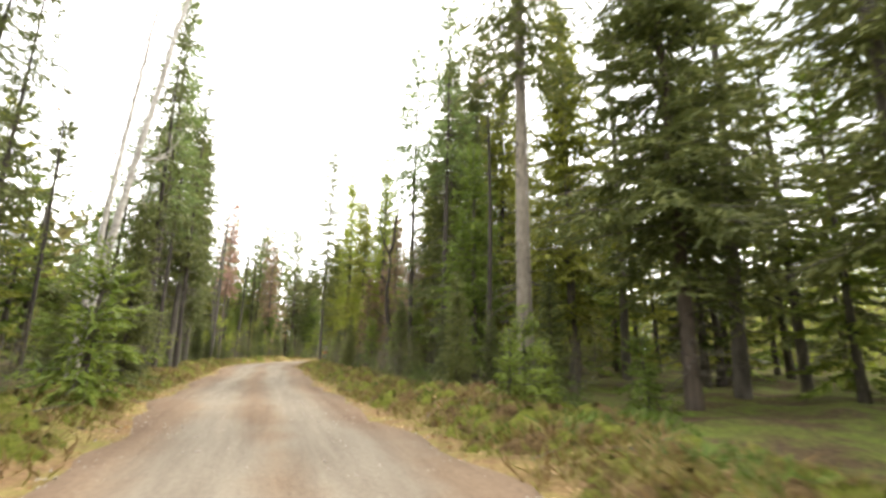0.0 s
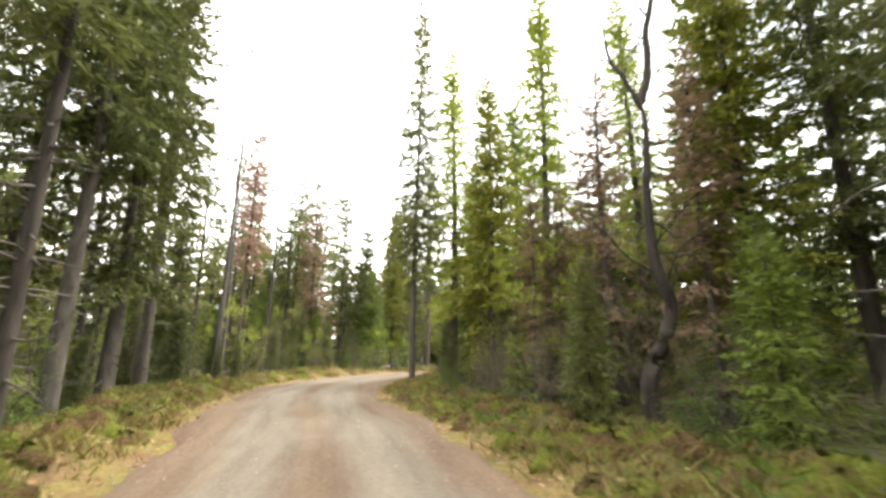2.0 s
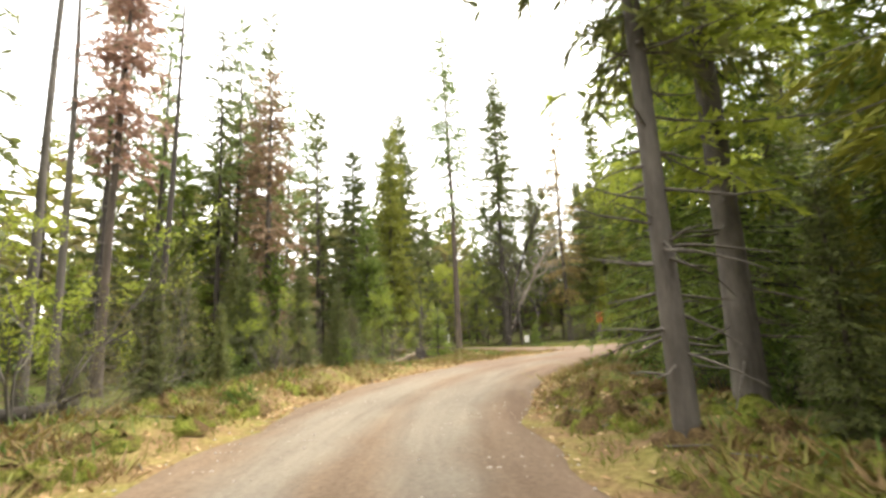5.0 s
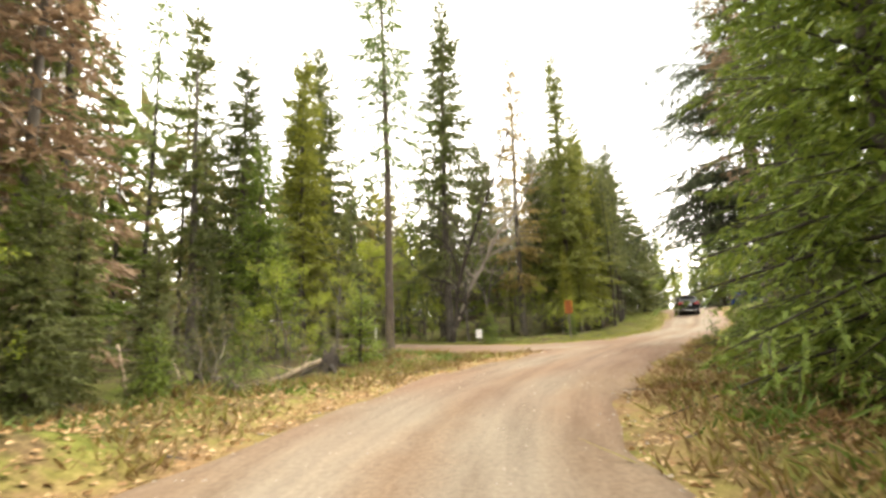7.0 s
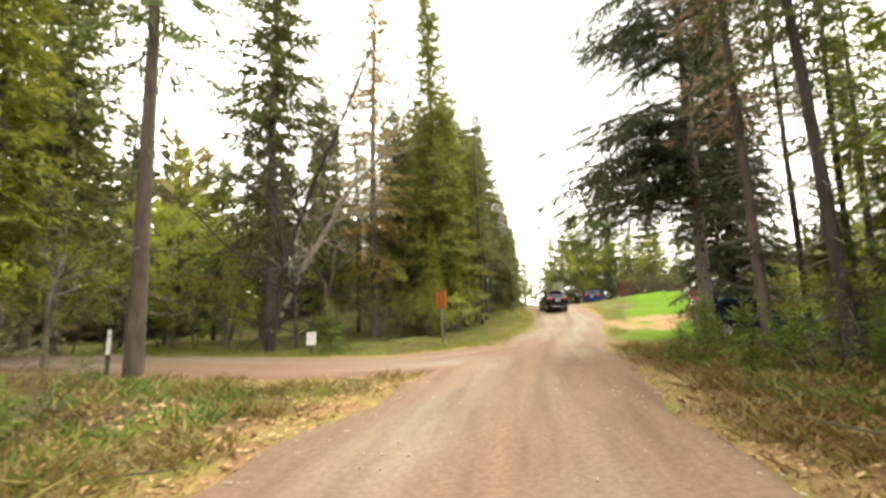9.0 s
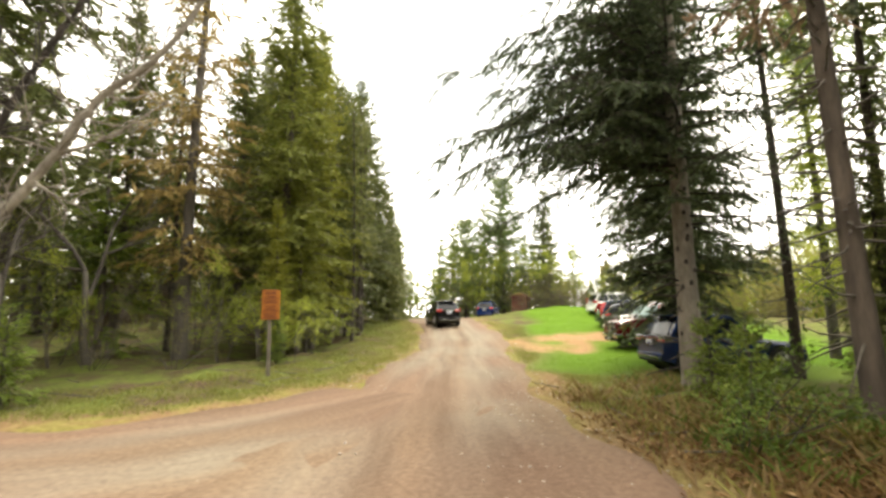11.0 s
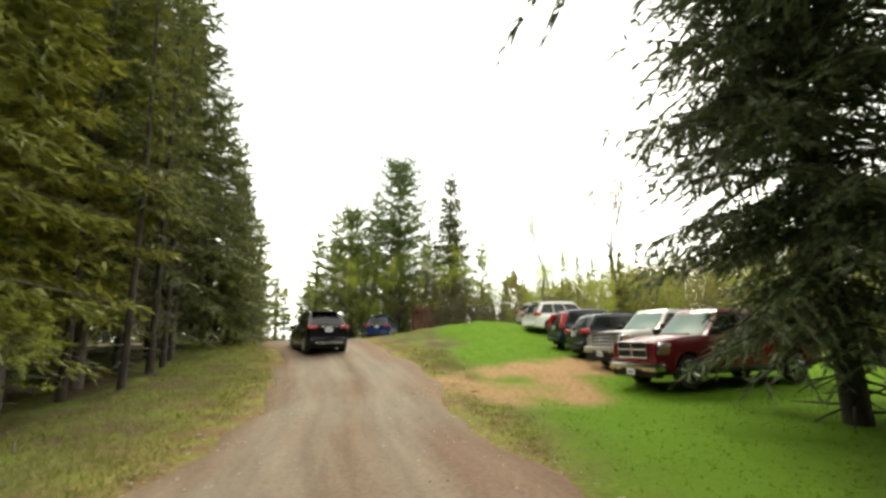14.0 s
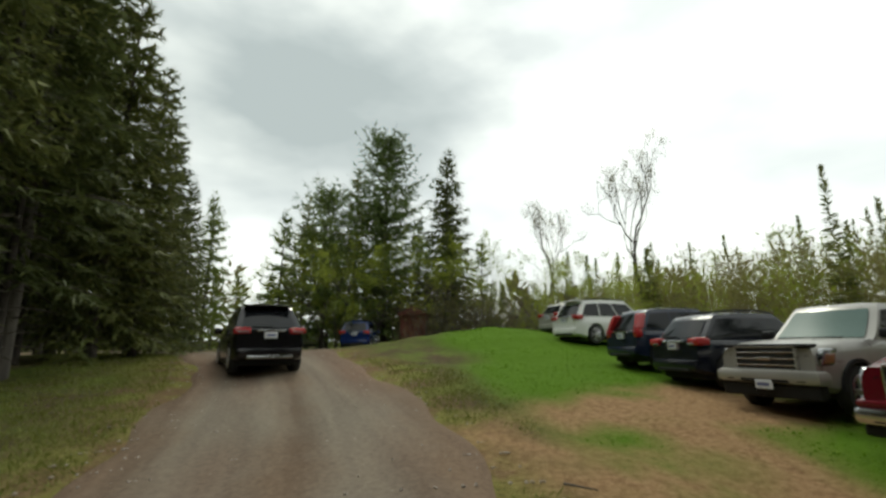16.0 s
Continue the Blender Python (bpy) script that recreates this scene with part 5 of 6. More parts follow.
def arch_bm(x, y, r, ra):
    """A rounded lip round the upper half of a wheel opening."""
    bm = bmesh.new()
    n, ring = 16, []
    for i in range(n + 1):
        a = math.pi * (0.02 + 0.96 * i / n)
        c = [bm.verts.new((x + q * math.cos(a), y + d, r + q * math.sin(a))) for q, d in ((ra - 0.01, -0.03), (ra - 0.01, 0.03), (ra + 0.05, 0.03), (ra + 0.05, -0.03))]
        ring.append(c)
    for p, q in zip(ring[:-1], ring[1:]):
        for k in range(4):
            bm.faces.new((p[k], p[(k + 1) % 4], q[(k + 1) % 4], q[k]))
    bm.faces.new(ring[0][::-1])
    bm.faces.new(ring[-1])
    return bm


WHEEL_MESHES = {}


def wheel(root, x, y, r, width, turned, rim_mat):
    key = (r, width, rim_mat.name)
    if key not in WHEEL_MESHES:
        rr = r * 0.68
        v, f = lathe([(rr, -width / 2), (r * 0.93, -width / 2), (r, -width * 0.3), (r, width * 0.3), (r * 0.93, width / 2), (rr, width / 2 - 0.01), (rr, -width / 2)], 28)
        t = mesh_obj("tyre", v, f, RUBBER, None, True, sharp=35)
        sh = Shape()
        v, f = lathe([(rr, width * 0.5), (rr * 0.93, width * 0.52), (rr * 0.9, width * 0.35), (rr * 0.9, -width * 0.4)], 28)
        sh.add(v, f)
        for k in range(5):
            a = 2 * math.pi * k / 5
            for s in (-0.16, 0.16):
                p0 = np.array([0.12 * rr * math.cos(a), width * 0.42, 0.12 * rr * math.sin(a)])
                p1 = np.array([0.93 * rr * math.cos(a + s), width * 0.48, 0.93 * rr * math.sin(a + s)])
                sh.tube([p0, p1], [0.03, 0.024], 5)
        v, f = lathe([(0.0, width * 0.5), (0.2 * rr, width * 0.49), (0.24 * rr, width * 0.4), (0.2 * rr, width * 0.2)], 12)
        sh.add(v, f)
        rim = sh.obj("rim", rim_mat, None, True, sharp=40)
        v, f = lathe([(0.0, width * 0.1), (rr * 0.9, width * 0.08), (rr * 0.9, 0.0)], 20)
        hub = mesh_obj("brake_disc", v, f, UNDER)
        WHEEL_MESHES[key] = tuple(o.data for o in (t, rim, hub))
        for o in (t, rim, hub):
            bpy.data.objects.remove(o)
    w = new("wheel")
    w.parent = root
    w.matrix_local = pose(x, y, r, 0, 0, 180 if turned else 0)
    w.empty_display_size = 0.1
    for nm, me in zip(("tyre", "rim", "brake_disc"), WHEEL_MESHES[key]):
        o = new(nm, me)
        o.parent = w


def vehicle(name, label, x, y, heading, paint, L=4.7, W=1.88, H=1.7, r=0.36, wheels=(0.17, 0.80), top=((0, 1.05), (1, 0.9)), plan=((0, 0.9), (0.06, 0.98), (0.5, 1.0), (0.9, 0.97), (1, 0.86)),
            rear=((0.2, 0.06), (0.5, 0.0), (0.95, 0.05), (1.1, 0.12)), front=((0.2, 0.08), (0.5, 0.0), (0.8, 0.04), (1.1, 0.2)), sill=0.24,
            cab=(0.70, 0.52, 0.10, 0.02), pillars=(0.36, 0.62), roof_w=0.74, rails=False, tail="side", face="car", pickup=False, rim_mat=None, spoiler=False,
            lower=None, category="car", tilt=0.0, bumper=None):
    """A car facing +x from its rear at x=0. cab: windscreen base, roof front, roof rear, rear base, as shares of the length."""
    m = pose(x, y, gz(x, y), 0, tilt, heading) @ Matrix.Diagonal((0.93, 0.93, 1.02, 1))
    root = empty(name, m, label, category, "parked cars")
    TRUE_SIZE.append(root)
    off = -L / 2
    hw = W / 2
    topx, topz = zip(*top)
    px, pw = zip(*plan)
    rz, ro = zip(*rear)
    fz, fo = zip(*front)
    ra = r * 1.16
    wx = [w * L for w in wheels]
    us = np.unique(np.r_[np.linspace(0, 1, 46), *[(c + ra * np.linspace(-1.05, 1.05, 17)) / L for c in wx]])
    prof = ((0.88, 0.0), (0.975, 0.10), (1.0, 0.45), (0.99, 0.78), (0.955, 0.94), (0.90, 1.0), (0.5, 1.02), (0.0, 1.03))
    rows = []
    for u in us:
        zt, w = np.interp(u, topx, topz), hw * np.interp(u, px, pw)
        zb = sill + 0.08 * max(0, (u - 0.9) / 0.1) + 0.10 * max(0, (0.08 - u) / 0.08)
        arch = 0.0
        for c in wx:
            dx = abs(u * L - c)
            if dx < ra:
                arch = max(arch, r + math.sqrt(ra * ra - dx * dx))
        row = []
        for a, b in prof:
            z = max(zb + (zt - zb) * b, min(arch, zt - 0.06) if b < 0.9 else 0)
            xr = np.interp(z, rz, ro)
            xf = L - np.interp(z, fz, fo)
            row.append((off + xr + (xf - xr) * u, a * w, z))
        rows.append(row + [(p[0], -p[1], p[2]) for p in row[-2::-1]])
    k = len(rows[0])
    v = [p for row in rows for p in row]
    f = []
    for i in range(len(rows) - 1):
        for j in range(k):
            j2 = (j + 1) % k
            f.append((i * k + j, (i + 1) * k + j, (i + 1) * k + j2, i * k + j2))
    f += [tuple(range(k)), tuple(range((len(rows) - 1) * k, len(rows) * k))[::-1]]
    mesh_obj("body", np.array(v), f, paint, root, True, sharp=38)
    part("underbody", box_bm(off + 0.25 * L * 0.2, off + L * 0.96, -hw * 0.78, hw * 0.78, sill - 0.06, sill + 0.42, 0.05), UNDER, root)

    # greenhouse
    xa, xb, xc, xd = (off + c * L for c in cab)
    zbelt = lambda xx: np.interp((xx - off) / L, topx, topz) - 0.02
    wb = hw * 0.925
    lev = [0, 0.2, 0.4, 0.6, 0.8, 0.92, 1.0]

    def hwv(q):
        return wb + (hw * roof_w - wb) * q**1.25

    def xf(q):
        return xa + (xb - xa) * q**0.92

    def xr(q):
        return xd + (xc - xd) * q**1.1

    def zq(xx, q):
        arch = 0.07 * q * ((xx - (xb + xc) / 2 - 0.2) / (0.5 * (xb - xc) + 0.3)) ** 2
        return zbelt(xx) + (H - 0.05 - zbelt(xx)) * q - min(arch, 0.12)

    bul = 0.16
    rows = []
    for q in lev + [1.0, 1.0]:
        inset = (len(rows) - 6) * 0.35 if len(rows) > 6 else 0.0
        w = hwv(q) * (1 - inset)
        fx, rx = xf(q) - inset * 0.5 * (xb - xc) * 0.6, xr(q) + inset * 0.5 * (xb - xc) * 0.6
        if q == 1.0 and inset == 0:
            fx, rx, w = fx - 0.05, rx + 0.05, w * 0.97
        row = [(fx - bul * j * j, -j * w) for j in np.linspace(-1, 1, 7)]
        row += [(fx - bul + (rx + bul * 0.6 - fx + bul) * t, -w) for t in np.linspace(0, 1, 8)[1:-1]]
        row += [(rx + bul * 0.6 * j * j, j * w) for j in np.linspace(-1, 1, 7)]
        row += [(rx + bul * 0.6 + (fx - bul - rx - bul * 0.6) * t, w) for t in np.linspace(0, 1, 8)[1:-1]]
        zz = [zq(p[0], q) + (0.03 if q == 1.0 else 0) + 0.02 * (inset > 0) + 0.012 * inset for p in row]
        rows.append([(p[0], p[1], z) for p, z in zip(row, zz)])
    k = len(rows[0])
    v = [p for row in rows for p in row]
    f = []
    for i in range(len(rows) - 1):
        for j in range(k):
            j2 = (j + 1) % k
            f.append((i * k + j, i * k + j2, (i + 1) * k + j2, (i + 1) * k + j))
    f.append(tuple(range((len(rows) - 1) * k, len(rows) * k)))
    mesh_obj("cabin", np.array(v), [q[::-1] for q in f], paint, root, True, sharp=42)

    def pane(name, fn, mat, n=5):
        vs = [fn(i / (n - 1), j / (n - 1)) for i in range(n) for j in range(n)]
        fs = [(i * n + j, i * n + j + 1, (i + 1) * n + j + 1, (i + 1) * n + j) for i in range(n - 1) for j in range(n - 1)]
        return mesh_obj(name, np.array(vs), fs, mat, root, True)

    def screen(fx, sgn, bulge, lo=0.06, hi=0.90, jm=0.86):
        def fn(a, b):
            q, j = lo + (hi - lo) * a, (2 * b - 1) * jm
            xx = fx(q) - sgn * bulge * j * j
            return (xx + sgn * 0.012, j * hwv(q), zq(xx, q) + 0.012)
        return fn

    pane("windscreen", screen(xf, 1, bul), SHIELD_GLASS)
    pane("rear_window", screen(xr, -1, bul * 0.6, 0.10, 0.88, 0.82), CAR_GLASS)
    cuts = [0.0, *pillars, 1.0]
    for s in (1, -1):
        for c0, c1 in zip(cuts[:-1], cuts[1:]):
            def fn(a, b, c0=c0, c1=c1, s=s):
                q = 0.10 + 0.76 * a
                x0, x1 = xr(q) + bul * 0.6 + 0.10, xf(q) - bul - 0.07
                t = c0 + (c1 - c0) * (0.03 + 0.94 * b)
                xx = x0 + (x1 - x0) * t
                return (xx, s * (hwv(q) + 0.008), zq(xx, q))
            pane("side_window", fn, CAR_GLASS)

    for s in (1, -1):
        for c in wx:
            wheel(root, off + c, s * (hw - 0.13), r, 0.24, s < 0, rim_mat or ALLOY)
        part("mirror", box_bm(xa - 0.42, xa - 0.22, s * hw * 0.97, s * (hw + 0.2), zbelt(xa) + 0.02, zbelt(xa) + 0.19, 0.05), BLACK_TRIM if pickup else paint, root, smooth=True, sharp=40)
        for hx in ((xa + xd) / 2 + 0.05, (xa + xd) / 2 - 0.95 if not pickup else xd + 0.35):
            part("door_handle", box_bm(hx - 0.1, hx + 0.1, s * (hw * 0.985 - 0.02), s * (hw * 0.985 + 0.025), zbelt(hx) - 0.2, zbelt(hx) - 0.165, 0.012), paint, root)
        part("sill_trim", box_bm(off + wx[0] + ra + 0.03, off + wx[1] - ra - 0.03, s * (hw * 0.90), s * (hw * 0.985), sill - 0.02, sill + 0.12, 0.03), BLACK_TRIM, root)
        ys = lambda a, c: sorted((s * hw * a, s * hw * c))
        if tail == "tall":
            tl = part("tail_lamp", box_bm(off + 0.02, off + 0.24, *ys(0.70, 0.955), 0.84, 1.08, 0.06), LAMP_RED, root, smooth=True, sharp=40)
            part("lamp_upper", slant_bm(off + 0.02, off + 0.30, *ys(0.74, 0.93), 1.06, 1.50, 0.20, -s * hw * 0.14), LAMP_RED, tl)
        elif tail == "wide":
            tl = part("tail_lamp", box_bm(off - 0.0, off + 0.34, *ys(0.52, 0.985), 0.93, 1.08, 0.05), LAMP_RED, root, smooth=True, sharp=40)
            part("lamp_band", box_bm(off - 0.006, off + 0.2, *ys(0.58, 0.9), 0.965, 1.0, 0.01), LAMP_CLEAR, tl)
        elif tail == "strip":
            tl = part("tail_lamp", box_bm(off - 0.0, off + 0.34, *ys(0.60, 0.985), 0.93, 1.10, 0.05), LAMP_CLEAR, root, smooth=True, sharp=40)
            part("lamp_edge", box_bm(off - 0.004, off + 0.3, *ys(0.62, 0.975), 0.945, 0.985, 0.01), LAMP_RED, tl)
        elif not pickup:
            tl = part("tail_lamp", box_bm(off + 0.0, off + 0.36, *ys(0.58, 0.98), 0.90, 1.08, 0.06), LAMP_RED, root, smooth=True, sharp=40)
            part("lamp_band", box_bm(off - 0.006, off + 0.2, *ys(0.60, 0.82), 0.92, 0.96, 0.01), LAMP_CLEAR, tl)
        if face == "truck":
            wide = 0.60 if pickup == "cross" else 0.63
            h = part("headlamp", slant_bm(off + L - 0.46, off + L - 0.05, *sorted((s * hw * wide, s * hw * 0.935)), 0.80, 1.08, -0.10, 0.0), LAMP_CLEAR, root, smooth=True, sharp=40)
            for ly, lr in ((wide + 0.085, 0.085), (wide + 0.225, 0.07)):
                v, f = lathe([(0.0, 0.02), (lr * 0.5, 0.035), (lr, 0.0), (lr, -0.12)], 14)
                v = [(off + L - 0.075 - (ly > 0.75) * 0.03 + y2, s * hw * ly + x2, 0.93 + z2) for x2, y2, z2 in v]
                mesh_obj("lamp_lens", np.array(v), f, CAR_GLASS, h, True)
            part("indicator", slant_bm(off + L - 0.40, off + L - 0.12, *sorted((s * hw * 0.90, s * hw * 0.942)), 0.84, 1.0, -0.06, 0.0), LAMP_AMBER, h)
            part("wheel_arch_trim", arch_bm(off + wx[1], s * (hw * 0.985), r, ra), BLACK_TRIM if pickup != "cross" else paint, root)
        else:
            part("headlamp", box_bm(off + L - 0.5, off + L - 0.06, s * hw * 0.5, s * hw * 0.88, 0.66, 0.80, 0.05), LAMP_CLEAR, root, smooth=True, sharp=40)
        if rails:
            sh = Shape()
            q = np.linspace(0, 1, 7)
            xx = xc + 0.25 + (xb - xc - 0.45) * q
            sh.tube(np.stack([xx, 0 * q + s * hw * roof_w * 0.9, H - 0.01 + 0.055 * np.minimum(1, 4 * np.minimum(q, 1 - q))], 1), 0 * q + 0.022, 6)
            sh.obj("roof_rail", BLACK_TRIM, root)
    if rails:
        for t in (0.3, 0.7):
            xx = xc + (xb - xc) * t
            part("cross_bar", box_bm(xx - 0.035, xx + 0.035, -hw * roof_w * 0.9, hw * roof_w * 0.9, H + 0.03, H + 0.06, 0.012), BLACK_TRIM, root)
    if tail == "strip":
        part("lamp_strip", box_bm(off - 0.004, off + 0.1, -hw * 0.60, hw * 0.60, 0.985, 1.06, 0.015), LAMP_DARK_RED, root, "dark red strip")
        part("chrome_strip", box_bm(off - 0.075, off + 0.05, -hw * 0.70, hw * 0.70, 0.47, 0.50, 0.01), CHROME, root, "chrome strip")
    if not pickup:
        part("rear_bumper", box_bm(off - 0.05, off + 0.12, -hw * 0.86, hw * 0.86, 0.36, 0.60, 0.06), lower or paint, root, smooth=True, sharp=40)
        part("bumper_trim", box_bm(off - 0.065, off + 0.06, -hw * 0.62, hw * 0.62, 0.34, 0.42, 0.025), bumper or BLACK_TRIM, root)
        pl = part("number_plate", box_bm(off - 0.012, off + 0.06, -0.16, 0.16, 0.82, 0.97, 0.01), PLATE, root)
        part("plate_bar", box_bm(off - 0.016, off - 0.008, -0.11, 0.11, 0.87, 0.92, 0), PLATE_INK, pl)
        if tail != "strip":
            part("plate_trim", box_bm(off - 0.02, off + 0.07, -0.36, 0.36, 0.985, 1.02, 0.012), CHROME, root)
        part("wiper", box_bm(xd - 0.03 + 0.02, xd + 0.01, -0.05, 0.45, zbelt(xd) + 0.07, zbelt(xd) + 0.10, 0.008), BLACK_TRIM, root)
        if spoiler:
            part("spoiler", box_bm(xc - 0.20, xc + 0.16, -hw * roof_w * 0.9, hw * roof_w * 0.9, H - 0.06, H - 0.015, 0.02), paint, root, smooth=True, sharp=40)
    if face == "truck":
        xe = off + L
        g = part("grille", box_bm(xe - 0.16, xe + 0.01, -hw * 0.565, hw * 0.565, 0.71, 1.10, 0.03), UNDER, root)
        if pickup == "cross":
            shine = CHROME
            part("grille_bar", box_bm(xe - 0.05, xe + 0.035, -hw * 0.55, hw * 0.55, 0.90, 0.94, 0.012), shine, g, "chrome bar")
            part("grille_bar", box_bm(xe - 0.05, xe + 0.04, -0.05, 0.05, 0.735, 1.085, 0.012), shine, g, "chrome bar")
            for k in range(7):
                zz = 0.755 + 0.046 * k
                part("grille_mesh", box_bm(xe - 0.05, xe + 0.018, -hw * 0.545, hw * 0.545, zz, zz + 0.008, 0), BLACK_TRIM, g)
        else:
            shine = SILVER
            for zz in (0.80, 0.905, 1.01):
                part("grille_bar", box_bm(xe - 0.05, xe + 0.03, -hw * 0.55, hw * 0.55, zz - 0.014, zz + 0.014, 0.01), CHROME, g, "chrome bar")
            part("badge", box_bm(xe, xe + 0.05, -0.14, 0.14, 0.875, 0.94, 0.02), CHROME, g)
            part("bug_deflector", box_bm(xe - 0.24, xe + 0.03, -hw * 0.80, hw * 0.80, 1.085, 1.15, 0.02), BLACK_TRIM, root, smooth=True, sharp=40)
        for zz in (0.70, 1.085):
            part("grille_surround", box_bm(xe - 0.06, xe + 0.03, -hw * 0.585, hw * 0.585, zz, zz + 0.038, 0.012), shine, g)
        for s in (1, -1):
            part("grille_surround", box_bm(xe - 0.06, xe + 0.03, *sorted((s * hw * 0.55, s * hw * 0.59)), 0.738, 1.085, 0.012), shine, g)
        if pickup == "cross":
            part("upper_bumper", box_bm(xe - 0.2, xe + 0.05, -hw * 0.95, hw * 0.95, 0.60, 0.70, 0.05), paint, root, smooth=True, sharp=40)
        bz = (0.40, 0.61) if pickup == "cross" else (0.50, 0.72)
        fb = part("front_bumper", box_bm(xe - 0.24, xe + 0.11, -hw * 0.965, hw * 0.965, bz[0], bz[1], 0.07), bumper or CHROME, root, smooth=True, sharp=40)
        part("air_inlet", box_bm(xe + 0.03, xe + 0.114, -hw * 0.45, hw * 0.45, bz[0] + 0.02, bz[0] + 0.085, 0.02), BLACK_TRIM, fb)
        for s in (1, -1):
            part("fog_lamp", box_bm(xe + 0.0, xe + 0.108, *sorted((s * hw * 0.58, s * hw * 0.74)), bz[0] + 0.04, bz[0] + 0.12, 0.02), BLACK_TRIM, fb)
        part("lower_valance", box_bm(xe - 0.2, xe + 0.03, -hw * 0.9, hw * 0.9, 0.27, bz[0] + 0.01, 0.04), BLACK_TRIM, root)
        pl = part("number_plate", box_bm(xe + 0.09, xe + 0.125, -0.16, 0.16, bz[0] - 0.09, bz[0] + 0.06, 0.01), PLATE, root)
        part("plate_bar", box_bm(xe + 0.122, xe + 0.13, -0.11, 0.11, bz[0] - 0.04, bz[0] + 0.01, 0), PLATE_INK, pl)
        part("wiper", box_bm(xa - 0.01, xa + 0.03, -0.65, 0.55, zbelt(xa) + 0.03, zbelt(xa) + 0.055, 0.008), BLACK_TRIM, root)
    return root


NAVY = paint_mat("navy_paint", (0.007, 0.018, 0.062))
INK = paint_mat("blue_black_paint", (0.006, 0.008, 0.016))
BLUE = paint_mat("blue_paint", (0.008, 0.022, 0.10))
STEEL_BLUE = paint_mat("dark_slate_paint", (0.010, 0.016, 0.036))
WHITE = paint_mat("white_paint", (0.70, 0.70, 0.69), 0.0, 0.2)
SILVER = paint_mat("silver_paint", (0.35, 0.34, 0.315), 0.25, 0.26)
RED = paint_mat("red_paint", (0.125, 0.005, 0.012), 0.0, 0.16)
BLACK_CAR = paint_mat("black_paint", (0.007, 0.006, 0.008), 0.0)

SUV_TOP = ((0, 1.00), (0.05, 1.05), (0.62, 1.0), (0.72, 0.98), (0.90, 0.90), (0.97, 0.82), (1, 0.74))
TRUCK_FRONT = ((0.3, 0.06), (0.6, 0.0), (0.95, 0.01), (1.08, 0.05), (1.14, 0.12), (1.3, 0.2))


def park(x, y, heading, L, nose=False, **k):
    """Stands a car with the middle of its rear (or of its nose) over x, y."""
    a, d = math.radians(heading), (-0.5 if nose else 0.5) * L * 0.93 / PLAN
    return vehicle(x=x + d * math.cos(a), y=y + d * math.sin(a), heading=heading, L=L, **k)


# the row of parked cars
park(17.3, 60.4, -30, 4.75, name="navy_suv", label="navy blue crossover car parked on grass beside a spruce", paint=NAVY, W=1.93, H=1.72, r=0.38, top=SUV_TOP,
     cab=(0.70, 0.54, 0.12, 0.03), tail="strip", spoiler=True)
park(21.85, 65.1, 148, 5.8, True, name="red_pickup", label="red pickup truck with chrome grille parked on grass", paint=RED, W=2.02, H=1.93, r=0.41, wheels=(0.20, 0.835),
     top=((0, 1.34), (0.30, 1.34), (0.62, 1.25), (0.745, 1.27), (0.85, 1.24), (0.93, 1.18), (0.98, 1.12), (1, 1.08)), cab=(0.745, 0.63, 0.38, 0.35), pillars=(0.45,), roof_w=0.76, face="truck", pickup="cross", sill=0.38,
     front=TRUCK_FRONT, category="pickup truck", bumper=CHROME)
park(23.93, 66.72, 150, 5.6, True, name="silver_pickup", label="silver pickup truck with dark grille parked on grass", paint=SILVER, W=2.03, H=1.87, r=0.40, wheels=(0.20, 0.835),
     top=((0, 1.30), (0.30, 1.30), (0.62, 1.21), (0.745, 1.23), (0.85, 1.20), (0.93, 1.16), (0.98, 1.11), (1, 1.07)), cab=(0.745, 0.63, 0.38, 0.35), pillars=(0.45,), roof_w=0.76, face="truck", pickup="bars", sill=0.36,
     front=TRUCK_FRONT, category="pickup truck", bumper=SILVER)
park(25.6, 68.43, -38, 4.75, name="dark_wagon", label="dark blue estate car with roof rails parked on grass", paint=INK, W=1.84, H=1.64, r=0.35, top=SUV_TOP,
     cab=(0.71, 0.56, 0.12, 0.03), tail="side", rails=True, lower=INK)
park(27.1, 70.0, -39, 4.5, name="slate_crossover", label="dark slate crossover car with tall red tail lamps", paint=STEEL_BLUE, W=1.82, H=1.66, r=0.35, top=SUV_TOP,
     cab=(0.72, 0.56, 0.10, 0.025), tail="tall")
park(30.0, 72.9, -29, 4.9, name="white_estate", label="white estate car parked on the grass mound", paint=WHITE, W=1.86, H=1.68, r=0.36, wheels=(0.19, 0.79),
     top=((0, 1.0), (0.6, 0.98), (0.75, 0.96), (0.92, 0.86), (0.98, 0.78), (1, 0.72)), cab=(0.76, 0.58, 0.09, 0.015), pillars=(0.30, 0.60), roof_w=0.76, tail="side", spoiler=True, rails=True)
park(31.9, 74.5, -29, 4.4, name="silver_hatchback", label="silver hatchback parked beside a white estate car", paint=SILVER, W=1.78, H=1.55, r=0.33, top=SUV_TOP,
     cab=(0.72, 0.55, 0.10, 0.03))
# on the rise
vehicle("blue_suv", "blue crossover car parked at the top of the rise", 31.0, 84.7, 39, BLUE, L=4.5, W=1.84, H=1.66, r=0.36, top=SUV_TOP, cab=(0.71, 0.55, 0.11, 0.03), tail="side", rails=True)
vehicle("white_car", "small white car parked beyond the rise", 31.4, 91.0, 190, WHITE, L=4.2, W=1.75, H=1.5, r=0.32, top=SUV_TOP, cab=(0.73, 0.54, 0.10, 0.02), tail="side")
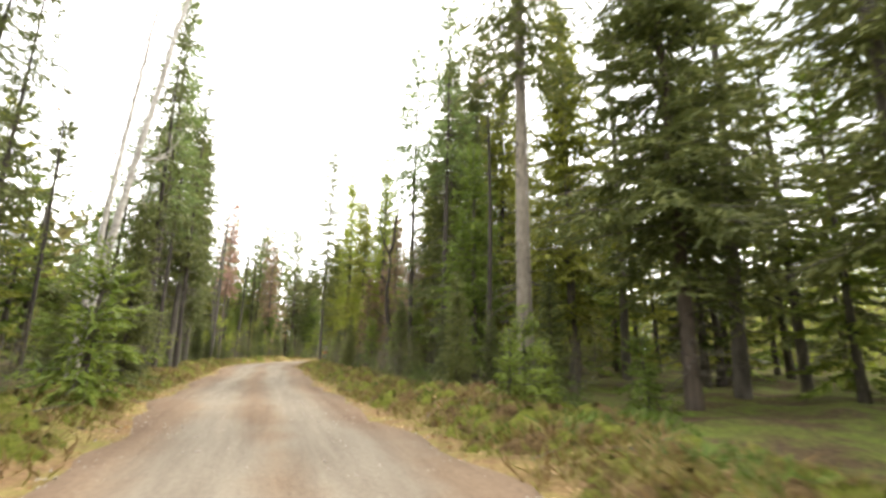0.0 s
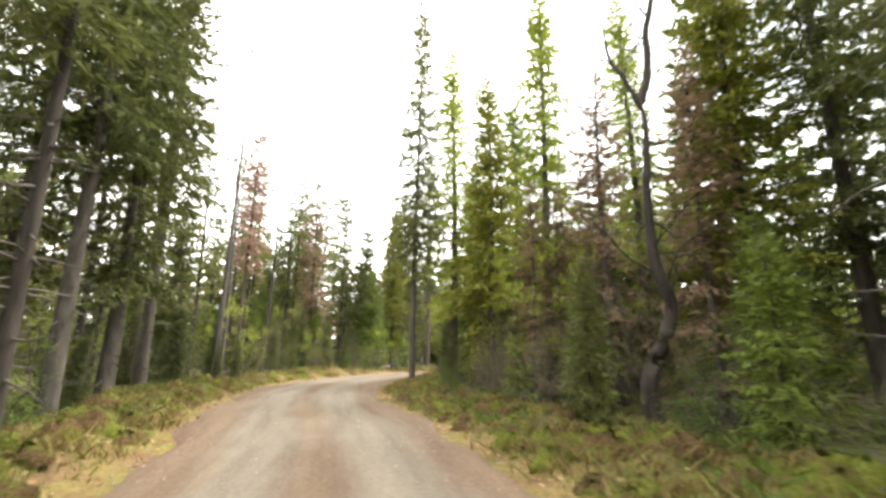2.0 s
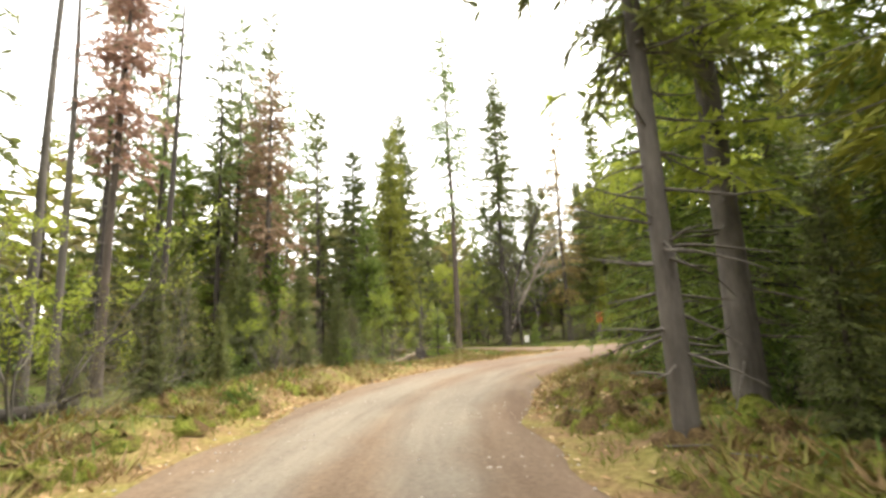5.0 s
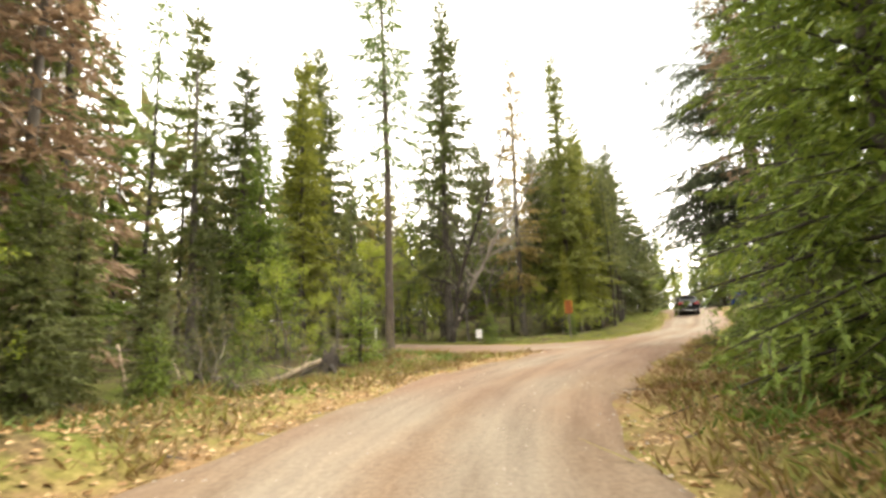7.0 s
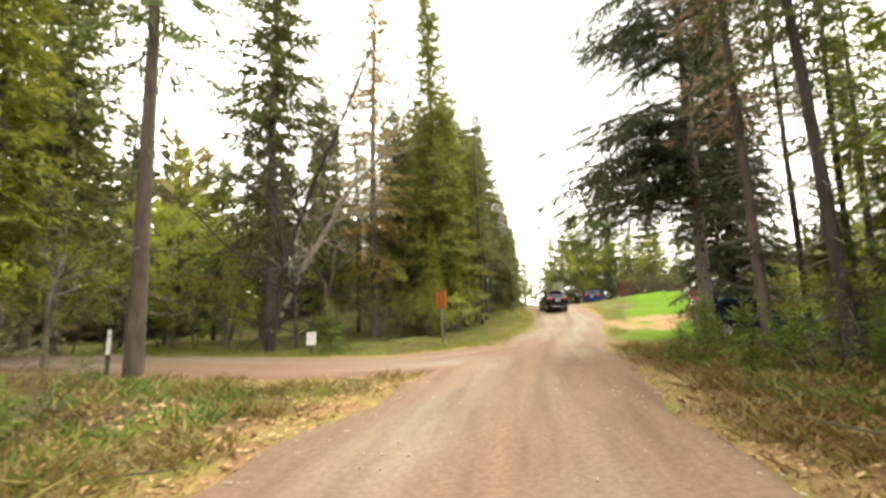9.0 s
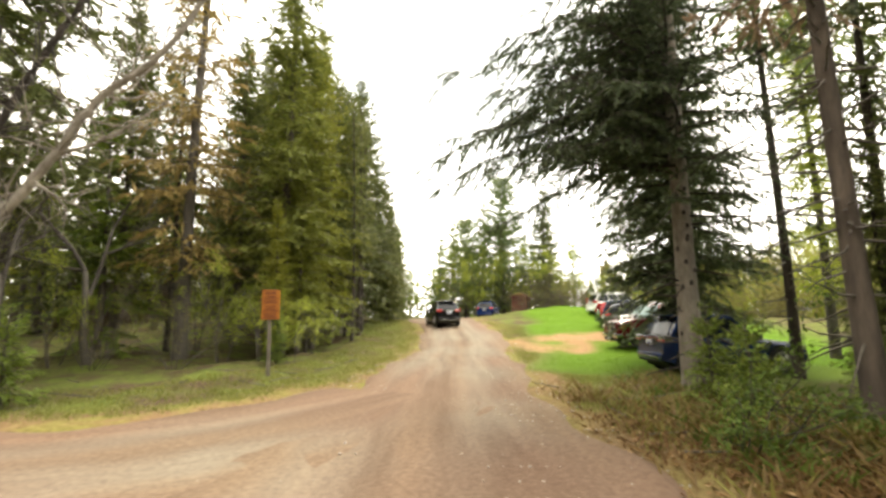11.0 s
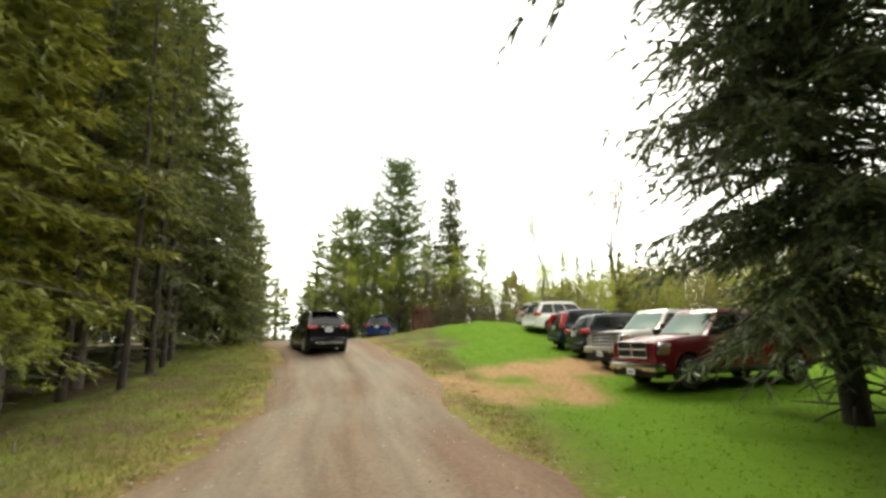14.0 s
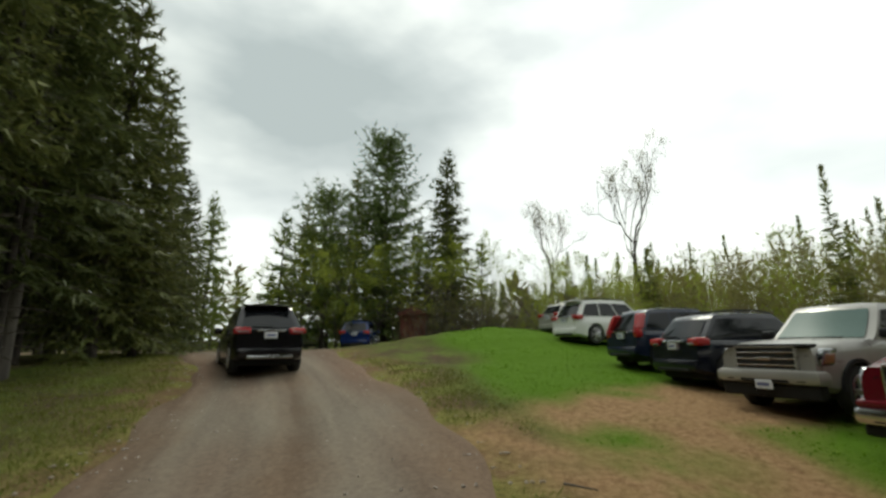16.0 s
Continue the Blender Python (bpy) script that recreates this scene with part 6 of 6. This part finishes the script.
vehicle("black_suv", "black crossover car standing on the gravel track", 21.1, 76.8, 71, BLACK_CAR, L=4.55, W=1.86, H=1.68, r=0.37, top=SUV_TOP,
        cab=(0.71, 0.53, 0.15, 0.03), tail="wide", spoiler=True, bumper=CHROME)


# ---------------------------------------------------------------- signs, posts, huts
SIGN_ORANGE = plain_mat("orange_board", (0.42, 0.14, 0.015), 0.5, scale=8.0)
SIGN_INK = plain_mat("dark_lettering", (0.13, 0.03, 0.01), 0.6)
SIGN_WHITE = plain_mat("white_board", (0.82, 0.82, 0.80), 0.5, scale=8.0)
POST_WOOD = bark_mat("weathered_post", (0.14, 0.12, 0.10), (0.32, 0.28, 0.23), 14.0, 0.2, 0.4)
POST_DARK = bark_mat("dark_post", (0.05, 0.045, 0.04), (0.13, 0.11, 0.09), 14.0, 0.2, 0.4)
SHED_RED = bark_mat("red_brown_boards", (0.10, 0.035, 0.025), (0.24, 0.085, 0.06), 8.0, 0.2, 0.3)
ROOF_PALE = plain_mat("pale_roof_sheet", (0.62, 0.60, 0.54), 0.6, scale=5.0)
WOOD_WALL = bark_mat("brown_wall_boards", (0.12, 0.08, 0.05), (0.26, 0.19, 0.13), 6.0, 0.2, 0.3)
LOG_PALE = bark_mat("bare_wood", (0.24, 0.18, 0.12), (0.50, 0.40, 0.28), 10.0, 0.3, 0.5)


def orange_sign(x, y, turn):
    root = empty("notice_sign", pose(x, y, gz(x, y), 0, 0, turn), "orange notice board with dark lettering on a wooden post", "sign")
    TRUE_SIZE.append(root)
    bm = box_bm(-0.05, 0.05, 0.0, 0.09, -0.3, 1.75, 0.012)
    for v in bm.verts:
        v.co.x -= 0.03 * (v.co.z - 1.2) * 0.6
    part("post", bm, POST_WOOD, root)
    b = part("board", box_bm(-0.25, 0.25, -0.035, 0.0, 1.58, 2.44, 0.008), SIGN_ORANGE, root)
    for z0, z1 in ((1.575, 1.60), (2.42, 2.445), (1.80, 1.812), (2.02, 2.032)):
        part("rim_line", box_bm(-0.255, 0.255, -0.042, -0.032, z0, z1, 0), SIGN_INK, b)
    rng = random.Random(4)
    for z in (2.36, 2.31, 2.24, 2.19, 2.12, 2.07, 1.96, 1.90, 1.84, 1.75, 1.69, 1.64):
        w = rng.uniform(0.14, 0.215)
        part("text_bar", box_bm(-w, w * rng.uniform(0.8, 1), -0.040, -0.032, z - 0.016, z + 0.016, 0), SIGN_INK, b)
    return root


orange_sign(8.42, 64.78, -4)


def white_sign(x, y, turn):
    root = empty("small_sign", pose(x, y, gz(x, y), 0, 0, turn), "small white board on a short dark post", "sign")
    TRUE_SIZE.append(root)
    part("post", box_bm(-0.04, 0.04, 0.0, 0.07, -0.2, 0.75, 0.01), POST_DARK, root)
    b = part("board", box_bm(-0.19, 0.19, -0.025, 0.0, 0.36, 0.88, 0.01), SIGN_WHITE, root)
    for z in (0.78, 0.70, 0.62):
        part("text_bar", box_bm(-0.12, 0.10, -0.03, -0.024, z - 0.008, z + 0.008, 0), plain_mat("grey_lettering", (0.55, 0.55, 0.55), 0.6), b)
    return root


white_sign(3.2, 63.6, -12)


def marker_post(x, y, turn):
    root = empty("marker_post", pose(x, y, gz(x, y), 0, 2, turn), "dark wooden marker post with a white strip", "post")
    TRUE_SIZE.append(root)
    part("post", box_bm(-0.05, 0.05, -0.05, 0.05, -0.2, 1.35, 0.012), POST_DARK, root)
    part("strip", box_bm(-0.045, 0.06, -0.062, -0.05, 0.62, 1.36, 0.005), SIGN_WHITE, root, "white painted strip")
    return root


marker_post(-2.0, 60.9, -5)


def shed(x, y, turn):
    root = empty("shed", pose(x, y, gz(x, y), 0, 0, turn), "small red-brown timber hut behind the mound", "shed")
    TRUE_SIZE.append(root)
    w, d, h = 1.9, 1.5, 1.9
    body = part("wall", box_bm(-w / 2, w / 2, -d / 2, d / 2, -0.2, h, 0.01), SHED_RED, root)
    n = 12
    for k in range(n):
        x0 = -w / 2 + w * k / n
        part("board", box_bm(x0 + 0.006, x0 + w / n - 0.006, -d / 2 - 0.02, -d / 2, 0.0, h - 0.02, 0.004), SHED_RED, body)
    bm = bmesh.new()
    vs = [bm.verts.new(p) for p in ((-w / 2 - 0.15, -d / 2 - 0.2, h), (w / 2 + 0.15, -d / 2 - 0.2, h), (w / 2 + 0.15, d / 2 + 0.2, h), (-w / 2 - 0.15, d / 2 + 0.2, h),
                                  (-w / 2 - 0.15, 0, h + 0.55), (w / 2 + 0.15, 0, h + 0.55))]
    for f in ((0, 1, 5, 4), (2, 3, 4, 5), (0, 4, 3), (1, 2, 5), (0, 3, 2, 1)):
        bm.faces.new([vs[i] for i in f])
    part("roof", bm, SHED_RED, root)
    part("door", box_bm(-0.35, 0.35, -d / 2 - 0.045, -d / 2 - 0.02, 0.05, 1.6, 0.01), BARK_DARK, root)
    return root


shed(33.4, 83.2, 35)


def cabin(x, y, turn):
    root = empty("cabin", pose(x, y, gz(x, y), 0, 0, turn), "brown cabin with a pale roof among the trees", "house")
    TRUE_SIZE.append(root)
    w, d, h = 8.0, 6.0, 3.4
    wall = part("wall", box_bm(-w / 2, w / 2, -d / 2, d / 2, -0.3, h, 0.02), WOOD_WALL, root)
    for k in range(14):
        part("plank", box_bm(-w / 2, w / 2, -d / 2 - 0.025, -d / 2, 0.1 + k * 0.23, 0.1 + k * 0.23 + 0.21, 0.006), WOOD_WALL, wall)
    for s in (1, -1):
        bm = box_bm(-w / 2 - 0.5, w / 2 + 0.5, 0, d / 2 + 0.9, 0, 0.12, 0.01)
        bmesh.ops.transform(bm, verts=bm.verts[:], matrix=Matrix.Translation((0, 0, h + 1.9)) @ Matrix.Diagonal((1, s, 1, 1)) @ Matrix.Rotation(radians(-30), 4, "X"))
        if s < 0:
            bmesh.ops.reverse_faces(bm, faces=bm.faces[:])
        part("roof", bm, ROOF_PALE, root)
    for k in (-2.2, 1.6):
        wd = part("window", box_bm(k - 0.5, k + 0.5, -d / 2 - 0.05, -d / 2 - 0.02, 1.1, 2.2, 0.01), SIGN_WHITE, root)
        part("pane", box_bm(k - 0.42, k + 0.42, -d / 2 - 0.06, -d / 2 - 0.045, 1.18, 2.12, 0), CAR_GLASS, wd)
    part("door", box_bm(-0.6, 0.3, -d / 2 - 0.05, -d / 2 - 0.02, 0.1, 2.1, 0.01), POST_DARK, root)
    return root


cabin(4.5, 96.0, -35)


def trailer(x, y, turn):
    root = empty("camping_trailer", pose(x, y, gz(x, y), 0, 0, turn), "white and red trailer among the trees", "trailer")
    TRUE_SIZE.append(root)
    part("body", box_bm(-1.9, 1.9, -1.0, 1.0, 0.95, 2.1, 0.25), SIGN_WHITE, root, smooth=True, sharp=40)
    part("skirt", box_bm(-1.92, 1.92, -1.02, 1.02, 0.45, 1.0, 0.08), plain_mat("faded_red_paint", (0.5, 0.13, 0.08), 0.5, scale=6), root)
    part("window", box_bm(-0.6, 0.6, -1.015, -0.99, 1.35, 1.8, 0.01), CAR_GLASS, root)
    for s in (1, -1):
        wheel(root, 0.2, s * 0.92, 0.33, 0.2, s < 0, ALLOY)
    part("drawbar", box_bm(1.85, 3.0, -0.06, 0.06, 0.45, 0.55, 0.01), BLACK_TRIM, root)
    return root


trailer(-12.4, 73.0, 20)


# ---------------------------------------------------------------- moss and bracken heaps
def moss_mat():
    m, n, l, b, _ = node_mat("mossy_heap")
    p = geo_pos(n)
    f1 = noise_tex(n, l, 22.0, 6, 0.7, p)
    f2 = noise_tex(n, l, 1.6, 4, 0.6, p)
    green = ramp(n, l, f1, [(0.3, (0.055, 0.070, 0.012)), (0.5, (0.145, 0.165, 0.026)), (0.72, (0.26, 0.26, 0.060))])
    brown = ramp(n, l, f1, [(0.3, (0.045, 0.028, 0.015)), (0.5, (0.120, 0.078, 0.036)), (0.72, (0.22, 0.160, 0.075))])
    l.new(mix_col(n, l, ramp(n, l, f2, [(0.44, (0, 0, 0)), (0.56, (1, 1, 1))]), brown, green), b.inputs["Base Color"])
    b.inputs["Roughness"].default_value = 1.0
    b.inputs["Specular IOR Level"].default_value = 0.1
    bump(n, l, b, f1, 1.0, 0.08)
    return m


MOSS = moss_mat()


def hummocks(count, box, lo, hi, side_sign, seed, label):
    """Low uneven heaps along the bank."""
    rng = np.random.default_rng(seed)
    p = rng.uniform(box[0], box[1], (count * 30, 2))
    d, side = line_dist(p[:, 0], p[:, 1], ROAD_LINE)
    off = d - road_half(p[:, 1]) + 0.3
    p = p[(off > lo) & (off < hi) & (side * side_sign > 0)][:count]
    sh = Shape()
    ang = np.linspace(0, 2 * np.pi, 12, endpoint=False)
    rings = (1.0, 0.86, 0.62, 0.34, 0.0)
    for x, y in p:
        r = rng.uniform(0.10, 0.34)
        h = r * rng.uniform(0.45, 0.8) + 0.03
        k = rng.uniform(0, 6.28, 4)
        lump = 1 + 0.22 * np.sin(2 * ang + k[0]) + 0.14 * np.sin(3 * ang + k[1]) + 0.08 * np.sin(5 * ang + k[2])
        v = [(x + r * q * a * math.cos(t), y + r * q * a * math.sin(t), h * (1 - q * q) ** 0.8 * (1 + 0.25 * math.sin(4 * t + k[3] + 5 * q)) - 0.06) for q in rings for t, a in zip(ang, lump)]
        v = np.array(v) + rng.normal(size=(60, 3)) * r * 0.07
        v[:, 2] += gz(x, y)
        sh.add(v, [(i * 12 + j, i * 12 + (j + 1) % 12, (i + 1) * 12 + (j + 1) % 12, (i + 1) * 12 + j) for i in range(4) for j in range(12)])
    tagged(sh.obj("moss_heaps", MOSS), label, "moss", kind="stuff")


hummocks(800, ((2, -8), (30, 40)), 0.5, 3.2, 1, 61, "yellow-green moss and brown bracken heaps on the bank")
hummocks(420, ((-8, 0), (20, 42)), 0.6, 2.6, -1, 62, "low moss heaps on the outer bank")

# ---------------------------------------------------------------- fallen wood
def fallen(name, label, a, b, r, mat, seed, stubs=5):
    rng = np.random.default_rng(seed)
    a, b = np.array(a, float), np.array(b, float)
    q = np.linspace(0, 1, 9)
    mid = (a + b) / 2
    root = empty(name, pose(mid[0], mid[1], gz(mid[0], mid[1])), label, "log")
    base = np.array([mid[0], mid[1], gz(mid[0], mid[1])])
    p = a + (b - a) * q[:, None] + rng.normal(size=(9, 3)) * r * 0.18
    p[:, 2] += np.array([gz(u, v) for u, v in p[:, :2]])
    sh = Shape()
    sh.tube(p - base, r * (1 - 0.35 * q), 9)
    sh.obj("stem", mat, root)
    for _ in range(stubs):
        k = rng.integers(1, 8)
        d = rng.normal(size=3) * [1, 1, 0.4] + [0, 0, 0.6]
        d /= np.linalg.norm(d)
        s2 = Shape()
        s2.tube([p[k] - base, p[k] - base + d * 0.4, p[k] - base + d * 0.8 + [0.05, 0, -0.04]], [r * 0.25, r * 0.16, 0.006], 5)
        s2.obj("broken_limb", mat, root)
    return root


fallen("fallen_log", "dark fallen log lying along the verge", (-4.7, 33.2, 0.12), (-6.0, 38.4, 0.35), 0.17, BARK_DARK, 1)
fallen("fallen_log", "pale splintered log beside a stump", (-3.1, 50.6, 0.08), (-2.0, 51.6, 0.40), 0.11, LOG_PALE, 2, 2)
fallen("fallen_branch", "pale dead branch leaning from the undergrowth", (-6.2, 49.7, 0.02), (-7.1, 50.5, 1.0), 0.05, LOG_PALE, 3, 3)
fallen("fallen_branch", "pale dead branch leaning from the undergrowth", (-5.8, 51.2, 0.0), (-6.4, 51.8, 0.55), 0.045, LOG_PALE, 4, 1)
fallen("fallen_branch", "thin grey branch lying on the bank", (11.5, 53.0, 0.1), (9.9, 51.6, 0.05), 0.03, TWIG_GREY, 5, 4)
fallen("fallen_log", "dark fallen log lying along the verge", (-2.5, 49.4, 0.1), (-5.2, 51.0, 0.15), 0.12, BARK_BROWN, 6, 6)
fallen("fallen_branch", "thin grey branch lying on the bank", (22.4, 8.3, 0.05), (21.2, 10.1, 0.2), 0.03, TWIG_GREY, 7, 4)


def stump(x, y):
    rng = np.random.default_rng(3)
    root = empty("tree_stump", pose(x, y, gz(x, y)), "dark rotten stump with torn roots", "stump")
    sh = Shape()
    z = np.array([-0.15, 0.05, 0.2, 0.38, 0.5])
    ang = np.linspace(0, 2 * np.pi, 14, endpoint=False)
    rr = np.array([0.46, 0.36, 0.27, 0.22, 0.15])
    v = []
    for zz, r in zip(z, rr):
        k = r * (1 + 0.22 * np.sin(ang * 3 + 1) + 0.12 * np.sin(ang * 5))
        k = k * rng.uniform(0.82, 1.18, 14)
        v += [(k[i] * math.cos(a), k[i] * math.sin(a), zz + (0.28 * rng.uniform() if zz > 0.45 else 0)) for i, a in enumerate(ang)]
    f = [(i * 14 + j, i * 14 + (j + 1) % 14, (i + 1) * 14 + (j + 1) % 14, (i + 1) * 14 + j) for i in range(4) for j in range(14)]
    f.append(tuple(range(56, 70)))
    sh.add(v, f)
    sh.obj("stem", BARK_DARK, root)
    for a in (0.3, 1.5, 2.6, 3.9, 5.2):
        s2 = Shape()
        d = np.array([math.cos(a), math.sin(a), 0])
        s2.tube([d * 0.3 + [0, 0, 0.2], d * 0.7 + [0, 0, 0.1], d * 1.1 + [0, 0, -0.06]], [0.09, 0.06, 0.02], 6)
        s2.obj("root", BARK_DARK, root)
    return root


stump(-1.9, 52.0)


# ---------------------------------------------------------------- ground cover
def verge_spots(rng, count, box, rule):
    """Random spots in a box that pass the rule (distance to the track edge, side, verge, lawn)."""
    got = []
    while sum(len(g) for g in got) < count:
        p = rng.uniform(box[0], box[1], (8000, 2))
        d, side = line_dist(p[:, 0], p[:, 1], ROAD_LINE)
        d2, _ = line_dist(p[:, 0], p[:, 1], BRANCH_LINE)
        off = np.minimum(d - road_half(p[:, 1]) + 0.3, d2 - 1.85)
        _, lawn, bare = cover(p[:, 0], p[:, 1])
        got.append(p[rule(off, side, lawn, bare, p) & (off > 0.02)])
    return np.vstack(got)[:count]


def tufts(name, rng, spots, height, per, mat, label, spread=0.10, width=0.011, flop=0.5):
    n = len(spots) * per
    base = np.repeat(spots, per, 0) + rng.normal(size=(n, 2)) * spread
    z = ground_z(base[:, 0], base[:, 1]) - 0.02
    h = height * rng.uniform(0.5, 1.3, n)
    al = np.stack([rng.normal(size=n) * flop * h, rng.normal(size=n) * flop * h, h], 1)
    v, f = blades(np.column_stack([base, z]), al, width * rng.uniform(0.7, 1.5, n), rng)
    return tagged(mesh_obj(name, v, f, mat), label, "grass", kind="stuff")


def ground_cover():
    rng = np.random.default_rng(23)
    box = ((-14, -8), (36, 92))
    tufts("verge_grass", rng, verge_spots(rng, 3000, box, lambda o, s, l, b, p: (o > 0.4) & (o < 2.6) & (l < 0.35) & (p[:, 1] < 40) & (rng.uniform(size=len(o)) < 1 - o / 3.2)), 0.12, 9, GRASS_MAT, "dry yellow-green verge grass", width=0.007)
    tufts("short_verge_grass", rng, verge_spots(rng, 9000, ((-4, 55), (24, 92)), lambda o, s, l, b, p: (o > 0.3) & (o < 3.2) & (l < 0.35) & (b < 0.4)), 0.08, 9, GRASS_MAT, "short yellow-green grass beside the track", width=0.006)
    tufts("green_grass", rng, verge_spots(rng, 2200, box, lambda o, s, l, b, p: (o > 0.8) & (o < 4.5) & (l < 0.35) & (p[:, 1] < 60) & (wob(p[:, 0], p[:, 1], 0.5, 1) > 0.2) & ((p[:, 1] < 40) | (s > 0) | (o > 1.8))), 0.12, 9, LEAF_GREEN, "fresh green grass at the wood's edge", width=0.008)
    tufts("lawn_grass", rng, verge_spots(rng, 7000, ((15, 56), (46, 92)), lambda o, s, l, b, p: (l > 0.6) & (b < 0.35)), 0.04, 5, LAWN_MAT, "short green lawn", width=0.012)
    # bracken and low plants
    spots = verge_spots(rng, 700, ((-10, -8), (30, 60)), lambda o, s, l, b, p: (o > 0.5) & (o < 3.6) & (l < 0.2))
    tufts("bracken", rng, spots, 0.22, 55, FERN_YELLOW, "yellowing bracken on the banks", spread=0.24, width=0.014, flop=0.9)
    spots = verge_spots(rng, 360, ((5, 42), (16, 57.5)), lambda o, s, l, b, p: (o > 0.5) & (o < 4.2) & (l < 0.25) & (s > 0))
    tufts("brown_bracken", rng, spots, 0.10, 75, DEAD_FERN, "withered red-brown bracken on the bank", spread=0.3, width=0.011, flop=1.3)
    spots = verge_spots(rng, 420, ((-10, -8), (30, 60)), lambda o, s, l, b, p: (o > 1.2) & (o < 5.0) & (l < 0.2))
    tufts("low_plants", rng, spots, 0.2, 55, LEAF_GREEN, "low green forest plants", spread=0.25, width=0.015, flop=0.9)
    # fallen leaves
    n = 20000
    sp = verge_spots(rng, n, ((-10, -6), (26, 57)), lambda o, s, l, b, p: (o < 3.4) & (l < 0.2) & (rng.uniform(size=len(o)) < np.where(p[:, 1] > 38, np.where((s > 0) & (p[:, 1] > 45), 0.3, 0.9), 0.2)))
    z = ground_z(sp[:, 0], sp[:, 1]) + 0.012
    a = rng.uniform(0, 6.28, n)
    le = rng.uniform(0.05, 0.12, n)
    al = np.stack([np.cos(a) * le, np.sin(a) * le, rng.normal(size=n) * 0.02], 1)
    v, f = blades(np.column_stack([sp, z]), al, le * 0.36, rng)
    tagged(mesh_obj("fallen_leaves", v, f, LITTER), "brown and yellow fallen leaves", "leaves", kind="stuff")
    # twigs on the forest floor
    sp = verge_spots(rng, 260, ((-10, -6), (26, 70)), lambda o, s, l, b, p: (o > 0.4) & (o < 4) & (l < 0.3))
    sh = Shape()
    for x, y in sp:
        a, le = rng.uniform(0, 6.28), rng.uniform(0.25, 0.9)
        p0 = np.array([x, y, gz(x, y) + 0.03])
        sh.tube([p0, p0 + np.array([math.cos(a), math.sin(a), rng.uniform(0, 0.25)]) * le], [0.014, 0.006], 4)
    tagged(sh.obj("fallen_twigs", TWIG_GREY), "grey twigs strewn on the ground", "twigs", kind="stuff")
    # loose stones on the track
    t = np.gradient(ROAD_LINE, axis=0)
    t /= np.linalg.norm(t, axis=1)[:, None]
    k = rng.integers(40, len(ROAD_LINE) - 40, 5000)
    lat = rng.choice([-1, 1], 5000) * 2.45 * rng.uniform(0, 1, 5000) ** 0.45
    x, y = ROAD_LINE[k, 0] + t[k, 1] * lat, ROAD_LINE[k, 1] - t[k, 0] * lat
    z = land(x, y) + 0.03 + 0.05 * (1 - (lat / 2.75) ** 2) - 0.02
    r = rng.uniform(0.008, 0.028, 5000)
    o = np.array([(1, 0, 0), (-1, 0, 0), (0, 1, 0), (0, -1, 0), (0, 0, 0.7), (0, 0, -0.7)])
    v = (np.stack([x, y, z], 1)[:, None] + o[None] * r[:, None, None] * rng.uniform(0.6, 1.3, (5000, 6, 1))).reshape(-1, 3)
    fo = np.array([(0, 2, 4), (2, 1, 4), (1, 3, 4), (3, 0, 4), (2, 0, 5), (1, 2, 5), (3, 1, 5), (0, 3, 5)])
    f = (np.arange(5000)[:, None, None] * 6 + fo[None]).reshape(-1, 3)
    tagged(mesh_obj("loose_stones", v, f, plain_mat("gravel_stone", (0.36, 0.31, 0.26), 0.9)), "loose stones on the gravel track", "stones", kind="stuff")


ground_cover()

for proto in PROTOS:
    drop(proto)

# ---------------------------------------------------------------- the plan brought to metres
for ob in [o for o in scene.objects if o.parent is None and o.type in {"MESH", "EMPTY"}]:
    if ob in TRUE_SIZE:
        ob.location = ob.location * PLAN
    elif ob.type == "MESH":
        ob.data.transform(Matrix.Diagonal((PLAN, PLAN, PLAN, 1)))
    else:
        ob.matrix_basis = Matrix.Diagonal((PLAN, PLAN, PLAN, 1)) @ ob.matrix_basis
